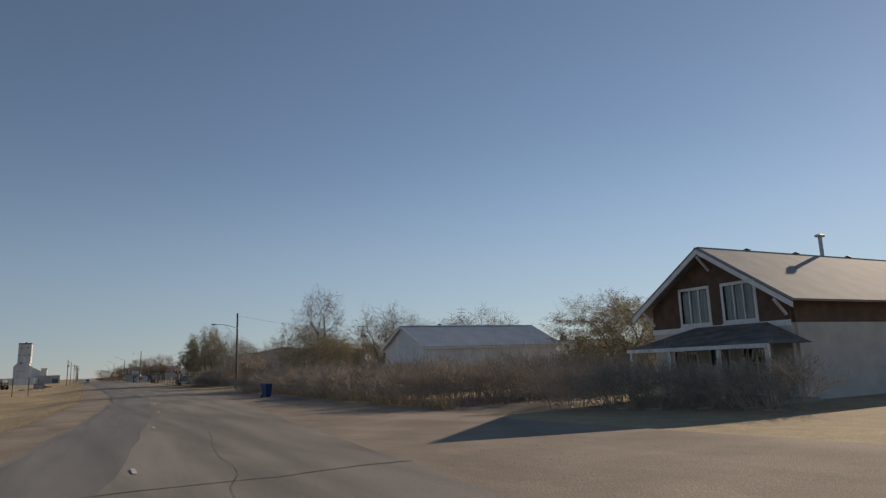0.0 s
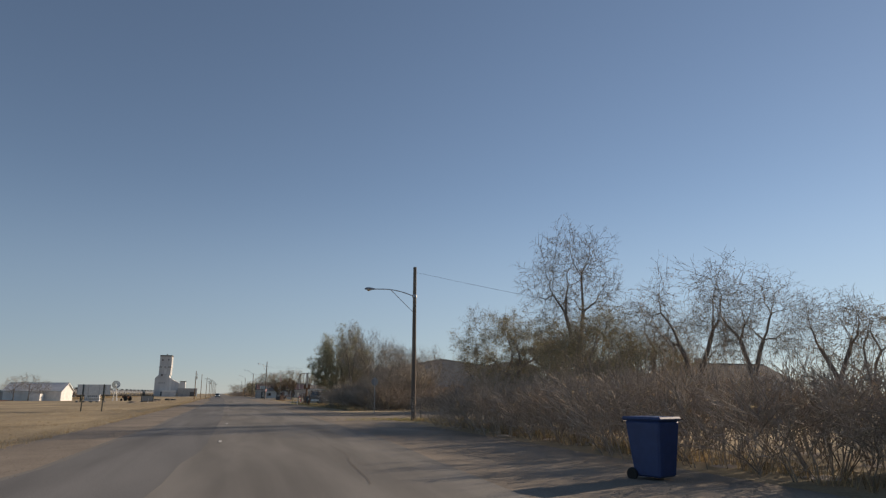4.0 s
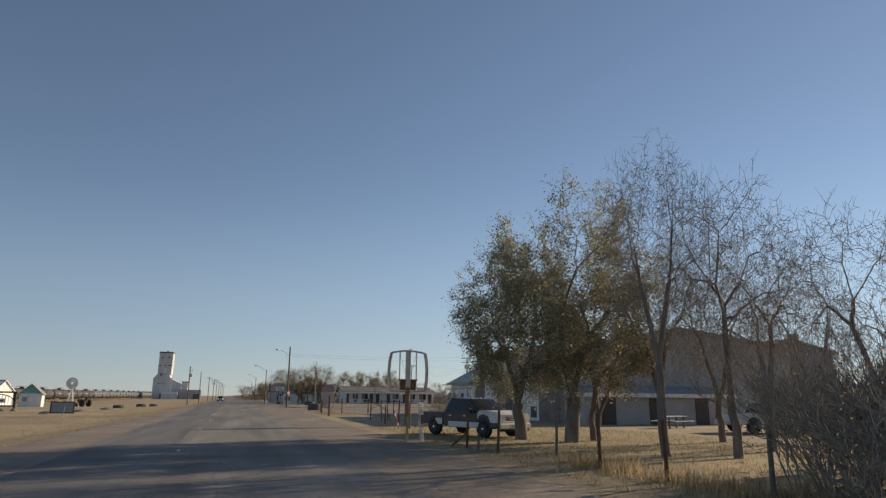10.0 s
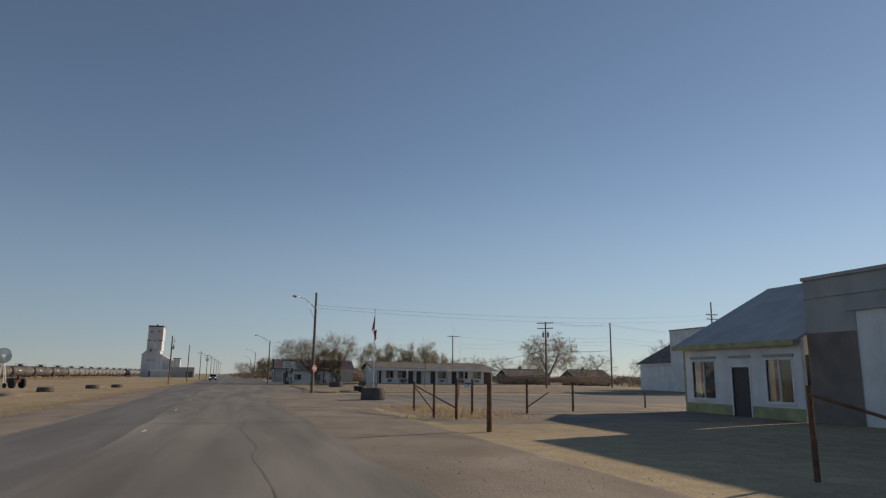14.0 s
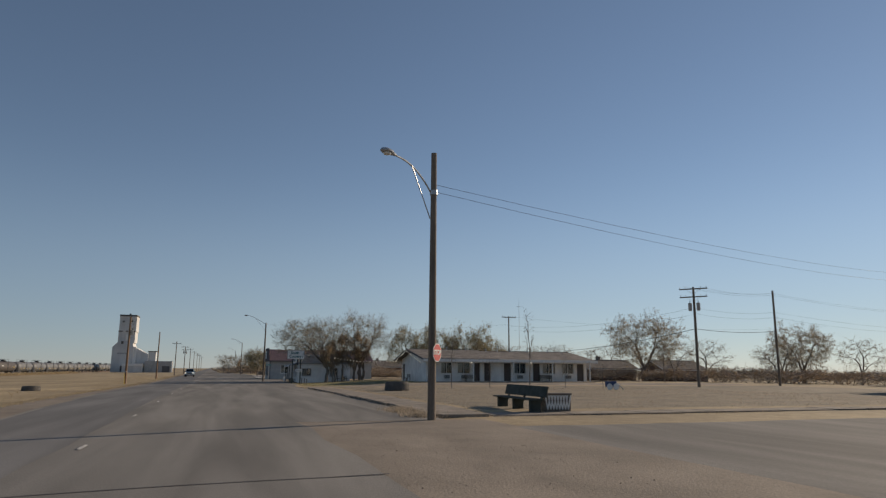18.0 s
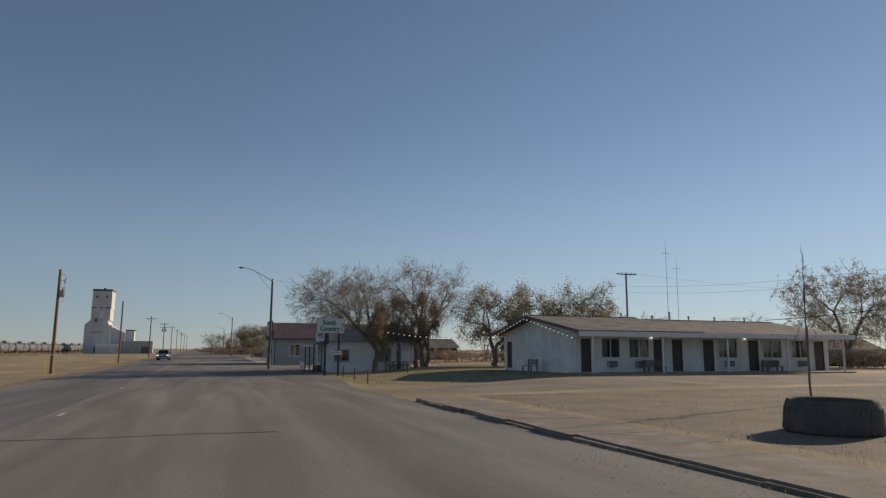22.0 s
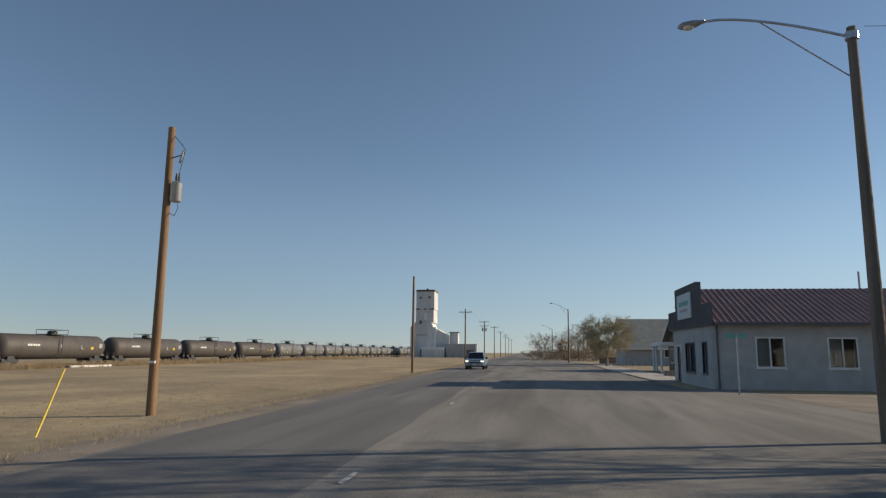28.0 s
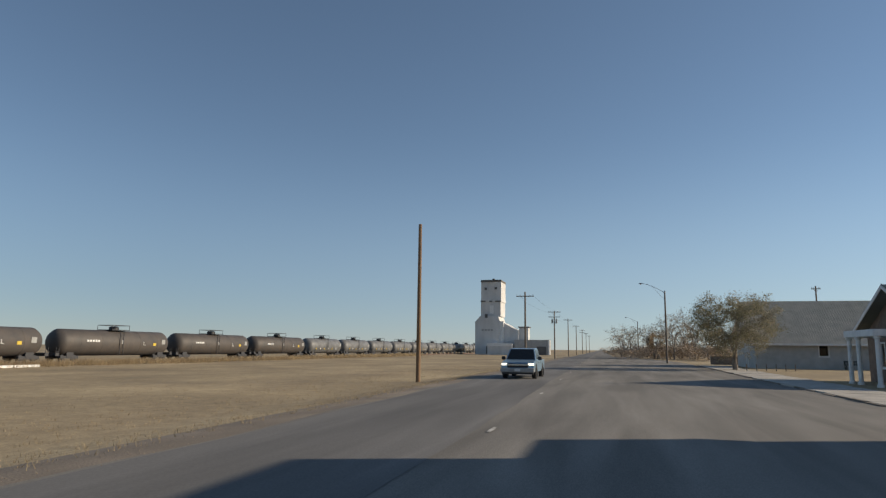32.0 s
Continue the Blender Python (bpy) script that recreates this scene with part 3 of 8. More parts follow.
# pale wheel tracks over the bare dirt
for k, pts in enumerate([[(6.2, 37.5), (14, 36.2), (30, 36.6), (60, 37)], [(6.2, 39.2), (14, 38.1), (30, 38.4), (60, 38.8)], [(9.5, 125.5), (16, 125.2), (22, 126)], [(9.5, 127.3), (16, 127), (22, 127.9)], [(9, 250), (20, 251.5), (40, 252)], [(9, 252), (20, 253.3), (40, 254)]]):
    m, row = Mesh(), []
    fine = [(a[0] + (b[0] - a[0]) * f, a[1] + (b[1] - a[1]) * f) for a, b in zip(pts, pts[1:]) for f in frange(0, 0.93, 0.0667)]
    for i, (px, py) in enumerate(fine):
        qx, qy = fine[min(i + 1, len(fine) - 1)]
        ox, oy = fine[max(i - 1, 0)]
        d = Vector((qx - ox, qy - oy, 0)).normalized()
        w = 0.17 * (1 + 0.5 * noise.noise((px * 0.9, py * 0.9, k)))
        row += [(px - d.y * w, py + d.x * w, ground_z(px, py) + 0.036 + 0.0006 * k), (px + d.y * w, py - d.x * w, ground_z(px, py) + 0.036 + 0.0006 * k)]
    m.add(row, [(2 * i, 2 * i + 1, 2 * i + 3, 2 * i + 2) for i in range(len(fine) - 1)])
    solid("wheel_track", m, DIRT_PALE, "pale wheel track pressed into the dirt", "wheel track", "structure", "wheel tracks")
# long thin cracks in the asphalt
for k, (dx, y0, y1) in enumerate([(1.7, -42, -14), (3.0, 2, 26), (1.3, 52, 82), (2.7, 98, 128)]):
    m, row = Mesh(), []
    for y in frange(y0, y1, 0.8):
        x = xc(y) + dx + 0.25 * noise.noise((0.3, y * 0.35, k)) + rs.uniform(-0.03, 0.03)
        w = 0.004 + 0.006 * abs(noise.noise((y * 0.6, 1.7, k)))
        row += [(x - w, y, ground_z(x, y) + 0.0535), (x + w, y, ground_z(x, y) + 0.0535)]
    m.add(row, [(2 * i, 2 * i + 1, 2 * i + 3, 2 * i + 2) for i in range(len(row) // 2 - 1)])
    solid("asphalt_crack", m, CRACK, "long thin wandering crack in the asphalt", "road crack", "structure", "asphalt cracks")
for x0, y0, x1, y1 in [(4.4, 216.5, 5.2, 213.2), (3.0, 220.3, 3.5, 218.2), (4.8, 236, 5.0, 234)]:
    m = Mesh()
    d = Vector((y1 - y0, x0 - x1, 0)).normalized() * 0.022
    p, q = Vector((x0, y0, ground_z(x0, y0) + 0.052)), Vector((x1, y1, ground_z(x1, y1) + 0.052))
    m.add([p - d, p + d, q + d, q - d], [(0, 1, 2, 3)])
    solid("parking_line", m, LINE, "faded white parking bay line", "road marking", "structure", "parking lines")


def kerb_run(pts, width, label, top, slab=PAVE):
    """A pavement of slabs behind a real kerb step along a line of points (kerb at the line, pavement to its right)."""
    root = thing("pavement", pts[0][0], pts[0][1], 0, label, "pavement", kind="structure")
    ox, oy = pts[0]
    for (ax, ay), (bx, by) in zip(pts, pts[1:]):
        d = Vector((bx - ax, by - ay, 0))
        n = int(d.length / 1.55)
        d.normalize()
        r = Vector((d.y, -d.x, 0))
        for i in range(n):
            p = Vector((ax - ox, ay - oy, 0)) + d * (i * 1.55)
            q = p + d * 1.54
            z = ground_z(ax + d.x * i * 1.55, ay + d.y * i * 1.55)
            j = rs.uniform(-0.009, 0.009)
            for nm, w0, w1, up, mt in (("kerb_stone", rs.uniform(-0.03, 0.06), 0.16, top - 0.02 + 4 * j, KERB), ("paving_slab", 0.165, width + rs.uniform(-0.2, 0.2), top - 0.01 + j, slab)):
                if nm == "kerb_stone" and rs.random() < 0.18:
                    continue
                c = [p + r * w0, q + r * w0, q + r * w1, p + r * w1]
                part(nm, Mesh().add([(k.x, k.y, z + h) for h in (-0.1, up) for k in c],
                                    [(3, 2, 1, 0), (4, 5, 6, 7), (0, 1, 5, 4), (1, 2, 6, 5), (2, 3, 7, 6), (3, 0, 4, 7)]), mt, root)
    return root


kerb_run([(7.5, 159.2), (7.5, 199)], 2.0, "cracked concrete pavement with a broken kerb", 0.125)
kerb_run([(57.62, 159.2), (9.56, 159.2)], 1.6, "narrow concrete pavement with a kerb along the side street", 0.07)
kerb_run([(6.3, 270.5), (6.3, 297), (7.0, 336)], 3.0, "pale concrete pavement with a low kerb", 0.09, CONCRETE_PALE)


# ---- poles, lamps, wires ----
def street_lamp(x, y, h, reach, rise, start, label, sign=False, base=None, along=0.6, bend=2.2):
    """A wooden pole with a curved arm towards the road and a cobra-head lamp."""
    z = ground_z(x, y) if base is None else base
    root = thing("street_lamp", x, y, z, label, "street lamp", "street lamps")
    part("pole", Mesh().tube((0, 0, -0.2), (0, 0, h), 0.14, 0.095, 14), POLE, root, smooth=True)
    arm, brace = Mesh(), Mesh()
    pts = [Vector((-reach * (1 - (1 - t) ** 1.0), along * t, start + rise * (1 - (1 - t) ** bend))) for t in frange(0, 1, 0.1)]
    arm.pipe([p + Vector((-0.1, 0, 0)) * (1 - i / 10) for i, p in enumerate(pts)], 0.03, 8)
    brace.tube((-0.12, 0, start - 0.9), pts[6] + Vector((0, 0, -0.02)), 0.018, 0.018, 6)
    part("arm", arm, GALV, root, "galvanised curved lamp arm", smooth=True)
    part("brace", brace, GALV, root)
    e = pts[-1]
    w = (pts[-1] - pts[-2]).normalized()
    head = Mesh()
    d, s, u = Vector((w.x, w.y, 0.05)).normalized(), Vector((-w.y, w.x, 0)).normalized(), Vector((0, 0, 1))
    rings = [(0.0, 0.045, 0.045), (0.12, 0.07, 0.07), (0.26, 0.15, 0.1), (0.5, 0.17, 0.11), (0.64, 0.1, 0.07), (0.68, 0.03, 0.03)]
    vs = [e + d * t + s * (math.cos(k * math.pi / 5) * a) + u * (max(-0.35, math.sin(k * math.pi / 5)) * b) for t, a, b in rings for k in range(10)]
    head.add(vs, [(j * 10 + k, j * 10 + (k + 1) % 10, (j + 1) * 10 + (k + 1) % 10, (j + 1) * 10 + k) for j in range(5) for k in range(10)] + [tuple(range(9, -1, -1)), tuple(range(50, 60))])
    hd = part("lamp_head", head, GALV, root, "grey cobra-head lamp housing", smooth=True)
    part("lens", Mesh().spin([(0.02, -0.1), (0.11, -0.07), (0.13, -0.02)], 12, "z", tuple(e + d * 0.42 - u * 0.02)), LENS, hd, smooth=True)
    part("pole_band", Mesh().spin([(0.135, start - 0.08), (0.135, start + 0.08)], 12), GALV, root)
    if sign:
        sg = part("stop_sign", Mesh().prism([(0.31 * math.cos(math.radians(22.5 + 45 * k)), 2.15 + 0.31 * math.sin(math.radians(22.5 + 45 * k))) for k in range(8)], "x", 0.175, 0.185), WHITE_TRIM, root, "red octagonal stop sign with a white rim")
        part("sign_face", Mesh().prism([(0.285 * math.cos(math.radians(22.5 + 45 * k)), 2.15 + 0.285 * math.sin(math.radians(22.5 + 45 * k))) for k in range(8)], "x", 0.1855, 0.19), RED, sg)
        sg.matrix_basis = pose(0, 0, 0, 0, 0, -44)
        words("lettering", "STOP", 0.21, WHITE_TRIM, sg, pose(0.192, 0, 2.15, 90, 0, 90))
    return root


street_lamp(9.58, 27.75, 8.65, 2.05, 0.5, 6.95, "weathered wooden street lamp pole with a cobra-head lamp", along=1.3)
street_lamp(7.0, 158.22, 8.9, 1.6, 0.8, 7.5, "weathered wooden street lamp pole with a stop sign on it", sign=True, along=-1.1)
street_lamp(5.98, 242.0, 8.8, 2.6, 1.35, 8.6, "slim wooden street lamp pole with a long lamp arm", base=-0.37, along=1.6, bend=1.35)
street_lamp(4.7, 347.75, 9.5, 2.6, 1.3, 9.3, "slim wooden street lamp pole with a long lamp arm", base=-0.35, along=1.2, bend=1.35)
street_lamp(3.9, 440, 9.3, 2.6, 1.3, 9.1, "slim wooden street lamp pole with a long lamp arm", base=-0.37, along=1.2, bend=1.35)


def pole(x, y, h, label, material=POLE, arms=(), gear="", r=0.14, turn=0.0, lean=0.0):
    """A utility pole; arms: (height, half length). gear: transformers or none."""
    root = thing("utility_pole", x, y, ground_z(x, y), label, "utility pole", "utility poles", turn=turn)
    part("pole", Mesh().tube((0, 0, -0.3), (lean, 0, h), r, r * 0.72, 12), material, root, smooth=True)
    for z, half in arms:
        dx = lean * z / h
        a = part("crossarm", Mesh().box(-half + dx, half + dx, -0.16, -0.06, z - 0.06, z + 0.06), POLE, root, bevel=0.01)
        for k in (-0.92, -0.55, 0.55, 0.92):
            part("insulator", Mesh().spin([(0.015, z + 0.06), (0.018, z + 0.12), (0.045, z + 0.14), (0.04, z + 0.2), (0.02, z + 0.23)], 8, "z", (k * half + dx, -0.11, 0)), GALV, a)
        for s in (-1, 1):
            part("arm_brace", Mesh().tube((s * half * 0.5 + dx, -0.09, z - 0.05), (dx, -0.1, z - 0.55), 0.014, 0.014, 5), GALV, root)
    if "t" in gear:
        for s in (-1, 1):
            c = part("transformer", Mesh().spin([(0.17, h - 2.5), (0.19, h - 2.45), (0.19, h - 1.75), (0.2, h - 1.72), (0.12, h - 1.66)], 14, "z", (s * 0.42, 0, 0)), GALV, root, "grey can transformer", smooth=True)
            part("bushing", Mesh().spin([(0.03, h - 1.66), (0.03, h - 1.42)], 8, "z", (s * 0.42, 0, 0)), STEEL_DARK, c)
    if "c" in gear:
        c = part("transformer", Mesh().spin([(0.17, h - 2.75), (0.2, h - 2.7), (0.2, h - 2.1), (0.21, h - 2.08), (0.12, h - 2.02)], 16, "z", (0.36, -0.05, 0)), GALV, root, "pale grey can transformer", smooth=True)
        part("bushing", Mesh().spin([(0.03, h - 2.02), (0.05, h - 1.9), (0.025, h - 1.72)], 8, "z", (0.34, -0.05, 0)), STEEL_DARK, c)
        part("bushing", Mesh().spin([(0.03, h - 2.06), (0.04, h - 1.9), (0.025, h - 1.72)], 8, "z", (0.47, -0.1, 0)), STEEL_DARK, c)
        part("cutout_arm", Mesh().tube((0.1, 0, h - 1.12), (0.45, -0.05, h - 1.06), 0.02, 0.02, 6), STEEL_DARK, root)
        part("fuse_cutout", Mesh().tube((0.42, -0.05, h - 1.35), (0.55, -0.08, h - 0.9), 0.045, 0.045, 8), GALV, root, "white porcelain fuse cutout")
        part("drop_wire", Mesh().pipe([(0.1, 0, h - 0.3), (0.42, -0.05, h - 0.62), (0.6, -0.05, h - 0.85), (0.5, -0.05, h - 1.4), (0.45, -0.08, h - 1.75)], 0.012, 5), STEEL_DARK, root)
        part("drop_wire", Mesh().pipe([(0.45, -0.1, h - 2.7), (0.5, -0.1, h - 3.0), (0.35, -0.05, h - 3.25), (0.08, 0, h - 3.1)], 0.012, 5), STEEL_DARK, root)
        part("pole_tag", Mesh().box(-0.1, 0.12, -0.2, -0.13, 1.75, 1.83), WHITE_TRIM, root, "small white pole tag")
    return root


pole(-13.78, 248.6, 10.1, "brown wooden utility pole with a can transformer in dry grass", POLE_NEW, (), "c", 0.17)
pole(-13.92, 296.8, 10.2, "bare brown wooden utility pole beside the road", POLE_NEW, (), "", 0.15)
for k, (x, y, h, ar) in enumerate([(-13.7, 346.7, 9.8, [(9.2, 1.2)]), (-13.8, 392, 9.6, [(9.4, 1.3), (8.4, 1.15)]), (-14.4, 440, 10.2, [(9.8, 1.2)]), (-15.0, 488, 10.0, [(9.7, 1.2)]), (-15.8, 545, 10.2, [(9.9, 1.2), (9.0, 1.1)]), (-16.6, 600, 10.0, [(9.8, 1.2)]), (-17.6, 665, 10.2, [(9.8, 1.2)])]):
    pole(x, y, h, "wooden utility pole with a crossarm beside the road", POLE, ar, "t" if k == 1 else "", 0.15)
pole(47.2, 195.4, 10.4, "wooden utility pole with two crossarms and twin transformers", POLE, [(10.2, 1.45), (9.35, 1.4)], "t", 0.16, turn=-52)
pole(60.75, 198.5, 10.9, "bare wooden utility pole with wires behind the lawn", POLE, (), "", 0.15)
pole(45.7, 240.7, 10.5, "wooden utility pole with one crossarm behind the motel", POLE, [(10.35, 1.3)], "", 0.13)
pole(26, 359.9, 11.0, "wooden utility pole with a short crossarm behind the hall", POLE, [(10.6, 0.6)], "", 0.14)
pole(46.1, 83.8, 10.9, "wooden utility pole with crossarms behind the yard", POLE, [(10.7, 1.3), (9.9, 1.2)], "t", 0.14, turn=15)
pole(62, 14, 9.0, "wooden utility pole behind the garage", POLE, [(8.8, 1.4)], "", 0.14)
pole(49.2, 126.1, 12.0, "wooden utility pole with a crossarm and transformers behind the warehouse", POLE, [(11.8, 1.3), (11.0, 1.1)], "t", 0.14, turn=15)
pole(71.5, 186.0, 13.6, "wooden utility pole behind the white building", POLE, [(11.6, 1.1), (10.9, 1.0)], "", 0.14)


for x, y, h in ((42.3, 229, 11.4), (43.8, 229.4, 10.0)):
    M = thing("radio_mast", x, y, ground_z(x, y), "very thin metal radio mast behind the motel", "mast", "radio masts")
    part("mast_tube", Mesh().tube((0, 0, -0.2), (0, 0, h), 0.035, 0.018, 6), GALV, M, smooth=True)
    part("whip", Mesh().tube((0, 0, h), (0, 0, h + 0.9), 0.012, 0.008, 4), GALV, M)
    part("cross_element", Mesh().box(-0.5, 0.5, -0.012, 0.012, h - 0.4, h - 0.37), GALV, M)


def wire(a, b, sag, r=0.008, label="thin sagging overhead wire between poles"):
    a, b = Vector(a), Vector(b)
    m = Mesh().pipe([a.lerp(b, t) - Vector((0, 0, sag * 4 * t * (1 - t))) for t in frange(0, 1, 1 / 14)], r, 4)
    return solid("overhead_wire", m, STEEL_DARK, label, "wire", group="overhead wires")


wire((9.6, 27.76, 8.35), (41, 22, 4.0), 0.5)
wire((7.05, 158.1, 7.75), (71.5, 186.0, 11.6), 0.8)
wire((7.05, 158.1, 7.5), (71.5, 186.0, 10.9), 0.9)
wire((6.0, 241.5, 8.2), (45.7, 240.7, 9.2), 0.9)
for dx, z in ((-1.2, 10.4), (0, 10.2), (1.2, 10.4), (0.1, 8.2), (0, 7.6)):
    wire((47.2 + dx, 195.4, z), (60.75, 198.5, z + 0.2), 0.35)
    wire((60.75, 198.5, z + 0.2), (110, 205, z - 0.2), 0.9)
for z in (8.2, 7.5):
    wire((47.2, 195.4, z), (45.7, 240.7, z + 0.8), 1.0)
wire((45.2, 240.7, 10.6), (110, 236, 10.2), 1.3)
wire((47.2, 195.4, 6.0 + ground_z(47.2, 195.4)), (44.4, 219.2, 4.1 + ground_z(44.4, 219)), 0.3, 0.025, "thick black service cable to the motel roof")
wire((47.2, 195.4, 6.0 + ground_z(47.2, 195.4)), (60.75, 198.5, 6.2 + ground_z(60, 198)), 0.25, 0.025, "thick black service cable between poles")
for k, (y0, y1) in enumerate(((346.7, 392), (392, 440), (440, 488), (488, 545))):
    for s in (-1.1, 1.1):
        wire((-13.8 - 0.35 * k + s, y0, 8.75), (-14.0 - 0.5 * k + s, y1, 8.95), 0.5)


# ---- building parts ----
def window(parent, axis, d, face, u0, u1, z0, z1, trim=WHITE_TRIM, w=0.09, bars=1, curtain=0.0, sill=True):
    """A window in an opening of a wall across the axis; d: the wall's outer face, face: -1 or 1, its outward side."""
    def bx(m, a, b, p, q, r, s):
        lo, hi = sorted((d + a * face, d + b * face))
        return m.box(lo, hi, p, q, r, s) if axis == "x" else m.box(p, q, lo, hi, r, s)
    fr = Mesh()
    for p, q, r, s in ((u0 - w, u1 + w, z1, z1 + w), (u0 - w, u1 + w, z0 - w, z0), (u0 - w, u0, z0, z1), (u1, u1 + w, z0, z1)):
        bx(fr, -0.08, 0.03, p, q, r, s)
    root = part("window", fr, trim, parent, bevel=0.008)
    for k in range(1, bars + 1):
        u = u0 + (u1 - u0) * k / (bars + 1)
        part("mullion", bx(Mesh(), -0.07, 0.012, u - 0.03, u + 0.03, z0, z1), trim, root)
    g = part("pane", bx(Mesh(), -0.06, -0.045, u0, u1, z0, z1), GLASS, root, "window glass reflecting the sky")
    g.visible_shadow = False
    # near-black plate behind the pane; its colour stands in for the room's shade
    part("room_shade_plate", bx(Mesh(), -0.75, -0.7, u0 - 0.3, u1 + 0.3, z0 - 0.3, z1 + 0.2), ROOM_SHADE, root)
    if curtain:
        m, n = Mesh(), 14
        for k in range(n):
            a, b = u0 + (u1 - u0) * curtain * k / n, u0 + (u1 - u0) * curtain * (k + 1) / n
            bx(m, -0.2 - 0.03 * (k % 2), -0.18 - 0.03 * (k % 2), a, b, z0, z1)
        part("curtain", m, CURTAIN, root, "pale curtain behind the glass")
    if sill:
        part("sill", bx(Mesh(), -0.02, 0.07, u0 - w - 0.03, u1 + w + 0.03, z0 - w - 0.05, z0 - w), trim, root)
    return root


def door(parent, axis, d, face, u0, u1, z1, material=DOOR_DARK, trim=WHITE_TRIM, z0=0.0, name="door"):
    def bx(m, a, b, p, q, r, s):
        lo, hi = sorted((d + a * face, d + b * face))
        return m.box(lo, hi, p, q, r, s) if axis == "x" else m.box(p, q, lo, hi, r, s)
    root = part(name, bx(Mesh(), -0.1, -0.05, u0, u1, z0 + 0.02, z1), material, parent, bevel=0.006)
    fr = Mesh()
    for p, q, r, s in ((u0 - 0.09, u1 + 0.09, z1, z1 + 0.09), (u0 - 0.09, u0, z0, z1), (u1, u1 + 0.09, z0, z1)):
        bx(fr, -0.08, 0.025, p, q, r, s)
    part("door_frame", fr, trim, root)
    for r, s in ((0.15, 0.9), (1.05, 1.85)):
        if z0 + s < z1:
            part("door_panel", bx(Mesh(), -0.052, -0.04, u0 + 0.14, u1 - 0.14, z0 + r, z0 + s), material, root)
    part("handle", bx(Mesh(), -0.05, 0.02, u1 - 0.12, u1 - 0.08, z0 + 0.98, z0 + 1.05), CHROME, root, "metal door handle")
    return root


def ribs(m, a, b, c, e, n, w=0.03, h=0.03):
    """Standing ribs on a roof plane with corners a, b (eave) and e, c (ridge): n ribs from eave to ridge."""
    a, b, c, e = (Vector(k) for k in (a, b, c, e))
    nrm = (b - a).cross(e - a).normalized()
    if nrm.z < 0:
        nrm = -nrm
    for k in range(n + 1):
        t = k / n
        p, q, s = a.lerp(b, t), e.lerp(c, t), (b - a).normalized() * w
        m.pieces.append(Mesh().add([p - s, p + s, q + s, q - s, p + nrm * h, q + nrm * h], [(0, 4, 5, 3), (4, 1, 2, 5), (0, 1, 4), (3, 5, 2)]))
    return m


def siding(parent, name, axis, d, face, u0, u1, z0, z1, material, pitch=0.18, holes=()):
    """Lapped boards on a wall face, each a piece of its own, kept clear of the openings."""
    z = z0
    while z < z1 - 0.03:
        h = min(pitch, z1 - z)
        at, runs = u0, []
        for a, b, c, e in sorted(holes):
            if z + h > c - 0.12 and z < e + 0.12:
                runs.append((at, a - 0.12))
                at = b + 0.12
        runs.append((at, u1))
        for a, b in runs:
            if b - a > 0.05:
                o0, o1 = d + 0.03 * face, d + 0.012 * face
                m = Mesh()
                p = [(a, z, o0), (b, z, o0), (b, z + h, o1), (a, z + h, o1), (a, z, d + 0.002 * face), (b, z, d + 0.002 * face)]
                m.add([(w, u, v) if axis == "x" else (u, w, v) for u, v, w in p], [(0, 1, 2, 3), (0, 4, 5, 1)])
                part(name, m, material, parent)
        z += pitch


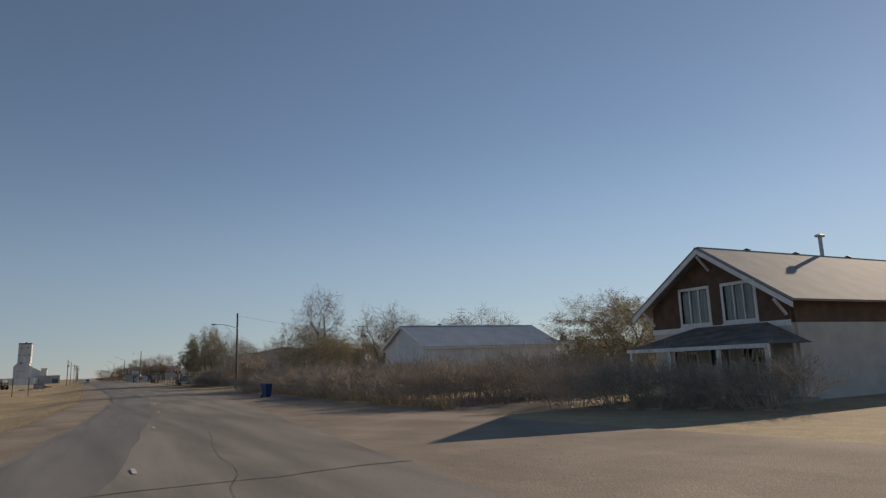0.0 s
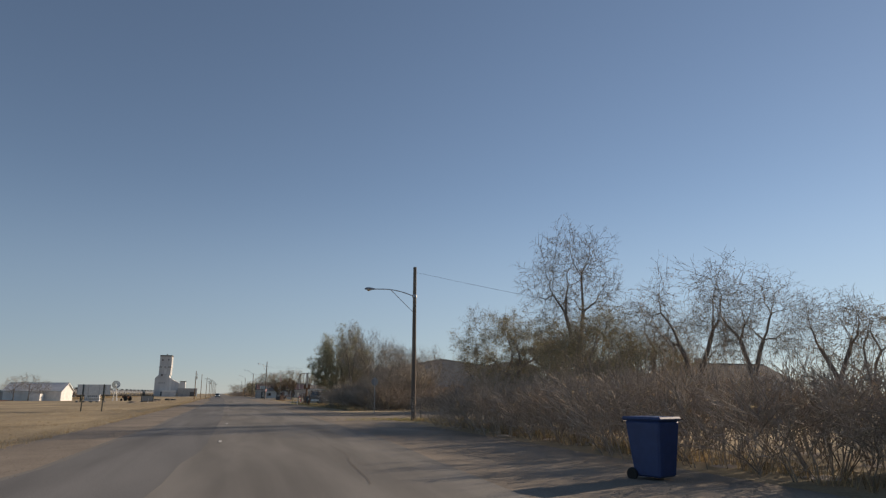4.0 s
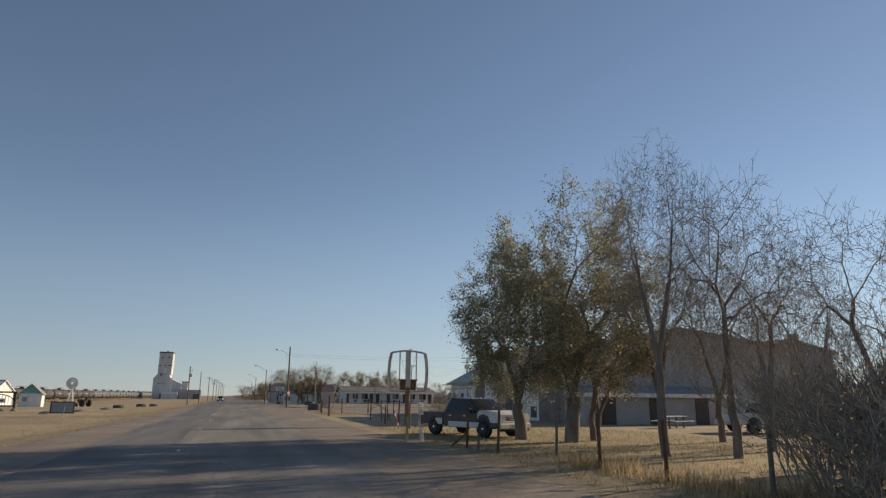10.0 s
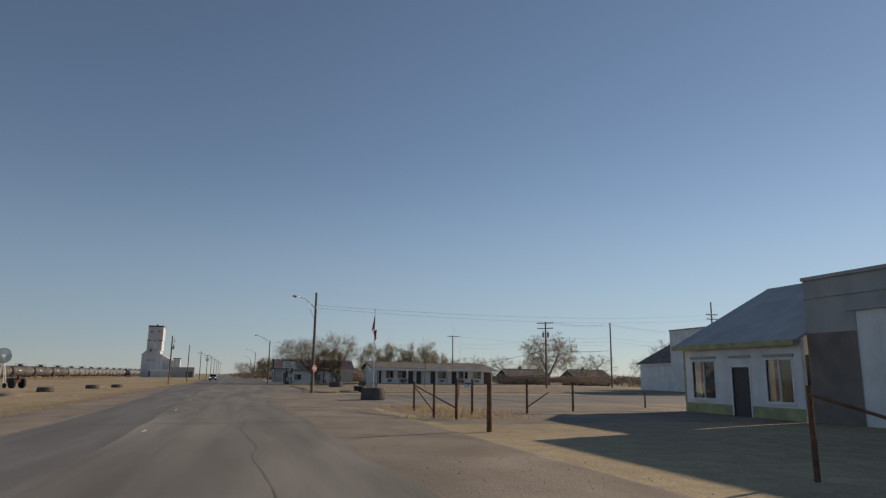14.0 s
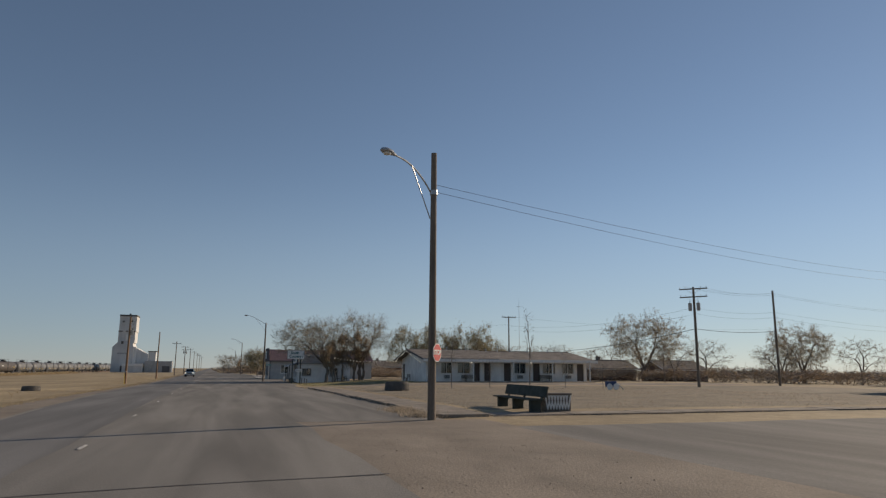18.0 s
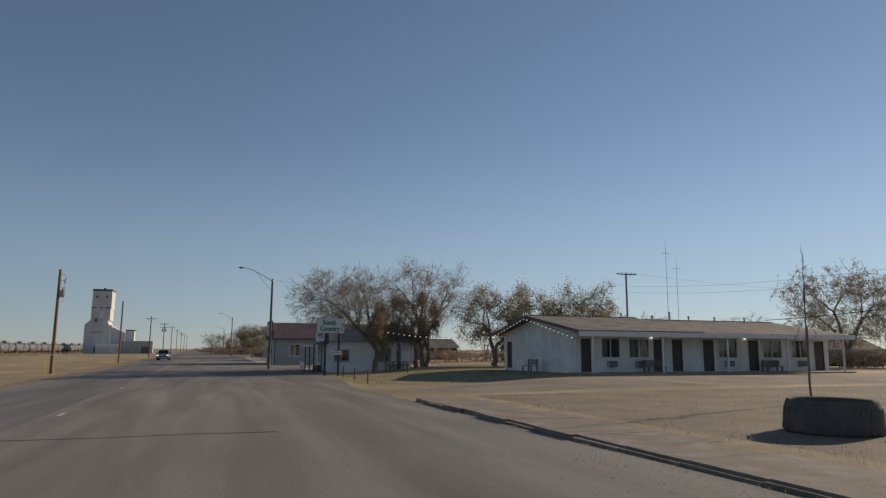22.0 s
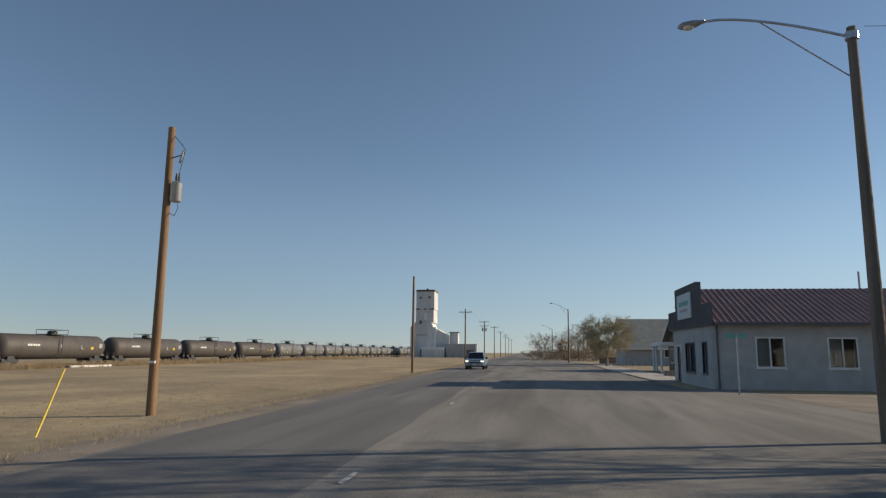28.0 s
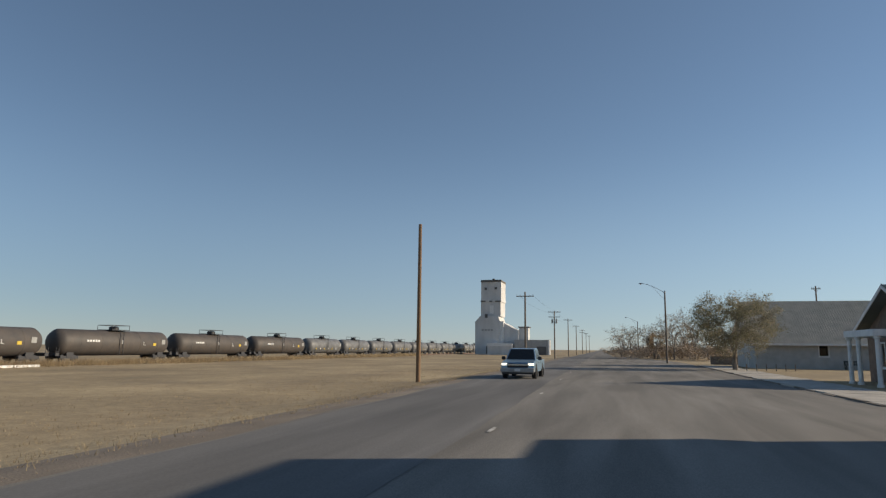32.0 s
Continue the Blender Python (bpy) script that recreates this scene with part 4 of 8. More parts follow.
# ---- house with the brown gable ----
def old_house():
    z = ground_z(22, -29)
    H = thing("house", 20.5, -28.9, z, "old house with brown gable, white trim and grey metal roof", "house")
    W, L, zb, ze, zr = 3.75, 17.0, 3.2, 4.35, 6.75
    holes = [(-0.15 + 0.4, 1.42 + 0.4, 3.5, 5.05), (-2.3 + 0.1, -0.75 + 0.1, 3.5, 5.05)]
    low = [(-2.6, -1.4, 0.9, 2.2), (1.2, 2.5, 0.9, 2.2), (-0.6, 0.4, 0.25, 2.25)]
    body = Mesh().wall("x", 0, 0.25, -W, W, -0.1, zb, low)
    for s in (-1, 1):
        body.box(0.25, L, s * W - 0.125, s * W + 0.125, -0.1, zb)
    body.box(L - 0.25, L, -W, W, -0.1, zb)
    wl = part("lower_wall", body, STUCCO, H, "pale stucco ground floor wall")
    up = Mesh().wall("x", 0, 0.2, -W, W, zb, ze, [(a, b, c, ze) for a, b, c, e in holes])
    # the gable above the eaves, left open where the windows stand
    us = sorted([-W, W] + [k for a, b, c, e in holes for k in (a, b)] + [0])
    hz = lambda u: zr - (zr - ze) * abs(u) / W
    for a, b in zip(us, us[1:]):
        inside = any(p <= (a + b) / 2 <= q for p, q, _, _ in holes)
        up.prism([(a, 5.05 if inside else ze), (b, 5.05 if inside else ze), (b, max(hz(b), 5.05 if inside else ze)), (a, max(hz(a), 5.05 if inside else ze))], "x", 0, 0.2)
    for s in (-1, 1):
        up.box(0.2, L, s * W - 0.1, s * W + 0.1, zb, ze)
    part("upper_wall", up, BROWN_SIDING, H, "dark brown shingled gable wall")
    part("belt_board", Mesh().box(-0.06, 0, -W - 0.05, W + 0.05, zb - 0.12, zb + 0.12), WHITE_TRIM, H)
    rf, o = Mesh(), 0.7
    sl = (zr - ze) / W
    for s in (-1, 1):
        e = (s * (W + o), ze - sl * o)
        if s > 0:
            rf.slab((-o, e[0], e[1] + 0.12), (-o, 0, zr + 0.12), (L + 0.4, 0, zr + 0.12), (L + 0.4, e[0], e[1] + 0.12), -0.1)
        else:
            rf.slab((-o, 0, zr + 0.12), (-o, e[0], e[1] + 0.12), (L + 0.4, e[0], e[1] + 0.12), (L + 0.4, 0, zr + 0.12), -0.1)
        ribs(rf, (-o, e[0], e[1] + 0.13), (L + 0.4, e[0], e[1] + 0.13), (L + 0.4, 0, zr + 0.13), (-o, 0, zr + 0.13), 46)
    rf.box(-o, L + 0.4, -0.14, 0.14, zr + 0.1, zr + 0.19)
    roof = part("roof", rf, ROOF_GREY, H, "ribbed grey metal roof with a ridge cap")
    for k in (3.2, 7.0, 11.5):
        part("roof_vent", Mesh().spin([(0.16, zr + 0.1), (0.16, zr + 0.28), (0.22, zr + 0.3), (0.05, zr + 0.38)], 10, "z", (k, 0.3, 0)), STEEL_DARK, roof)
    ch = part("chimney_pipe", Mesh().tube((9.1, 0.2, zr - 0.2), (9.1, 0.2, zr + 1.3), 0.1, 0.1, 10), GALV, roof, "thin metal flue pipe", smooth=True)
    part("flue_cap", Mesh().box(8.85, 9.35, 0.05, 0.35, zr + 1.28, zr + 1.42), GALV, ch, bevel=0.03)
    for s in (-1, 1):
        part("bargeboard", Mesh().slab((-o - 0.05, 0, zr + 0.1), (-o - 0.05, s * (W + o), ze - sl * o + 0.08), (-o - 0.05, s * (W + o), ze - sl * o - 0.16), (-o - 0.05, 0, zr - 0.14), 0.05 * s), WHITE_TRIM, H)
    for u in (-W + 0.1, 0, W - 0.1):
        zt = hz(u) - 0.1
        part("gable_bracket", Mesh().slab((0, u - 0.05, zt - 0.75), (0, u + 0.05, zt - 0.75), (-o, u + 0.05, zt - 0.12), (-o, u - 0.05, zt - 0.12), 0.09), WHITE_TRIM, H)
    for a, b, c, e in holes:
        window(H, "x", 0, -1, a, b, c, e, w=0.14, bars=2, curtain=1.0)
    for a, b, c, e in low[:2]:
        window(H, "x", 0, -1, a, b, c, e)
    door(H, "x", 0, -1, low[2][0], low[2][1], 2.25, z0=0.25)
    P = Mesh()
    y0, y1 = -4.6, 2.9
    P.add([(-2.7, y0, 2.35), (-2.7, y1, 2.35), (0, y1 - 1.9, 3.3), (0, y0 + 1.9, 3.3), (0, y1, 2.35), (0, y0, 2.35)], [(0, 1, 2, 3), (1, 4, 2), (5, 0, 3), (0, 5, 4, 1)])
    porch = part("porch_roof", P, SHINGLE, H, "dark hipped porch roof")
    part("porch_fascia", Mesh().box(-2.75, -2.68, y0, y1, 2.2, 2.36), WHITE_TRIM, porch)
    for u in (y0 + 0.15, -2.2, 0.4, y1 - 0.15):
        part("porch_post", Mesh().box(-2.65, -2.5, u - 0.075, u + 0.075, 0, 2.35), WHITE_TRIM, H, bevel=0.01)
    part("porch_floor", Mesh().box(-2.75, 0, y0, y1, -0.1, 0.22), CONCRETE, H)
    part("porch_rail", Mesh().box(-2.6, -2.54, y0 + 0.2, -2.3, 0.85, 0.92).box(-2.6, -2.54, 0.5, y1 - 0.2, 0.85, 0.92), WHITE_TRIM, H)


old_house()


# ---- garage behind the hedge ----
def gable_shed(x, y, w, l, ze, zr, wallmat, roofmat, label, name="garage", rib=40, over=0.35, along="x", category="garage", trim=WHITE_TRIM):
    """A gabled building; its ridge runs along x (gable wall at local x=0) or, turned, along y."""
    G = thing(name, x, y, ground_z(x, y), label, category, turn=0 if along == "x" else 90)
    h = w / 2
    m = Mesh()
    for s in (-1, 1):
        m.box(0.2, l - 0.2, s * h - 0.1, s * h + 0.1, -0.1, ze)
    m.prism([(-h, -0.1), (h, -0.1), (h, ze), (0, zr), (-h, ze)], "x", 0, 0.2)
    m.prism([(-h, -0.1), (h, -0.1), (h, ze), (0, zr), (-h, ze)], "x", l - 0.2, l)
    part("wall", m, wallmat, G)
    sl = (zr - ze) / h
    for s in (-1, 1):
        a, b = s * (h + over), ze - sl * over
        rf = Mesh()
        p = [(-over, a, b + 0.1), (l + over, a, b + 0.1), (l + over, 0, zr + 0.1), (-over, 0, zr + 0.1)]
        rf.slab(*(p if s < 0 else [p[0], p[3], p[2], p[1]]), 0.08 if s < 0 else 0.08)
        if rib:
            ribs(rf, (p[0][0], p[0][1], p[0][2] + 0.01), (p[1][0], p[1][1], p[1][2] + 0.01), (p[2][0], p[2][1], p[2][2] + 0.01), (p[3][0], p[3][1], p[3][2] + 0.01), rib)
        part("roof", rf, roofmat, G)
    part("ridge_cap", Mesh().box(-over, l + over, -0.12, 0.12, zr + 0.08, zr + 0.15), roofmat, G)
    for s in (-1, 1):
        a, b = s * (h + over), ze - sl * over
        part("bargeboard", Mesh().slab((-over - 0.03, 0, zr + 0.1), (-over - 0.03, a, b + 0.1), (-over - 0.03, a, b - 0.08), (-over - 0.03, 0, zr - 0.08), 0.04 * s), trim, G)
        part("eave_board", Mesh().box(-over, l + over, min(a, a - 0.05 * s), max(a, a - 0.05 * s), b - 0.12, b + 0.03), trim, G)
    return G


G1 = gable_shed(17.6, -0.55, 7.7, 12.4, 3.45, 5.1, WHITE_WALL, ROOF_PALE, "white garage with a ribbed grey metal roof behind shrubs")
part("roof_vent", Mesh().spin([(0.14, 5.1), (0.14, 5.3), (0.2, 5.33), (0.05, 5.4)], 10, "z", (3.4, 0.1, 0)), STEEL_DARK, G1)
part("antenna_mast", Mesh().tube((7.2, 3.0, 3.4), (7.2, 3.0, 7.1), 0.02, 0.015, 6).box(6.7, 7.7, 2.98, 3.02, 6.9, 6.94).box(6.85, 7.55, 2.98, 3.02, 6.6, 6.64), GALV, G1, "thin television aerial")
door(G1, "x", 0, -1, -1.4, 1.4, 2.4, WHITE_TRIM, name="garage_door")


# ---- hall with a chimney behind the yard ----
G2 = gable_shed(50.0, 107.0, 9.5, 12, 6.3, 7.3, HALL_WALL, SHINGLE, "grey hall with a low dark gable roof and a chimney", "hall", 0, along="y", category="hall", trim=GREY_METAL)
part("chimney", Mesh().box(0.4, 1.2, -1.4, -0.7, 6.6, 8.0), CONCRETE, G2, "short pale chimney", bevel=0.02)
for k in (-3.0, 0.0, 3.0):
    part("window", Mesh().box(-0.02, 0.0, k - 0.6, k + 0.6, 3.4, 5.0), GLASS_DARK, G2)
# ---- grey warehouse with white doors ----
def warehouse():
    x0, y0 = 23.2, 101.4
    B = thing("warehouse", x0, y0, ground_z(x0, y0) - 0.1, "long grey warehouse with white doors and a low gable", "warehouse")
    L, D, zp, zr = 18.5, 21.0, 5.75, 7.45
    d = [(3.6, 7.3, 4.35), (12.7, 16.2, 4.35)]
    holes = [(a, b, 0, h) for a, b, h in d]
    part("front_wall", Mesh().wall("x", 0, 0.25, 0, L, 0, zp, holes), GREY_METAL, B, "grey clad front wall with a parapet")
    part("rear_wall", Mesh().box(D - 0.25, D, 0, L, 0, 6.2), GREY_METAL, B)
    for y in (0, L - 0.25):
        part("gable_wall", Mesh().prism([(0.25, 0), (D - 0.25, 0), (D - 0.25, 6.2), (D / 2, zr - 0.1), (0.25, 5.4)], "y", y, y + 0.25), GREY_METAL, B)
    for a, b in ((0.0, 3.6), (7.3, 12.7), (16.2, L)):
        part("lower_cladding", Mesh().box(-0.03, 0, a, b, 0.02, 3.6), BROWN_CLAD, B, "dull brown lower cladding")
    part("cornice", Mesh().box(-0.1, 0.3, -0.02, L + 0.02, zp, zp + 0.14).box(-0.06, 0.0, 0, L, 5.0, 5.08), GREY_METAL, B)
    rf = Mesh()
    rf.slab((0.2, -0.2, 5.4), (D / 2, -0.2, zr), (D / 2, L + 0.2, zr), (0.2, L + 0.2, 5.4), 0.1)
    rf.slab((D / 2, -0.2, zr), (D + 0.3, -0.2, 6.2), (D + 0.3, L + 0.2, 6.2), (D / 2, L + 0.2, zr), 0.1)
    part("roof", rf, ROOF_GREY, B)
    for a, b, h in d:
        dr = part("loading_door", Mesh().box(0.05, 0.12, a, b, 0.02, h), WHITE_WALL, B, "tall white sliding door")
        for k in range(1, 4):
            part("door_batten", Mesh().box(0.03, 0.05, a + (b - a) * k / 4 - 0.03, a + (b - a) * k / 4 + 0.03, 0.05, h), WHITE_TRIM, dr)
        part("door_track", Mesh().box(-0.08, -0.031, a - 0.3, b + 0.3, h, h + 0.14), GREY_METAL, dr)
    # low lean-to against the shaded gable
    lt = part("lean_to", Mesh().prism([(-3.2, 0), (-0.01, 0), (-0.01, 2.75), (-3.2, 2.15)], "x", 0.3, 12.5), GREY_METAL, B, "low grey lean-to shed against the gable wall")
    part("lean_to_roof", Mesh().slab((0.1, -3.5, 2.2), (12.7, -3.5, 2.2), (12.7, -0.02, 2.85), (0.1, -0.02, 2.85), 0.08), ROOF_GREY, lt)
    part("lean_to_fascia", Mesh().box(0.05, 12.75, -3.56, -3.5, 1.98, 2.24), WHITE_TRIM, lt, "pale fascia board")
    for a in (1.6, 5.4, 9.2):
        part("lean_to_door", Mesh().box(a, a + 1.1, -3.25, -3.2, 0.05, 1.9), DOOR_DARK, lt)
    # white office at the far end
    O = thing("office_annex", 22.9, 120.0, ground_z(22.9, 120) - 0.1, "white office annex with a sloping roof and two windows", "building")
    hs = [(0.55, 1.95, 0.85, 2.6), (5.3, 6.9, 0.85, 2.6), (3.0, 4.1, 0.0, 2.3)]
    part("front_wall", Mesh().wall("x", 0, 0.2, 0, 7.6, 0, 3.4, hs), WHITE_WALL, O)
    part("side_wall", Mesh().prism([(0.2, 0), (9, 0), (9, 6.6), (6.0, 6.6), (0.2, 3.4)], "y", 7.4, 7.6), WHITE_WALL, O)
    part("roof", Mesh().slab((-0.4, -0.1, 3.36), (6.0, -0.1, 6.74), (6.0, 7.95, 6.74), (-0.4, 7.95, 3.36), 0.12).box(6.0, 9.1, -0.1, 7.9, 6.62, 6.74), GREY_METAL, O, "grey metal sloping roof")
    part("fascia", Mesh().box(-0.46, -0.38, -0.1, 7.95, 3.16, 3.39), MOSS_TRIM, O, "faded yellow-green eave board")
    for a, b in ((0.0, 2.9), (4.2, 7.6)):
        part("base_band", Mesh().box(-0.02, 0.0, a, b, 0.0, 0.6), MOSS_TRIM, O, "mossy yellow-green lower wall band")
    for a, b in ((0.4, 2.1), (2.85, 4.25), (5.15, 7.05)):
        part("lintel_board", Mesh().box(-0.06, 0.0, a, b, 2.71, 2.83), GREY_METAL, O)
    for a, b, c, e in hs[:2]:
        window(O, "x", 0, -1, a, b, c, e, bars=1)
    door(O, "x", 0, -1, 3.0, 4.1, 2.3)
    part("corner_board", Mesh().box(-0.03, 0.0, 7.5, 7.6, 0.6, 3.4), MOSS_TRIM, O)
    part("entry_door", Mesh().box(-0.04, -0.03, 9.2, 10.5, 0.1, 2.6), DOOR_DARK, B, "dark side door in the cladding", bevel=0.01)
    part("dock_vent", Mesh().box(0.02, 0.05, 4.2, 5.3, 0.35, 1.2), DOOR_DARK, B, "dark square hatch in the white door")


warehouse()


# ---- rusting sign frame ----
def sign_frame():
    S = thing("sign_frame", 10.55, 96.25, ground_z(10.5, 96.2), "empty barrel-shaped steel sign frame on a post", "sign")
    part("post", Mesh().tube((0, 0, -0.2), (0, 0, 2.3), 0.15, 0.15, 12), POLE_NEW, S, smooth=True)
    part("mast", Mesh().box(-0.15, 0.15, -0.08, 0.08, 2.2, 4.45), FRAME_PALE, S, "whitewashed centre panel", bevel=0.01)
    prof = [(1.0, 2.1), (1.1, 2.7), (1.12, 3.3), (1.08, 3.9), (0.98, 4.38)]
    for s in (-1, 1):
        m = Mesh()
        for (a, b), (c, e) in zip(prof, prof[1:]):
            m.add([(s * a, -0.12, b), (s * (a + 0.14), -0.12, b), (s * (a + 0.14), 0.12, b), (s * a, 0.12, b), (s * c, -0.12, e), (s * (c + 0.14), -0.12, e), (s * (c + 0.14), 0.12, e), (s * c, 0.12, e)],
                  [(0, 1, 5, 4), (1, 2, 6, 5), (2, 3, 7, 6), (3, 0, 4, 7)])
        part("side_rim", m, FRAME_PALE, S, "curved weathered white rim")
        part("upright", Mesh().tube((s * 0.52, 0, 2.1), (s * 0.52, 0, 4.42), 0.04, 0.04, 8), FRAME_PALE, S)
        part("stay_wire", Mesh().tube((s * 0.15, 0, 3.0), (s * 0.5, 0, 4.3), 0.008, 0.008, 4), STEEL_DARK, S)
    part("top_rim", Mesh().pipe([(x, 0, 4.5 - 0.12 * x * x) for x in frange(-1.05, 1.05, 0.15)], 0.06, 8), FRAME_PALE, S, smooth=True)
    part("bottom_rim", Mesh().pipe([(x, 0, 2.05 + 0.06 * x * x) for x in frange(-1.05, 1.05, 0.3)], 0.04, 8), GALV, S)
    for x0, x1 in ((-0.48, -0.15), (0.15, 0.48)):
        part("panel_scrap", Mesh().box(x0, x1, -0.03, 0.03, 2.15, 2.75), RUST, S, "brown leftover sign panel")
    part("cross_bar", Mesh().box(-0.6, 0.6, -0.05, 0.05, 2.72, 2.79), STEEL_DARK, S)
    part("top_hook", Mesh().pipe([(0.05, 0, 4.5), (0.1, 0, 4.62), (0.2, 0, 4.62), (0.2, 0, 4.52)], 0.02, 6), STEEL_DARK, S)


sign_frame()


# ---- motel ----
def motel():
    x0, y0 = 23.2, 213.7
    z = ground_z(26, 214) + 0.12
    B = thing("motel", x0, y0, z, "long low white motel with grey shingled roof and many doors", "motel")
    D, L, ze, zr = 11.4, 21.5, 2.68, 3.8
    units = [("d", 0.3, 1.05), ("w", 1.9, 3.2), ("w", 4.0, 5.5), ("d", 5.9, 6.8), ("d", 7.4, 8.25), ("d", 10.0, 10.9), ("w", 11.35, 12.9), ("d", 13.95, 14.85), ("w", 15.3, 16.95), ("w", 18.0, 19.6), ("d", 20.1, 21.05)]
    holes = [(a, b, 0.0 if t == "d" else 0.95, 2.15) for t, a, b in units]
    part("front_wall", Mesh().wall("y", 0, 0.2, 0, L, -0.2, ze, holes), WHITE_WALL, B)
    part("rear_wall", Mesh().box(0, L, D - 0.2, D, -0.2, ze), WHITE_WALL, B)
    for x in (0, L - 0.2):
        gw = Mesh()
        hs = [(9.9, 10.8, 0.0, 2.05)] if x == 0 else []
        gw.wall("x", x, x + 0.2, 0.2, D - 0.2, -0.2, ze - 0.002, hs)
        gw.prism([(0.0, ze), (D, ze), (D / 2, zr - 0.08)], "x", x, x + 0.2)
        part("gable_wall", gw, WHITE_WALL, B)
    door(B, "x", 0, -1, 9.9, 10.8, 2.05, z0=-0.05)
    o = 1.9
    sl = (zr - ze) / (D / 2)
    roof = None
    for s in (0, 1):
        ya, za = (-o, ze - sl * o * 0.35) if s == 0 else (D + 0.8, ze - sl * 0.8)
        ym = D / 2
        for xa, xb, dz in ((-0.9, 8.6, 0.0), (8.6, L + 0.5, -0.12)):
            p = [(xa, ya, za + 0.1 + dz), (xb, ya, za + 0.1 + dz), (xb, ym, zr + 0.1 + dz), (xa, ym, zr + 0.1 + dz)]
            q = part("roof", Mesh().slab(*(p if s == 0 else p[::-1]), 0.1), SHINGLE, B, "worn grey-brown shingled roof")
            roof = roof or q
    part("ridge_cap", Mesh().box(-0.9, 8.6, D / 2 - 0.12, D / 2 + 0.12, zr + 0.08, zr + 0.14), SHINGLE, roof)
    part("ridge_cap", Mesh().box(8.6, L + 0.5, D / 2 - 0.12, D / 2 + 0.12, zr - 0.04, zr + 0.02), SHINGLE, roof)
    part("fascia", Mesh().box(-0.95, L + 0.5, -o - 0.05, -o, ze - 0.42, ze - 0.1), WHITE_TRIM, B, "white eave board")
    part("porch_ceiling", Mesh().box(-0.85, L + 0.4, -o, 0, ze - 0.16, ze - 0.1), WHITE_TRIM, B)
    for s in (-1, 1):
        part("bargeboard", Mesh().slab((-0.95, D / 2, zr + 0.08), (-0.95, D / 2 + s * (D / 2 + (0.8 if s > 0 else o)), (ze - sl * 0.8 if s > 0 else ze - sl * o * 0.35) + 0.08), (-0.95, D / 2 + s * (D / 2 + (0.8 if s > 0 else o)), (ze - sl * 0.8 if s > 0 else ze - sl * o * 0.35) - 0.1), (-0.95, D / 2, zr - 0.1), 0.05 * s), DARK_METAL, B)
    for k in range(5):
        part("porch_post", Mesh().box(0.1 + k * 5.2, 0.22 + k * 5.2, -o + 0.1, -o + 0.22, -0.2, ze - 0.2), WHITE_TRIM, B, bevel=0.01)
    part("porch_slab", Mesh().box(-0.6, L, -o - 0.3, 0, -0.25, -0.02), CONCRETE, B)
    for t, a, b in units:
        if t == "d":
            door(B, "y", 0, -1, a, b, 2.15)
        else:
            window(B, "y", 0, -1, a, b, 0.95, 2.15, bars=1, curtain=0.4, w=0.07)
            ac = part("air_conditioner", Mesh().box((a + b) / 2 - 0.33, (a + b) / 2 + 0.33, -0.3, 0.0, 0.32, 0.72), SIGN_GREY, B, "boxy wall air conditioner", bevel=0.02)
            for k in range(5):
                part("grille_slat", Mesh().box((a + b) / 2 - 0.28, (a + b) / 2 + 0.28, -0.315, -0.3, 0.36 + 0.07 * k, 0.39 + 0.07 * k), STEEL_DARK, ac)
    for k, x in enumerate((4.2, 6.8, 9.6, 11.2, 13.0, 15.5, 18.5)):
        zz = zr + 0.05 - (0.12 if x > 8.6 else 0)
        v = part("roof_vent", Mesh().tube((x, D / 2 - 0.7, zz - 0.4), (x, D / 2 - 0.7, zz + (0.55 if k == 3 else 0.25)), 0.06, 0.06, 8), GALV, roof)
        part("vent_cap", Mesh().spin([(0.06, 0), (0.13, 0.04), (0.02, 0.12)], 8, "z", (x, D / 2 - 0.7, zz + (0.55 if k == 3 else 0.25))), GALV, v)
    for x in (5.7, 13.6):
        part("wall_lamp", Mesh().spin([(0.03, 2.2), (0.08, 2.24), (0.09, 2.36), (0.02, 2.42)], 10, "z", (x, -0.12, 0)), BULB, B, "small lit wall lamp")
    # string of bulbs along the gable edge
    S = thing("light_string", x0 - 0.985, y0, z, "string of small lit bulbs along the gable edge", "string lights")
    line, pts = Mesh(), []
    for t in frange(0, 1, 1 / 24):
        y = -1.7 + (D + 2.4) * t
        pts.append((0, y, zr - 0.12 - (zr - ze + 0.1) * abs(y - D / 2) / (D / 2)))
    part("cable", line.pipe(pts, 0.008, 4), BLACK, S)
    for p in pts[1:-1]:
        part("bulb", Mesh().spin([(0.01, -0.08), (0.03, -0.05), (0.03, -0.02), (0.012, 0.0)], 6, "z", p), BULB, S)


motel()
S2 = thing("light_string", 23, 225.5, 2.75, "string of small lit bulbs hung between motel and trees", "string lights")
pts = [(-8.9 * t, 5.75 * t, 0.5 * t - 1.4 * t * (1 - t)) for t in frange(0, 1, 1 / 22)]
part("cable", Mesh().pipe(pts, 0.008, 4), BLACK, S2)
for p in pts[1:-1]:
    part("bulb", Mesh().spin([(0.01, -0.09), (0.035, -0.05), (0.03, -0.02), (0.012, 0.0)], 6, "z", p), BULB, S2)


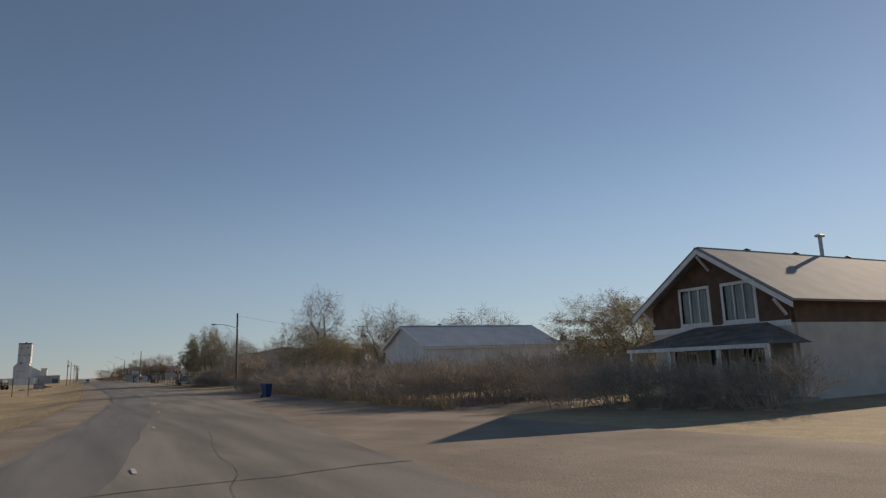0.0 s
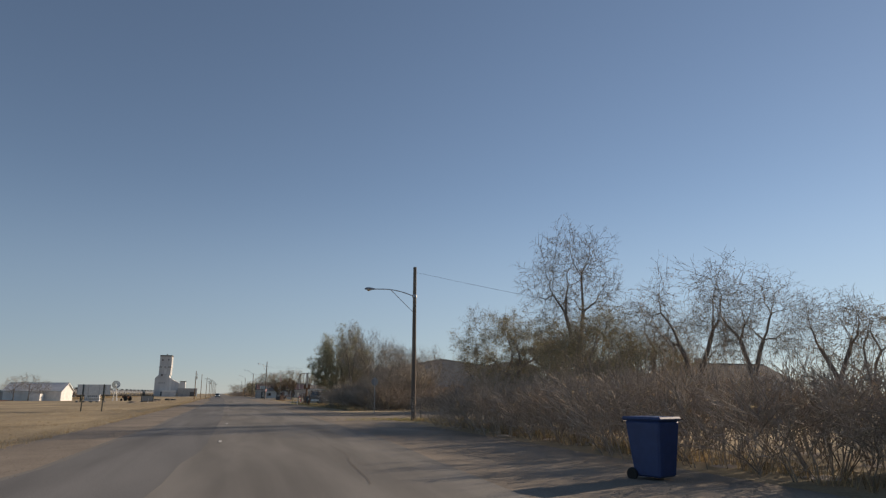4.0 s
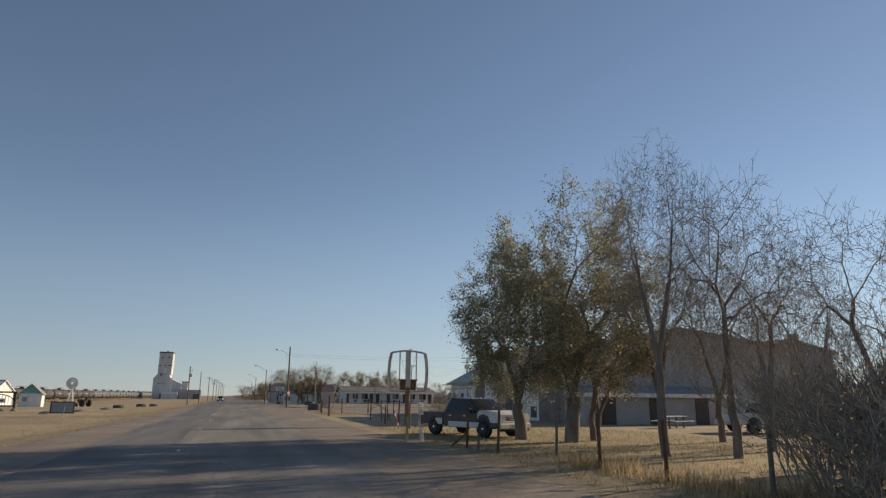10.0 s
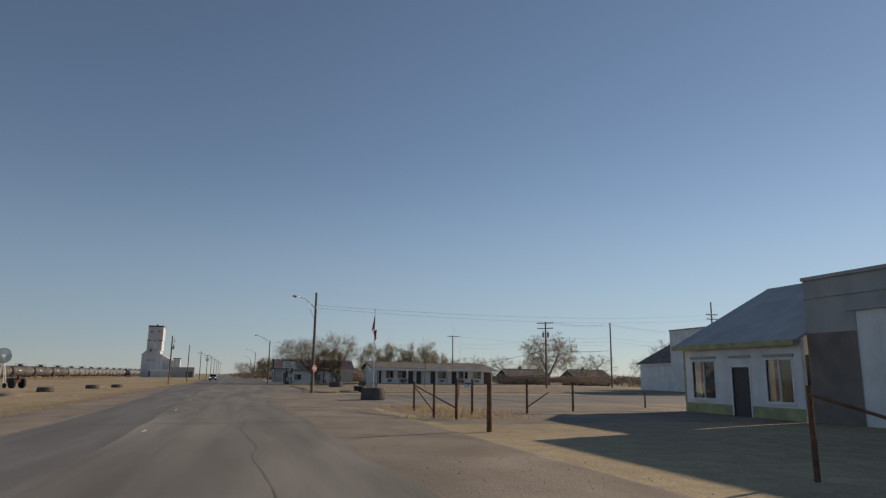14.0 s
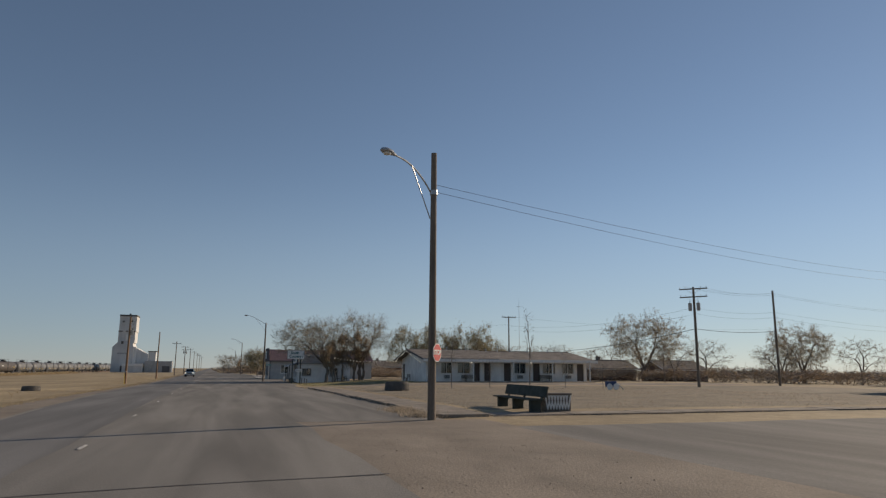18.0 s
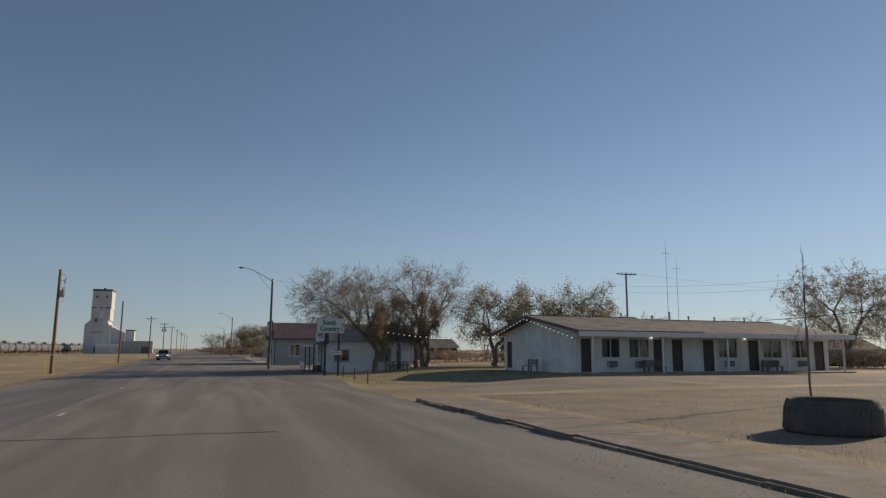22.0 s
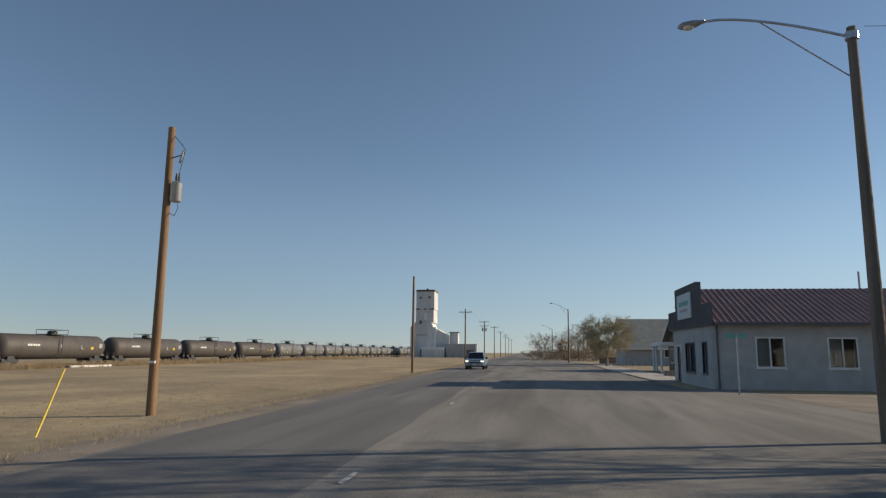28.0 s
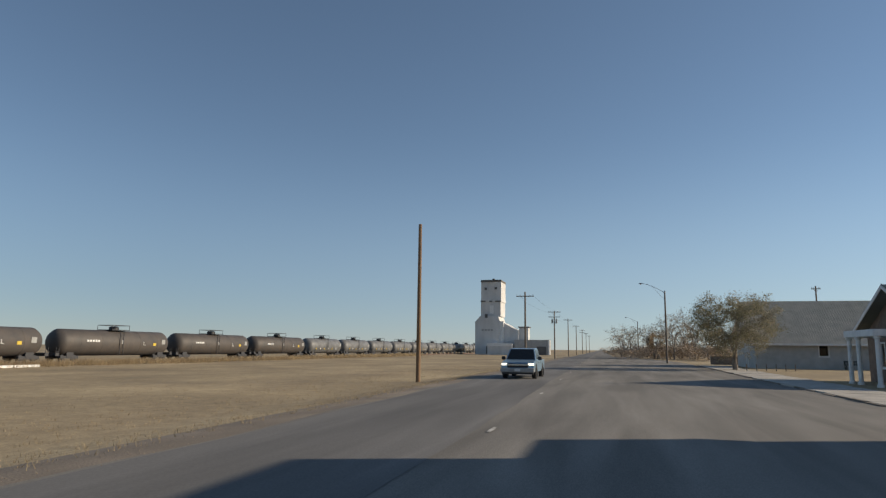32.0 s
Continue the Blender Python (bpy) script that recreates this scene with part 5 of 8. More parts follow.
# ---- shop with the false front ----
def shop():
    z = ground_z(10.5, 236)
    B = thing("shop", 10.1, 232.9, z, "small white shop with a curved false front and porch", "shop")
    W, L, ze, zr, PD = 5.75, 7.4, 2.75, 4.0, 1.25
    hs = [(0.5, 1.75, 0.75, 2.2), (2.45, 3.4, 0.0, 2.2), (4.1, 5.2, 0.75, 2.2)]
    part("front_wall", Mesh().wall("x", 0, 0.2, 0, W, -0.1, ze, hs), WHITE_WALL, B)
    part("false_front", Mesh().prism([(-0.15, 2.45), (W + 0.15, 2.45), (W + 0.15, 3.65), (W - 0.2, 3.92), (0.5, 3.98), (-0.15, 3.9)], "x", -0.14, -0.02), WHITE_WALL, B, "white false front panel")
    part("false_front_edge", Mesh().box(-0.16, 0.1, -0.2, -0.15, 2.45, 3.9), DARK_METAL, B)
    sh = [(0.7, 1.85, 1.05, 1.9), (4.6, 5.6, 1.0, 2.0)]
    part("side_wall", Mesh().wall("y", 0, 0.2, 0.2, L, -0.1, ze, sh), WHITE_WALL, B)
    part("rear_walls", Mesh().box(0.2, L, W - 0.2, W, -0.1, ze).box(L - 0.2, L, 0.2, W - 0.2, -0.1, ze), WHITE_WALL, B)
    rf, h = Mesh(), W / 2
    rf.slab((-0.02, -0.35, ze - 0.05), (L + 0.3, -0.35, ze - 0.05), (L + 0.3, h, zr), (-0.02, h, zr), 0.08)
    rf.slab((-0.02, h, zr), (L + 0.3, h, zr), (L + 0.3, W + 0.35, ze - 0.05), (-0.02, W + 0.35, ze - 0.05), 0.08)
    ribs(rf, (-0.02, -0.35, ze - 0.04), (L + 0.3, -0.35, ze - 0.04), (L + 0.3, h, zr + 0.01), (-0.02, h, zr + 0.01), 26)
    part("roof", rf, ROOF_GREY, B, "ribbed grey metal roof")
    part("gable_end", Mesh().prism([(0, ze), (W, ze), (h, zr - 0.1)], "x", L - 0.2, L), WHITE_WALL, B)
    pr = part("porch_roof", Mesh().slab((-PD, -0.2, 2.36), (0, -0.2, 2.75), (0, W + 0.2, 2.75), (-PD, W + 0.2, 2.36), 0.07), DARK_METAL, B, "dark metal porch roof")
    part("porch_fascia", Mesh().box(-PD - 0.04, -PD + 0.02, -0.2, W + 0.2, 2.23, 2.36), WHITE_TRIM, pr)
    for y in (0.0, 2.8, W - 0.1):
        part("porch_post", Mesh().box(-PD + 0.1, -PD + 0.2, y, y + 0.1, 0, 2.32), WOOD_DARK, B, bevel=0.01)
    part("porch_floor", Mesh().box(-PD - 0.1, 0, -0.2, W + 0.2, -0.1, 0.1), WOOD_OLD, B)
    sg = part("shop_sign", Mesh().box(-0.3, -0.15, 1.75, 4.0, 2.98, 3.6), SIGN_GREY, B, "white name board with a grey frame", bevel=0.015)
    part("sign_face", Mesh().box(-0.31, -0.301, 1.83, 3.92, 3.04, 3.54), SIGN_WHITE, sg)
    for k in range(6):
        part("lettering_bar", Mesh().box(-0.32, -0.311, 1.98 + 0.31 * k, 2.16 + 0.31 * k, 3.12, 3.44), RUST if k % 2 else STEEL_DARK, sg)
    for a, b, c, e in (hs[0], hs[2]):
        window(B, "x", 0, -1, a, b, c, e, trim=WHITE_TRIM, curtain=0.9)
    door(B, "x", 0, -1, 2.45, 3.4, 2.2, z0=0.1)
    for a, b, c, e in sh:
        window(B, "y", 0, -1, a, b, c, e, trim=GREY_METAL, bars=1, curtain=0.5)
    bar = thing("half_barrel", 9.45, 234.2, z + 0.1, "dark wooden half barrel planter on the porch", "planter")
    part("tub", Mesh().spin([(0.3, 0), (0.36, 0.25), (0.34, 0.5), (0.3, 0.5), (0.28, 0.42)], 16), WOOD_OLD, bar, smooth=True)
    for hh in (0.1, 0.4):
        part("hoop", Mesh().spin([(0.345, hh - 0.02), (0.355, hh + 0.02)], 16), STEEL_DARK, bar)


shop()


# ---- South Country sign ----
def country_sign():
    z = ground_z(9, 225)
    S = thing("roadside_sign", 9.0, 224.9, z, "white painted roadside sign on two dark posts", "sign", turn=17)
    for x in (-0.35, 0.75):
        part("post", Mesh().box(x - 0.06, x + 0.06, -0.05, 0.07, -0.2, 4.0), WOOD_DARK, S, bevel=0.01)
    b = part("board", Mesh().box(-1.1, 1.1, -0.12, -0.05, 3.15, 4.2), SIGN_WHITE, S, "white sign board", bevel=0.015)
    part("board_rim", Mesh().box(-1.14, 1.14, -0.13, -0.05, 4.2, 4.24).box(-1.14, 1.14, -0.13, -0.05, 3.11, 3.15).box(-1.14, -1.1, -0.13, -0.05, 3.15, 4.2).box(1.1, 1.14, -0.13, -0.05, 3.15, 4.2), SIGN_GREY, b)
    words("lettering", "South", 0.47, TEAL_LETTER, b, pose(-0.12, -0.125, 3.9, 90, 0, 0))
    words("lettering", "Country", 0.47, TEAL_LETTER, b, pose(-0.08, -0.125, 3.45, 90, 0, 0))
    part("painted_sprig", Mesh().box(0.88, 0.95, -0.126, -0.12, 3.3, 3.55).box(0.95, 1.02, -0.126, -0.12, 3.6, 3.9), TEAL_LETTER, b)
    lb = part("small_board", Mesh().box(0.0, 0.95, -0.1, -0.05, 1.55, 1.85), SIGN_WHITE, S, "small white hanging board")
    part("lettering_bar", Mesh().box(0.1, 0.85, -0.105, -0.1, 1.66, 1.74), SIGN_GREY, lb)


country_sign()


# ---- saloon-style building ----
def saloon():
    x0, y0 = 7.9, 262.9
    z = ground_z(x0, y0)
    B = thing("false_front_building", x0, y0, z, "grey stucco building with charcoal stepped false front", "building")
    W, L, ze, zr = 9.4, 19.0, 3.45, 5.5
    hs = [(0.9, 1.85, 0.75, 2.35), (3.6, 4.6, 0.75, 2.35), (4.9, 5.9, 0.75, 2.35), (7.3, 8.3, 0.0, 2.2)]
    part("front_wall", Mesh().wall("x", 0, 0.25, 0, W, -0.1, 3.2, hs), GREY_STUCCO, B)
    ff = part("false_front", Mesh().prism([(-0.2, 3.2), (W + 0.2, 3.2), (W + 0.2, 4.35), (W - 2.0, 4.35), (W - 2.0, 5.65), (2.0, 5.65), (2.0, 4.35), (-0.2, 4.35)], "x", -0.2, 0.1), DARK_METAL, B, "charcoal ribbed stepped parapet")
    for k in range(40):
        y = -0.15 + k * (W + 0.3) / 39
        top = 5.62 if 2.0 <= y <= W - 2.0 else 4.32
        part("parapet_rib", Mesh().box(-0.225, -0.2, y - 0.02, y + 0.02, 3.22, top), DARK_METAL, ff)
    sg = part("name_board", Mesh().box(-0.3, -0.21, 2.9, 6.4, 3.75, 5.2), SIGN_PALE, B, "pale blue-grey name board", bevel=0.02)
    part("lettering_bar", Mesh().box(-0.305, -0.3, 3.4, 5.9, 4.5, 4.75), TEAL, sg)
    part("lettering_bar", Mesh().box(-0.305, -0.3, 3.6, 5.6, 4.15, 4.3), SIGN_GREY, sg)
    sh = [(2.2, 3.45, 1.15, 2.55), (5.6, 6.85, 1.15, 2.55), (9.6, 10.85, 1.15, 2.55), (13.6, 14.85, 1.15, 2.55)]
    part("side_wall", Mesh().wall("y", 0, 0.25, 0.25, L, -0.1, ze, sh), GREY_STUCCO, B)
    part("rear_walls", Mesh().box(0.25, L, W - 0.25, W, -0.1, ze).box(L - 0.25, L, 0.25, W - 0.25, -0.1, ze), GREY_STUCCO, B)
    part("gable_end", Mesh().prism([(0, ze), (W, ze), (W / 2, zr - 0.1)], "x", L - 0.25, L), GREY_STUCCO, B)
    rf, h = Mesh(), W / 2
    rf.slab((0.1, -0.4, ze - 0.1), (L + 0.3, -0.4, ze - 0.1), (L + 0.3, h, zr), (0.1, h, zr), 0.08)
    rf.slab((0.1, h, zr), (L + 0.3, h, zr), (L + 0.3, W + 0.4, ze - 0.1), (0.1, W + 0.4, ze - 0.1), 0.08)
    ribs(rf, (0.1, -0.4, ze - 0.09), (L + 0.3, -0.4, ze - 0.09), (L + 0.3, h, zr + 0.01), (0.1, h, zr + 0.01), 62, 0.025, 0.035)
    part("roof", rf, ROOF_RED, B, "maroon ribbed metal roof")
    part("gutter", Mesh().box(0.1, L + 0.3, -0.5, -0.4, ze - 0.24, ze - 0.1), DARK_METAL, B)
    part("downpipe", Mesh().tube((0.3, -0.06, 0), (0.3, -0.06, ze - 0.2), 0.045, 0.045, 8), DARK_METAL, B)
    for a, b, c, e in hs[:3]:
        window(B, "x", 0, -1, a, b, c, e, trim=DARK_METAL, bars=1, w=0.06, curtain=0.75)
    door(B, "x", 0, -1, 7.3, 8.3, 2.2)
    for a, b, c, e in sh:
        window(B, "y", 0, -1, a, b, c, e, bars=1, curtain=0.6, w=0.08)
    part("flue_pipe", Mesh().tube((9.5, h + 0.3, zr - 0.2), (9.5, h + 0.3, zr + 1.0), 0.06, 0.06, 8), GALV, B)


saloon()


# ---- hall and its entrance ----
def hall():
    z = ground_z(14, 329)
    B = thing("hall", 11.9, 329.0, z, "tan community hall with a long shingled roof", "hall")
    part("wall", Mesh().wall("y", 0, 0.25, 0, 24, -0.1, 2.75, [(5.8, 6.6, 1.3, 2.3)]).box(0, 0.25, 0.25, 10.5, -0.1, 2.75).box(0.25, 24, 10.5, 10.75, -0.1, 2.75).box(23.75, 24, 0.25, 10.5, -0.1, 2.75), GREY_STUCCO, B)
    for x in (0, 23.75):
        part("gable_wall", Mesh().prism([(0, 2.75), (10.75, 2.75), (5.4, 6.8)], "x", x, x + 0.25), STUCCO, B)
    rf = Mesh().slab((-0.5, -0.6, 2.5), (24.5, -0.6, 2.5), (24.5, 5.4, 7.1), (-0.5, 5.4, 7.1), 0.12)
    ribs(rf, (-0.5, -0.6, 2.51), (24.5, -0.6, 2.51), (24.5, 5.4, 7.11), (-0.5, 5.4, 7.11), 110, 0.03, 0.014)
    part("roof", rf, SHINGLE_TAN, B, "tan ribbed metal roof")
    part("roof", Mesh().slab((-0.5, 5.4, 7.1), (24.5, 5.4, 7.1), (24.5, 11.3, 2.5), (-0.5, 11.3, 2.5), 0.12), SHINGLE_TAN, B, "tan ribbed metal roof")
    part("fascia", Mesh().box(-0.5, 24.5, -0.68, -0.6, 2.3, 2.5), WHITE_TRIM, B)
    window(B, "y", 0, -1, 5.8, 6.6, 1.3, 2.3, bars=0)
    door(B, "x", 0, -1, 4.0, 5.0, 2.1)
    z = ground_z(14, 298)
    C = thing("chapel", 13.0, 291.4, z, "small brown gabled hall with a white columned porch", "building")
    W, ze, zr = 9.8, 2.9, 5.2
    part("front_wall", Mesh().wall("x", 0, 0.25, 0, W, -0.1, ze, [(1.4, 2.6, 0.9, 2.2), (4.2, 5.4, 0.0, 2.2), (7.2, 8.4, 0.9, 2.2)]), CHAPEL_WALL, C)
    for y in (0, W - 0.25):
        part("side_wall", Mesh().box(0.25, 16, y, y + 0.25, -0.1, ze), CHAPEL_WALL, C)
    part("rear_wall", Mesh().box(15.75, 16, 0.25, W - 0.25, -0.1, ze), CHAPEL_WALL, C)
    part("gable_wall", Mesh().prism([(0, ze), (W, ze), (W / 2, zr)], "x", 0, 0.25), CHAPEL_WALL, C, "brown gable")
    for s in (0, 1):
        ya = -0.5 if s == 0 else W + 0.5
        p = [(-0.7, ya, ze - 0.1), (16.4, ya, ze - 0.1), (16.4, W / 2, zr + 0.15), (-0.7, W / 2, zr + 0.15)]
        rf = Mesh().slab(*(p if s == 0 else p[::-1]), 0.1)
        ribs(rf, (-0.7, ya, ze - 0.09), (16.4, ya, ze - 0.09), (16.4, W / 2, zr + 0.16), (-0.7, W / 2, zr + 0.16), 56, 0.03, 0.04)
        part("roof", rf, ROOF_GREEN, C, "dull grey-green ribbed metal roof")
        part("bargeboard", Mesh().slab((-0.75, W / 2, zr + 0.13), (-0.75, ya, ze - 0.1), (-0.75, ya, ze - 0.3), (-0.75, W / 2, zr - 0.07), 0.05 * (1 if s else -1)), WHITE_TRIM, C)
    part("porch_roof", Mesh().box(-2.4, 0, 1.5, 6.0, 2.5, 2.85), WHITE_TRIM, C, "flat white porch canopy", bevel=0.02)
    for y in (1.7, 4.4, 5.8):
        part("porch_column", Mesh().spin([(0.17, 0), (0.17, 0.12), (0.12, 0.16), (0.11, 2.35), (0.17, 2.41), (0.17, 2.5)], 14, "z", (-2.2, y, 0)), WHITE_TRIM, C, smooth=True)
    part("porch_floor", Mesh().box(-2.5, 0, 1.4, 6.1, -0.15, 0.0), CONCRETE, C)
    for a, b in ((1.4, 2.6), (7.2, 8.4)):
        window(C, "x", 0, -1, a, b, 0.9, 2.2)
    door(C, "x", 0, -1, 4.2, 5.4, 2.2, WHITE_TRIM)
    part("roof_cross", Mesh().box(0.4, 0.52, W / 2 - 0.06, W / 2 + 0.06, zr, zr + 1.5).box(0.42, 0.5, W / 2 - 0.4, W / 2 + 0.4, zr + 1.0, zr + 1.1), STEEL_DARK, C)


hall()

# white building across the side street
B = gable_shed(58.0, 170.0, 10, 8, 3.6, 6.1, WHITE_WALL, SHINGLE, "white building with a dark shingled roof", "store", 0, along="y", category="building")
part("tall_block", Mesh().box(-9, -0.05, -6, 5.8, -0.1, 7.4), WHITE_WALL, B, "taller white rear block")
part("parapet_cap", Mesh().box(-9.1, -0.02, -6.1, 5.9, 7.4, 7.55), GREY_METAL, B)
# far low buildings behind the lawn
for x, y, w, l, ze, zr, mt, lb in [(56, 236, 6, 9, 2.0, 3.2, SHINGLE, "low brown house far behind bare trees"), (76, 244, 7, 9, 2.2, 3.7, SHINGLE, "low house with a grey roof far off"), (44, 52, 8, 12, 2.8, 4.6, SHINGLE, "low pale house behind the yard trees"), (33, 305, 8, 14, 2.6, 4.0, SHINGLE, "low dark house far behind the lawn"), (56, 296, 8, 15, 2.4, 3.8, ROOF_GREY, "low long shed far behind the lawn"), (40, 12, 8, 11, 2.7, 4.2, ROOF_GREY, "low house behind the garage")]:
    h = gable_shed(x, y, w, l, ze, zr, BROWN_SIDING if y > 200 else STUCCO, mt, lb, "house", 0, category="house")
    window(h, "x", 0, -1, -2.4, -1.2, 1.0, 2.1)
    window(h, "x", 0, -1, 1.2, 2.4, 1.0, 2.1)
    part("chimney", Mesh().box(4, 4.6, 0.5, 1.1, zr - 0.6, zr + 0.7), STONE, h, bevel=0.02)


# ---- grain elevator ----
def elevator():
    z = ground_z(-50, 520)
    E = thing("grain_elevator", -55.5, 512, z, "tall white wooden grain elevator with annex and office", "grain elevator")
    part("base", Mesh().box(0, 9.8, 0, 13, 0, 12.6), ELEV, E, "lower block with white siding")
    part("shoulder_roof", Mesh().prism([(-0.2, 12.6), (10, 12.6), (9.2, 15.0), (2.0, 15.0)], "y", 0, 13), ELEV, E)
    part("tower", Mesh().box(2.1, 10.0, 1.0, 12, 15.0, 21.2), ELEV, E)
    part("collar", Mesh().prism([(2.0, 20.7), (10.3, 20.7), (10.2, 21.9), (2.3, 21.9)], "y", 0.8, 12.2), ELEV, E)
    # three dark boards along the foot of the collar
    for x0, x1 in ((2.0, 4.0), (5.5, 6.6), (7.9, 10.2)):
        part("collar_dark_board", Mesh().box(x0, x1, 0.7, 0.78, 20.6, 21.1), ELEV_DARK, E, "dark board along the collar")
    part("cupola", Mesh().box(2.15, 10.2, 1.2, 11.8, 21.8, 28.7), ELEV, E)
    part("cupola_roof", Mesh().prism([(1.95, 28.6), (10.4, 28.6), (10.2, 29.4), (2.2, 29.4)], "y", 0.9, 12.1), ELEV_DARK, E, "dark shallow roof")
    part("roof_hatch", Mesh().box(6.0, 6.8, 5, 6, 29.6, 30.3), ELEV_DARK, E)
    for x, zz, w, h in ((3.6, 25.4, 0.9, 0.9), (7.6, 25.6, 0.9, 0.9), (3.9, 14.3, 1.1, 1.5), (4.4, 0.3, 1.2, 3.0)):
        part("window", Mesh().box(x, x + w, 0.7 if zz < 15 else 1.0, 1.22, zz, zz + h) if zz > 15 else Mesh().box(x, x + w, -0.06, 0.1, zz, zz + h), ELEV_DARK, E)
    # upright panel on the tower front, whiter than the siding
    part("whiter_panel", Mesh().box(5.7, 7.2, 0.9, 1.1, 16.0, 19.2), WHITE_TRIM, E, "panel whiter than the tower siding")
    part("leg_shaft", Mesh().box(9.8, 11.2, 0.5, 2.2, 0, 13), WHITE_TRIM, E, "narrow white shaft")
    part("side_annex", Mesh().prism([(11.2, 0), (17, 0), (17, 9.2), (14, 10.8), (11.2, 12.4)], "y", 1.2, 12), ELEV, E)
    part("spout_tower", Mesh().box(17, 20.5, 3, 8, 3.5, 10.6), ELEV, E)
    part("spout_roof", Mesh().box(16.6, 20.9, 2.6, 8.4, 10.6, 11), ELEV_DARK, E)
    part("driveway_shed", Mesh().box(6, 15.5, -6, 0, 0, 4.2), ELEV, E)
    part("shed_band", Mesh().box(5.9, 15.6, -6.1, -5.9, 3.3, 4.4), WHITE_TRIM, E)
    part("office", Mesh().box(16, 29, -3, 5, 0, 5.8), GREY_METAL, E, "low grey shed")
    part("office_door", Mesh().box(24.5, 28, -3.08, -3.0, 0, 3.3), ELEV_DARK, E)
    part("corner_post", Mesh().box(28.7, 29.3, -3.3, -2.7, 0, 5.9), WHITE_TRIM, E)
    for k in range(4):
        part("lettering_bar", Mesh().box(2.6 + 1.2 * k, 3.5 + 1.2 * k, -0.03, 0.0, 9.2, 9.9), SIGN_GREY, E)


elevator()


# ---- tank cars ----
def tank_car(material, L):
    T = thing("tank_car", 0, 0, 0, "black railway tank car standing on the track" if material == TANK else "grey railway tank car standing on the track", "tank car", "tank cars")
    r, c, q, e = 1.55, 2.28, L / 2 - 1.7, L / 2
    prof = [(0.4, -e), (0.95, -e + 0.16), (1.3, -e + 0.42), (r, -e + 0.85), (r, e - 0.85), (1.3, e - 0.42), (0.95, e - 0.16), (0.4, e)]
    shell = part("tank_shell", Mesh().spin(prof, 28, "y", (0, 0, c)), material, T, smooth=True)
    for y in (-0.35 * L, -0.175 * L, 0.175 * L, 0.35 * L):
        part("weld_band", Mesh().spin([(r + 0.012, y - 0.04), (r + 0.012, y + 0.04)], 28, "y", (0, 0, c)), material, shell)
    dome = part("manway", Mesh().spin([(0.6, c + r - 0.1), (0.6, c + r + 0.4), (0.42, c + r + 0.52)], 12), BLACK, T, "manway housing", smooth=True)
    part("platform", Mesh().box(-1.1, 1.1, -1.5, 1.5, c + r + 0.02, c + r + 0.1), STEEL_DARK, dome)
    for y in (-1.5, 1.5):
        for x in (-1.1, 1.1):
            part("rail_post", Mesh().tube((x, y, c + r), (x, y, c + r + 0.66), 0.035, 0.035, 5), STEEL_DARK, dome)
        part("hand_rail", Mesh().tube((-1.1, y, c + r + 0.64), (1.1, y, c + r + 0.64), 0.035, 0.035, 5), STEEL_DARK, dome)
    for x in (-1.1, 1.1):
        part("hand_rail", Mesh().tube((x, -1.5, c + r + 0.64), (x, 1.5, c + r + 0.64), 0.035, 0.035, 5), STEEL_DARK, dome)
    part("ladder", Mesh().box(r + 0.02, r + 0.08, -0.6, -0.55, 0.8, c + r).box(r + 0.02, r + 0.08, 0.0, 0.05, 0.8, c + r), STEEL_DARK, T)
    for s in (-1, 1):
        part("end_sill", Mesh().box(-1.3, 1.3, s * (e + 0.3) - 0.25, s * (e + 0.3) + 0.25, 0.75, 1.1), STEEL_DARK, T)
        part("coupler", Mesh().box(-0.12, 0.12, min(s * (e + 0.4), s * (e + 1.0)), max(s * (e + 0.4), s * (e + 1.0)), 0.78, 1.0), STEEL_DARK, T)
        part("saddle", Mesh().box(-1.1, 1.1, s * q - 0.5, s * q + 0.5, 0.6, 1.15), STEEL_DARK, T)
        part("end_ladder", Mesh().box(1.25, 1.29, s * (e + 0.3) - 0.2, s * (e + 0.3) - 0.16, 0.8, 1.7).box(1.25, 1.29, s * (e + 0.3) + 0.16, s * (e + 0.3) + 0.2, 0.8, 1.7).box(1.25, 1.29, s * (e + 0.3) - 0.2, s * (e + 0.3) + 0.2, 1.2, 1.25), STEEL_DARK, T)
        bg = part("bogie", Mesh().box(-1.05, -0.9, s * q - 1.3, s * q + 1.3, 0.4, 0.75).box(0.9, 1.05, s * q - 1.3, s * q + 1.3, 0.4, 0.75), STEEL_DARK, T)
        for k in (-0.87, 0.87):
            for x in (-0.78, 0.78):
                part("wheel", Mesh().spin([(0.44, x - 0.06), (0.46, x - 0.05), (0.42, x + 0.06)], 18, "x", (0, s * q + k, 0.44)), STEEL_DARK, bg, smooth=True)
    if material == TANK:
        for k in range(5):
            part("lettering_bar", Mesh().box(r - 0.02, r + 0.02, -0.31 * L + 0.42 * k, -0.31 * L + 0.3 + 0.42 * k, c + 0.1, c + 0.34), SIGN_WHITE, shell)
        part("lettering_bar", Mesh().box(r - 0.03, r + 0.02, 0.2 * L, 0.2 * L + 0.07, c - 0.25, c + 0.2).box(r - 0.03, r + 0.02, 0.2 * L, 0.2 * L + 0.4, c - 0.25, c - 0.2), SIGN_WHITE, shell)
        part("warning_panel", Mesh().box(r - 0.02, r + 0.02, 0.3 * L, 0.3 * L + 0.55, c - 0.3, c + 0.05), YELLOW, shell)
        part("stencil", Mesh().box(r - 0.02, r + 0.02, -0.1, 0.05, c - 0.1, c + 0.35), SIGN_WHITE, shell)
    else:
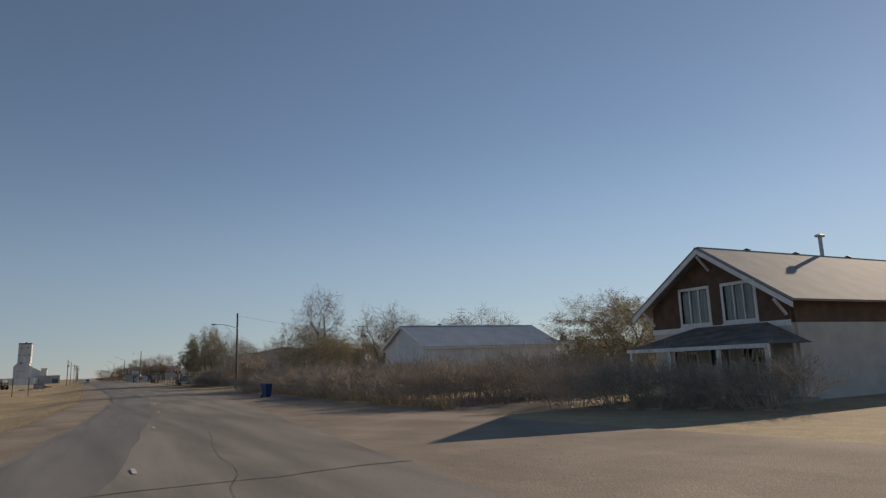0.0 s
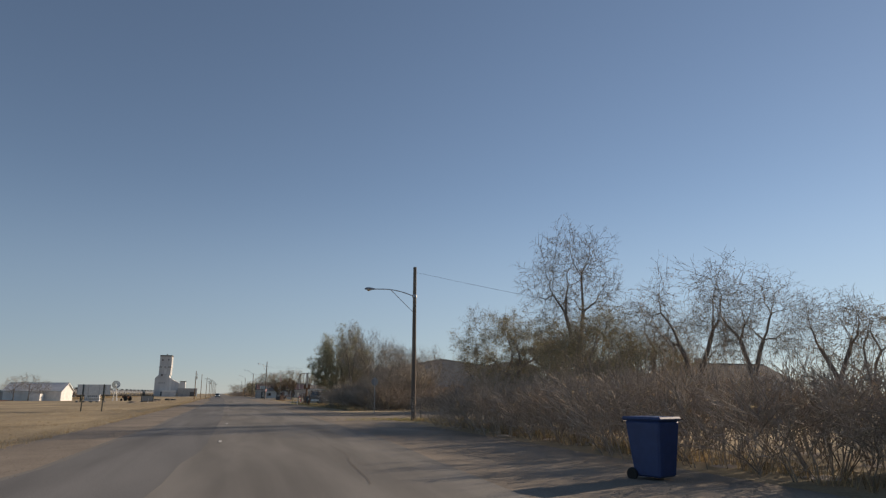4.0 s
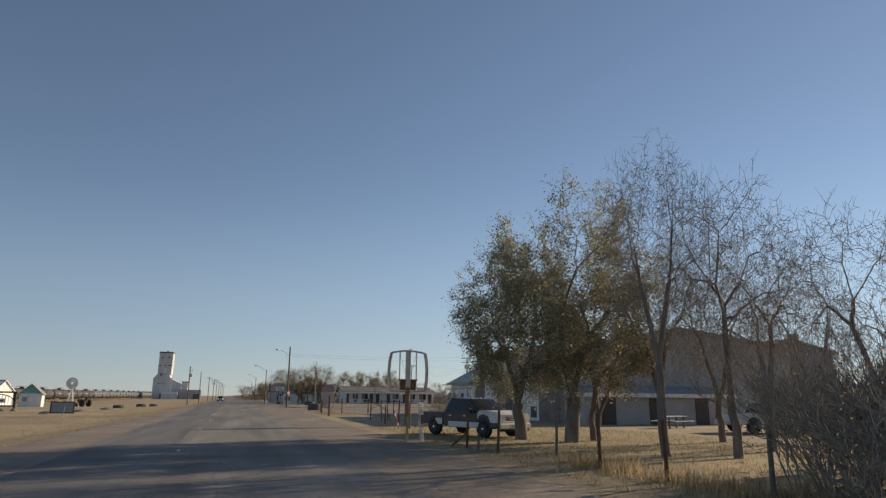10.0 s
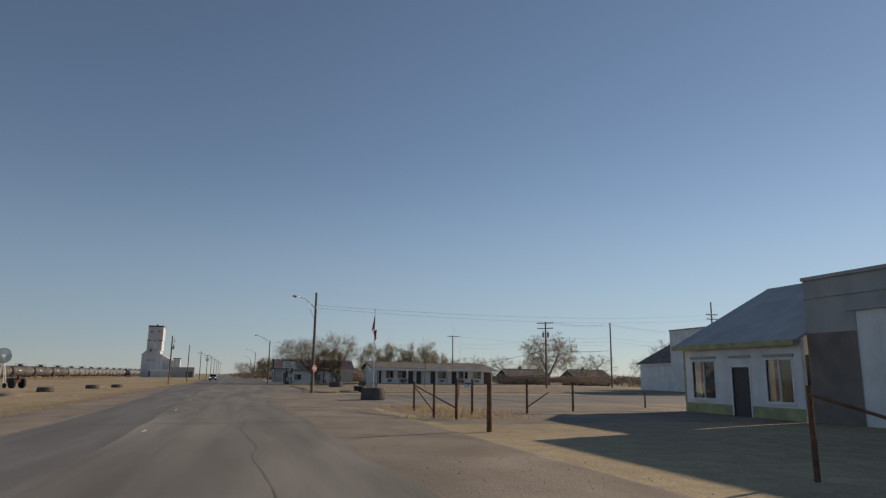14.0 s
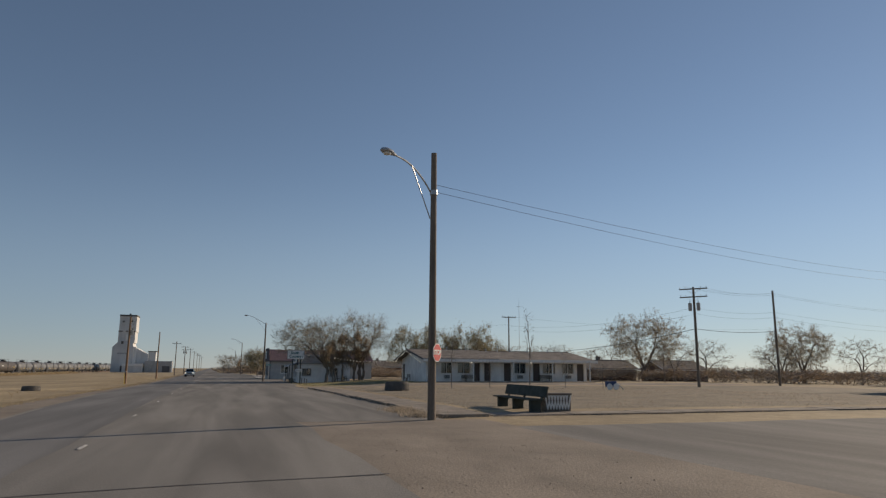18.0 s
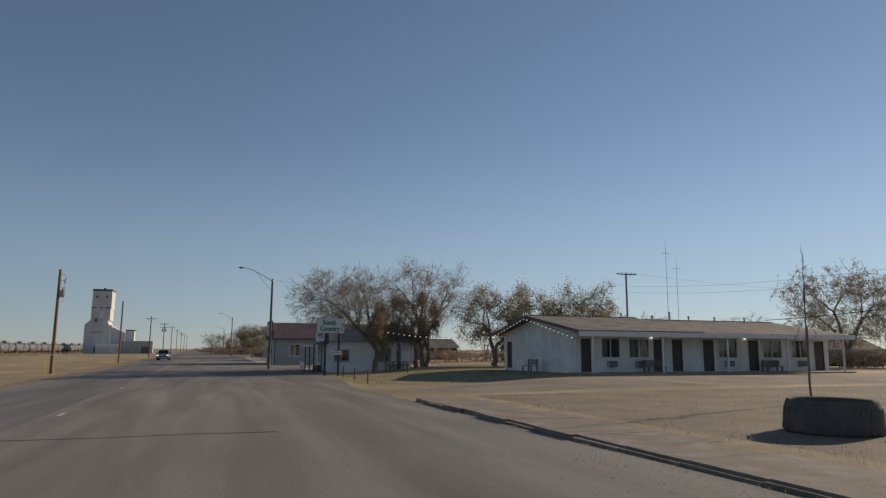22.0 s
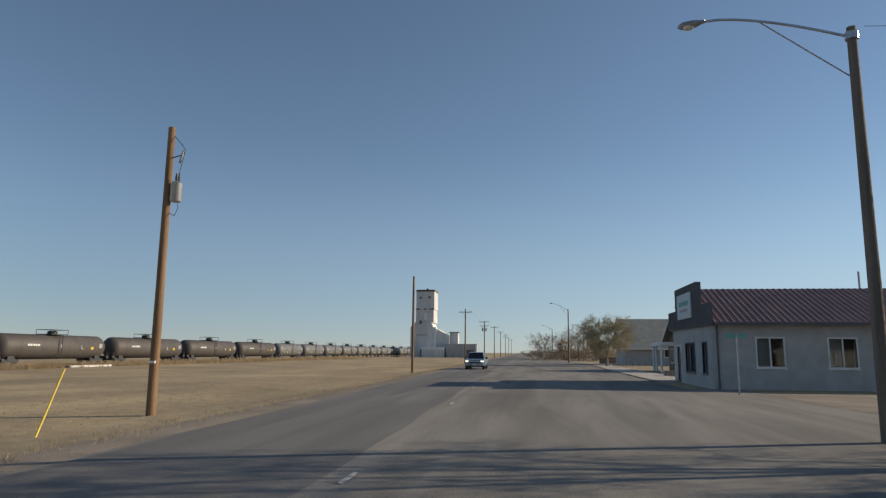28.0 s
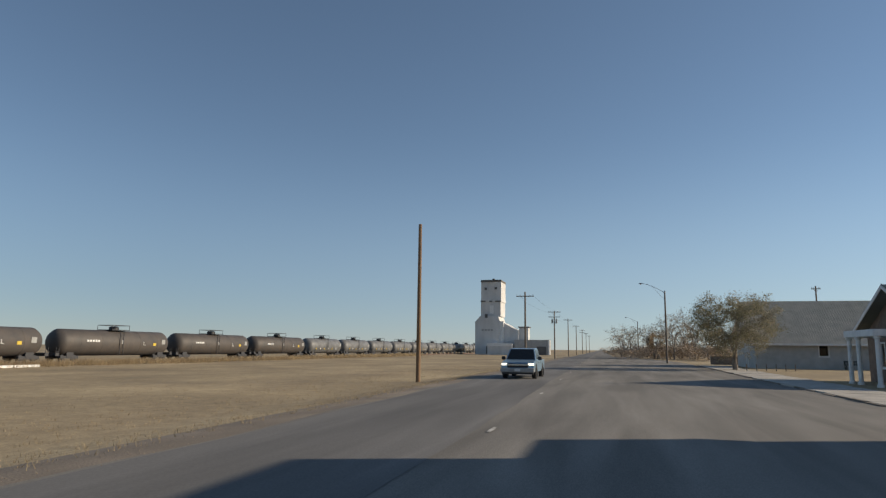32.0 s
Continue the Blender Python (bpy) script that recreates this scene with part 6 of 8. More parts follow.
        for k in range(6):
            part("reflective_stripe", Mesh().box(r * 0.93, r * 0.96, -0.36 * L + 0.125 * L * k, -0.36 * L + 0.125 * L * k + 0.3, c - 0.75, c - 0.42), SIGN_WHITE if k % 2 else YELLOW, shell)
    part("data_panel", Mesh().box(r - 0.06, r + 0.02, 0.39 * L, 0.39 * L + 0.7, c - 0.1, c + 0.5), SIGN_GREY, shell)
    return T


RAIL_X = -63.4
car_a, car_b = tank_car(TANK, 18.9), tank_car(TANK_GREY, 15.8)
rail_z = -0.62 - 0.37 + 0.25
car_a.matrix_basis = pose(RAIL_X, 264.0, rail_z)
for k in range(1, 6):
    copy_thing(car_a, pose(RAIL_X, 264.0 + 20.95 * k, rail_z))
car_b.matrix_basis = pose(RAIL_X, 388.4, rail_z)
for k in range(1, 21):
    copy_thing(car_b, pose(RAIL_X, 388.4 + 17.8 * k, rail_z))
m = Mesh()
m.prism([(RAIL_X - 3.2, -1.2), (RAIL_X + 3.2, -1.2), (RAIL_X + 1.7, rail_z - 0.14), (RAIL_X - 1.7, rail_z - 0.14)], "y", -200, 1200)
solid("track_bed", m, STONE, "low gravel bed under the railway track", "track bed", "structure")
for s in (-0.75, 0.75):
    solid("rail", Mesh().box(RAIL_X + s - 0.035, RAIL_X + s + 0.035, -200, 1200, rail_z - 0.14, rail_z + 0.01), RUST, "rusty steel rail", "rail", "structure")
m = Mesh()
for k in range(0, 620):
    m.box(RAIL_X - 1.3, RAIL_X + 1.3, 130 + k * 0.62, 130.22 + k * 0.62, rail_z - 0.24, rail_z - 0.125)
solid("railway_sleepers", m, WOOD_OLD, "grey timber sleepers under the rails", "sleepers", "stuff")


# ---- trees and shrubs ----
def grow(rng, h, spread, levels, forks, trunk_r, trunk_h, up=0.35, wild=0.35, stems=1, min_r=0.006):
    """Branches of a tree as (start, end, r0, r1, level), grown from the ground by repeated forking."""
    out = []

    def limb(p, d, length, r, lev):
        n = 3 if lev < 2 else 2
        q = p
        for k in range(n):
            d2 = (d + Vector((rng.gauss(0, wild), rng.gauss(0, wild), rng.gauss(0, wild * 0.6))) * 0.35).normalized()
            e = q + d2 * (length / n)
            r2 = max(min_r, r * (0.86 if lev < 2 else 0.75))
            out.append((q, e, r, r2, lev))
            q, d, r = e, d2, r2
            if lev < levels and (k < n - 1 or lev > 0) and k >= (0 if lev > 0 or stems > 4 else 1):
                for _ in range(forks if k == n - 1 else max(1, forks - 1)):
                    fork(q, d, length, r, lev)
        if lev < levels:
            for _ in range(forks):
                fork(q, d, length, r, lev)

    def fork(q, d, length, r, lev):
        a = rng.uniform(0, 2 * math.pi)
        t = rng.uniform(0.45, 0.95) * spread
        s = d.orthogonal().normalized()
        side = (s * math.cos(a) + d.cross(s) * math.sin(a))
        nd = (d * math.cos(t) + side * math.sin(t) + Vector((0, 0, up * 0.5))).normalized()
        limb(q, nd, length * rng.uniform(0.55, 0.8), max(min_r, r * rng.uniform(0.5, 0.68)), lev + 1)

    for s in range(stems):
        a = 2 * math.pi * s / max(1, stems) + rng.uniform(-0.4, 0.4)
        tilt = 0.08 if stems == 1 else rng.uniform(0.12, 0.5) * spread
        limb(Vector((0.12 * stems ** 0.5 * math.cos(a) * (stems > 1), 0.12 * stems ** 0.5 * math.sin(a) * (stems > 1), -0.15)),
             Vector((math.sin(tilt) * math.cos(a), math.sin(tilt) * math.sin(a), math.cos(tilt))), trunk_h, trunk_r, 0)
    top = max(b[1].z for b in out)
    k = h / top
    return [(a * k, b * k, r0, r1, l) for a, b, r0, r1, l in out]


def crown_tips(rng, n, z0, z1, radius, lumps, hug=0.55, plume=0.0, taper=0.0):
    """Twig ends in rounded lumps that fill an egg-shaped crown between z0 and z1."""
    zc, zr = (z0 + z1) / 2, (z1 - z0) / 2
    radius *= 1.08
    blobs = []
    for k in range(lumps):
        a, e = 2.4 * k + rng.uniform(-0.4, 0.4), math.asin(max(-1.0, min(1.0, -0.92 + 1.88 * (k + 0.5) / lumps)))
        q = rng.uniform(0.5, 0.78)
        blobs.append((Vector((radius * q * math.cos(e) * math.cos(a), radius * q * math.cos(e) * math.sin(a), zc + zr * q * math.sin(e))), rng.uniform(0.26, 0.42)))
    tips = []
    for _ in range(n):
        c, r = rng.choice(blobs)
        d = Vector((rng.gauss(0, 1), rng.gauss(0, 1), rng.gauss(0, 1))).normalized() * rng.random() ** hug * r
        p = c + Vector((d.x * radius, d.y * radius, d.z * zr))
        if plume:
            # draw the lump out along its limb
            w = (c - Vector((0, 0, z0))).normalized()
            k = (p - c).dot(w)
            p = c + (p - c - w * k) * (1 - 0.4 * plume) + w * k * (1 + plume)
        k = 1 - taper * (p.z - zc) / zr
        tips.append(Vector((p.x * k, p.y * k, p.z)))
    return tips


def branch_out(rng, tips, foot, trunk_h, trunk_r, lean=(0, 0), tip_r=0.007, rise=0.35, wild=0.05, power=0.68):
    """Limbs from a trunk to all twig ends, forking where the ends part; thickness follows the number of ends."""
    out = []
    n_all = len(tips)

    def thick(n):
        return tip_r + (trunk_r - tip_r) * (n / n_all) ** power

    def bend(p, q, r0, r1, lev, bits, up):
        d, last = q - p, p
        for i in range(1, bits + 1):
            f = i / bits
            e = p + d * f
            if i < bits:
                e += Vector((rng.gauss(0, wild), rng.gauss(0, wild), rng.gauss(0, wild) + up * f * (1 - f))) * d.length
            out.append((last, e, r0 + (r1 - r0) * (i - 1) / bits, r0 + (r1 - r0) * f, lev))
            last = e

    def split(group, k):
        seeds = rng.sample(group, k)
        for _ in range(3):
            sets = [[] for _ in seeds]
            for t in group:
                sets[min(range(len(seeds)), key=lambda i: (t - seeds[i]).length_squared)].append(t)
            sets = [g for g in sets if g]
            seeds = [sum(g, Vector()) / len(g) for g in sets]
        return sets, seeds

    def grow_to(p, group, lev, r):
        if len(group) == 1:
            bend(p, group[0], r, tip_r * 0.6, 4, 1, 0)
            return
        sets, seeds = split(group, min(len(group), 2 if len(group) > 6 and rng.random() < 0.6 else 3))
        for g, c in zip(sets, seeds):
            r2 = thick(len(g))
            f = rng.uniform(0.42, 0.6) if len(g) > 3 else 0.6
            q = p.lerp(c, f)
            q.z += rise * 0.12 * (c - p).length * (1 if lev < 3 else 0)
            bend(p, q, min(r, r2 * 1.25), r2, min(lev + 1, 3 if len(g) > 4 else 4), 3 if len(g) > 12 else 2, rise * 0.15)
            grow_to(q, g, lev + 1, r2)

    top = Vector((lean[0], lean[1], trunk_h))
    foot = Vector(foot)
    bend(foot, foot.lerp(top, 0.08), trunk_r * 1.7, trunk_r * 1.2, 0, 1, 0)
    bend(foot.lerp(top, 0.08), top, trunk_r * 1.2, trunk_r, 0, 4, 0)
    grow_to(top, tips, 0, trunk_r)
    return out


def tubes(segs, thin=False):
    m = Mesh()
    for a, b, r0, r1, l in segs:
        m.tube(a, b, r0, r1, 3 if thin else 8 if l == 0 else (6 if l == 1 else 4 if l == 2 else 3), caps=False)
    return m


def leaf_mesh(rng, segs, count, size, level, loose=0.12):
    """Small folded leaves scattered about the outer twigs."""
    m = Mesh()
    tips = [s for s in segs if s[4] >= level]
    for _ in range(count):
        a, b, _, _, _ = rng.choice(tips)
        p = a.lerp(b, rng.random()) + Vector((rng.gauss(0, loose), rng.gauss(0, loose), rng.gauss(0, loose)))
        d = Vector((rng.gauss(0, 1), rng.gauss(0, 1), rng.gauss(-0.4, 0.8))).normalized()
        s = d.orthogonal().normalized()
        s = (s * math.cos(k := rng.uniform(0, 6.28)) + d.cross(s) * math.sin(k))
        w = size * rng.uniform(0.6, 1.25)
        m.add([p, p + d * w * 0.5 + s * w * 0.32, p + d * w, p + d * w * 0.5 - s * w * 0.32 + d.cross(s) * w * 0.1], [(0, 1, 2, 3)])
    return m


def tree(name, seed, z0, z1, radius, label, tips=700, lumps=14, trunk_h=1.6, trunk_r=0.2, leaves=0, leaf=LEAF_OLIVE, leaf_size=0.09, leaves2=0, leaf2=None, loose=0.14, rise=0.35, wild=0.05, trunks=1, bark=BARK, twig=TWIG, group="trees", category="tree", tip_r=0.007, hug=0.55, sway=(0, 0), plume=0.0, power=0.68, taper=0.0):
    rng = random.Random(seed)
    root = thing(name, 0, 0, 0, label, category, group)
    ends = [e + Vector((sway[0], sway[1], 0)) for e in crown_tips(rng, tips, z0, z1, radius, lumps, hug, plume, taper)]
    segs = []
    for k in range(trunks):
        a = 2 * math.pi * k / trunks + 0.5
        mine = [t for t in ends if trunks == 1 or int(((math.atan2(t.y, t.x) - a) / (2 * math.pi) + 0.5 / trunks) % 1 * trunks) == k]
        if not mine:
            continue
        off = 0.0 if trunks == 1 else trunk_r * 1.1
        lean = (trunk_h * 0.3 * math.cos(a), trunk_h * 0.3 * math.sin(a)) if trunks > 1 else (rng.uniform(-0.1, 0.1) * trunk_h, rng.uniform(-0.1, 0.1) * trunk_h)
        one = branch_out(rng, mine, (off * math.cos(a), off * math.sin(a), -0.15), trunk_h, trunk_r, lean, tip_r, rise, wild, power)
        bole = [q for q in one if q[4] == 0]
        part("trunk", Mesh().taper([q[0] for q in bole] + [bole[-1][1]], [q[2] for q in bole] + [bole[-1][3]], 12), bark, root, smooth=True)
        segs += one
    part("branchwork", tubes([q for q in segs if 0 < q[4] < 3]), bark, root, smooth=True)
    part("twig_crown", tubes([q for q in segs if q[4] > 2]), twig, root)
    if leaves:
        part("crown", leaf_mesh(rng, segs, leaves, leaf_size, 4, loose), leaf, root)
    if leaves2:
        part("crown_turning", leaf_mesh(rng, segs, leaves2, leaf_size, 4, loose), leaf2, root, "leaves turned brown")
    return root


def shrub(name, seed, h, label, spread=0.8, levels=4, forks=2, trunk_r=0.02, trunk_h=0.6, leaves=0, leaf=LEAF_RUST, leaf_size=0.07, stems=20, bark=TWIG, twig=TWIG, up=0.35, widen=1.0, min_r=0.006, shoots=14):
    rng = random.Random(seed)
    root = thing(name, 0, 0, 0, label, "shrub", "shrubs")
    segs = grow(rng, h, spread, levels, forks, trunk_r, trunk_h, up, 0.35, stems, min_r)
    segs = [(Vector((a.x * widen, a.y * widen, a.z)), Vector((b.x * widen, b.y * widen, b.z)), r, q, l) for a, b, r, q, l in segs]
    for _ in range(shoots):
        # long thin shoots that stand out of the mass
        a, d = rng.uniform(0, 6.28), rng.uniform(0.1, 0.55)
        p, way, r = Vector((0.3 * math.cos(a), 0.3 * math.sin(a), 0)), Vector((math.sin(d) * math.cos(a), math.sin(d) * math.sin(a), math.cos(d))), 0.017
        for i in range(6):
            e = p + way * h * rng.uniform(0.17, 0.22)
            segs.append((p, e, r, r * 0.8, 2))
            if i > 1:
                w2 = (way + Vector((rng.gauss(0, 0.5), rng.gauss(0, 0.5), 0.2))).normalized()
                segs.append((p, p + w2 * h * 0.16, r * 0.5, 0.004, 3))
            p, r = e, r * 0.8
            way = (way + Vector((rng.gauss(0, 0.12), rng.gauss(0, 0.12), 0.12))).normalized()
    stool = tubes([q for q in segs if q[4] < 3], True).spin([(0.62, -0.15), (0.6, -0.04), (0.3, 0.03), (0.05, 0.05)], 9)
    part("branchwork", stool, bark, root, smooth=True)
    part("twig_crown", tubes([q for q in segs if q[4] > 2 and rng.random() < 0.6], True), twig, root)
    if leaves:
        part("crown", leaf_mesh(rng, segs, leaves, leaf_size, max(2, levels - 1)), leaf, root)
    return root


def stand(ob, x, y, turn=0.0, s=1.0, sz=None, first=False):
    m = Matrix.LocRotScale((x, y, ground_z(x, y)), Euler((0, 0, radians(turn))), (s, s, sz or s))
    if first:
        ob.matrix_basis = m
        return ob
    return copy_thing(ob, m)


BARE = tree("bare_tree", 11, 3.4, 12.2, 3.4, "tall bare tree with fine grey branches", 7500, 34, 3.2, 0.2, leaves=500, leaf=LEAF_TAN, leaf_size=0.07, rise=0.6, hug=0.68, tip_r=0.006, wild=0.022, plume=0.3, power=0.82)
BARE2 = tree("bare_tree", 23, 1.4, 9.4, 4.2, "bare grey tree with spreading fine branches", 4600, 32, 1.8, 0.19, leaves=1300, leaf=LEAF_TAN, leaf_size=0.08, rise=0.9, tip_r=0.006, hug=0.7, wild=0.025, plume=0.3, power=0.8)
ELM = tree("elm_tree", 7, 0.2, 9.5, 5.0, "round-crowned tree with sparse olive and brown leaves", 3000, 34, 1.1, 0.28, leaves=36000, leaf=LEAF_OLIVE, leaf_size=0.08, leaves2=12000, leaf2=LEAF_TAN, loose=0.16, rise=0.7, hug=0.6, wild=0.03, power=0.78, tip_r=0.009)
POPLAR = tree("poplar_tree", 31, 0.5, 8.8, 4.2, "leafy tree with grey-green leaves beside the fence", 2800, 24, 1.5, 0.24, leaves=40000, leaf=LEAF_GREEN, leaf_size=0.085, leaves2=9000, leaf2=LEAF_TAN, loose=0.12, rise=0.9, hug=0.68, wild=0.025, plume=0.6, power=0.84, taper=0.15)
ELM_DENSE = tree("elm_tree", 17, 0.9, 9.3, 5.0, "dense round tree with olive and yellowing leaves", 1500, 34, 1.3, 0.24, leaves=26000, leaf=LEAF_OLIVE, leaf_size=0.13, leaves2=7000, leaf2=LEAF_TAN, loose=0.22, rise=0.6, wild=0.03, power=0.78, tip_r=0.009)
BARE_FAR = tree("bare_tree", 29, 1.6, 10.8, 4.5, "bare grey tree far off", 680, 24, 1.8, 0.17, leaves=1500, leaf=LEAF_TAN, leaf_size=0.13, rise=0.9, tip_r=0.012, hug=0.75, wild=0.03, power=0.74)
ELM_FAR = tree("elm_tree", 9, 0.4, 10.3, 5.0, "round-crowned tree with olive and brown leaves", 480, 26, 1.1, 0.26, leaves=8000, leaf=LEAF_OLIVE, leaf_size=0.17, leaves2=3500, leaf2=LEAF_TAN, loose=0.3, rise=0.5, tip_r=0.009)
BROAD = tree("broad_bare_tree", 37, 1.0, 11.3, 6.6, "broad dense-twigged bare tree on the lawn", 3200, 44, 1.8, 0.3, leaves=22000, leaf=LEAF_TAN, leaf_size=0.13, rise=1.0, tip_r=0.012, hug=0.7, wild=0.025, plume=0.4, power=0.74)
RUSTY = tree("rust_tree", 45, 1.0, 7.0, 2.6, "small tree with thin rust-brown leaves", 600, 18, 0.9, 0.12, leaves=7000, leaf=LEAF_RUST, leaf_size=0.11, leaves2=4000, leaf2=LEAF_TAN, loose=0.18, trunks=2, rise=0.6)
WILLOW = tree("willow_tree", 52, 2.2, 10.3, 4.6, "spreading leaning tree with fine twigs and few leaves", 2600, 28, 1.3, 0.16, leaves=5000, leaf=LEAF_OLIVE, leaf_size=0.08, leaves2=9000, leaf2=LEAF_TAN, trunks=3, loose=0.15, rise=0.9, hug=0.65, wild=0.025, plume=0.3, power=0.76)
WILLOW_LEAN = tree("willow_tree", 55, 3.0, 9.7, 4.6, "leaning tree with fine twigs swept over the shop roof", 3800, 26, 1.8, 0.2, leaves=8000, leaf=LEAF_OLIVE, leaf_size=0.065, leaves2=15000, leaf2=LEAF_TAN, loose=0.15, rise=0.5, hug=0.65, wild=0.025, plume=0.3, power=0.76, sway=(-3.4, 0.3), tip_r=0.009)
SHRUB = shrub("shrub", 61, 2.6, "dense leafless grey-brown shrub", 0.9, 3, 2, 0.02, 0.6, leaves=700, leaf=LEAF_TAN, leaf_size=0.05, stems=14, bark=TWIG_RED, twig=TWIG_RED, widen=1.2, min_r=0.007)
SHRUB2 = shrub("shrub", 67, 3.4, "tall dense leafless grey-brown shrub", 0.6, 3, 2, 0.024, 0.9, leaves=700, leaf=LEAF_TAN, up=0.55, stems=14, shoots=26)
SHRUB_FAR = shrub("shrub", 64, 2.6, "dense brown shrub far off", 0.9, 3, 2, 0.025, 0.6, leaves=900, leaf_size=0.11, stems=6, bark=TWIG_RED, twig=TWIG_RED, widen=1.2, min_r=0.012, shoots=6)
SAPLING = tree("sapling", 71, 1.1, 4.2, 0.5, "thin bare sapling on the dry lawn", 130, 9, 1.2, 0.028, rise=0.8, group="saplings", tip_r=0.004, wild=0.015)

stand(BARE, 19.0, 26.2, 0, 1.0, first=True)
for x, y, t, s, sz in [(27.5, 21.5, 70, 1.0, 0.72), (29, 33, 140, 1.0, 0.72), (36, 24, 210, 1.1, 0.7), (13.8, 74.9, 40, 0.6, 0.89)]:
    stand(BARE, x, y, t, s, sz)
stand(BARE2, 25.6, 24, 20, 1.05, first=True)
for x, y, t, s, sz in [(31, 10, 100, 0.9, 0.85), (38, 40, 60, 1.0, 0.9), (21, 66, 95, 0.8, 0.62), (26, 62, 200, 0.9, 0.7)]:
    stand(BARE2, x, y, t, s, sz)
for k, (x, y, t, s, sz) in enumerate([(46, 30, 200, 1.0, 0.9), (-57.2, 214, 50, 0.75, 0.9), (-61.5, 215.5, 250, 0.8, 0.85), (-54.5, 216.5, 150, 0.6, 0.7), (-75, 262, 30, 0.9, 0.7), (-80, 270, 130, 0.9, 0.6), (-70, 275, 230, 0.8, 0.6), (40, 244, 80, 1.1, 0.85), (46, 252, 280, 1.0, 0.8), (52, 250, 160, 1.0, 0.75), (59, 252, 10, 0.9, 0.7), (75, 228, 10, 1.0, 0.8), (82, 220, 70, 1.0, 0.75), (98, 235, 220, 1.1, 0.85), (78, 240, 320, 1.0, 0.8), (106, 226, 20, 1.1, 0.9), (116, 224, 200, 1.1, 0.9), (66, 262, 33, 1.0, 0.85), (26, 283, 33, 0.9, 0.7), (36, 296, 133, 1.0, 0.7), (47, 286, 233, 1.0, 0.75), (58, 300, 333, 1.0, 0.7), (70, 292, 20, 1.0, 0.8), (84, 285, 120, 1.0, 0.8), (70, 250, 133, 1.0, 0.8), (12.5, 415, 77, 1.2, 0.95), (14, 440, 177, 1.2, 1.0), (10, 470, 277, 1.2, 1.0), (16, 398, 17, 1.1, 0.9), (13, 505, 60, 1.2, 1.0), (22, 386, 110, 1.0, 0.9), (1.2, 402, 40, 0.95, 0.8), (5.5, 395, 140, 0.9, 0.85), (9, 391, 240, 1.0, 1.05), (-0.5, 430, 20, 1.0, 0.85), (1, 460, 120, 1.0, 0.85), (13.5, 398, 10, 1.1, 1.15)]):
    stand(BARE_FAR, x, y, t, s, sz, first=k == 0)
stand(BROAD, 62.6, 227, 40, 1.0, first=True)
stand(BROAD, 94, 227, 160, 0.92, 0.95)
stand(ELM, 22.9, 44.5, 0, 1.08, 1.0, first=True)
stand(ELM_DENSE, 8.4, 319.5, 200, 0.84, 0.8, first=True)
for x, y, t, s, sz in [(27.4, -15.0, 60, 1.0, 0.72), (28, 48, 120, 0.85, 0.82), (16.8, 20.8, 200, 0.58, 0.66), (20.4, 27.2, 280, 0.62, 0.68), (27, 30, 20, 0.6, 0.62)]:
    stand(ELM, x, y, t, s, sz)
for k, (x, y, t, s, sz) in enumerate([(34, -10, 130, 1.0, 0.74), (34, 48, 20, 0.9, 0.9), (38.5, 1.5, 250, 0.62, 0.62), (43.5, -2, 40, 0.6, 0.58), (27.3, 236.5, 30, 0.95, 1.24), (32.3, 238, 150, 0.9, 1.2), (37.4, 236.5, 250, 0.9, 1.28), (41.5, 240, 70, 0.75, 1.0), (95, 205, 0, 0.85, 0.7), (84, 200, 90, 0.8, 0.6)]):
    stand(ELM_FAR, x, y, t, s, sz, first=k == 0)
stand(POPLAR, 14.0, 81.6, 75, 1.1, 1.2, first=True)
stand(POPLAR, 12.7, 83.7, 200, 0.88, 0.84)
for x, y, t, s, sz in [(14.2, 57.5, 77, 0.6, 0.66), (18.2, 65.0, 10, 0.6, 0.68), (16.0, 74.3, 130, 0.62, 1.0), (17.5, 61.0, 230, 0.55, 0.66), (19.2, 76.4, 330, 0.62, 0.9), (19.0, 71.8, 250, 0.62, 0.82), (20.8, 81.0, 190, 0.62, 0.86), (17.4, 80.2, 90, 0.6, 0.9), (25.5, 80.5, 20, 0.6, 0.86)]:
    stand(BARE2, x, y, t, s, sz)
stand(RUSTY, 15.6, 82.5, 0, 1.0, 1.15, first=True)
for x, y, t, s, sz in [(16.4, 232.6, 60, 1.0, 0.9), (14.8, 230.2, 120, 0.8, 0.75), (18.2, 233.4, 240, 1.0, 0.95), (15, 430, 10, 1.0, 0.8), (6, 390, 100, 0.9, 0.7)]:
    stand(RUSTY, x, y, t, s, sz)
stand(WILLOW_LEAN, 13.9, 231.3, 0, 1.0, 0.96, first=True)
stand(WILLOW, 19.6, 235.6, 70, 1.15, 1.05, first=True)
stand(WILLOW, 14.8, 241.5, 310, 0.9, 0.95)
# hedges
rt = random.Random(8)
hedge = [(SHRUB, 9.7 + rt.uniform(-0.5, 1.2), -20.0 + 2.1 * k, rt.uniform(0, 360), rt.uniform(0.85, 1.15), rt.uniform(0.75, 1.0)) for k in range(22)]
hedge += [(SHRUB, 13.4 + rt.uniform(-0.8, 1.2), -16 + 2.6 * k, rt.uniform(0, 360), rt.uniform(1.0, 1.3), rt.uniform(1.0, 1.25)) for k in range(17)]
hedge += [(SHRUB, 17 + 2.4 * k, -17.5 + rt.uniform(-1, 1), rt.uniform(0, 360), rt.uniform(1.0, 1.3), rt.uniform(1.0, 1.2)) for k in range(4)]
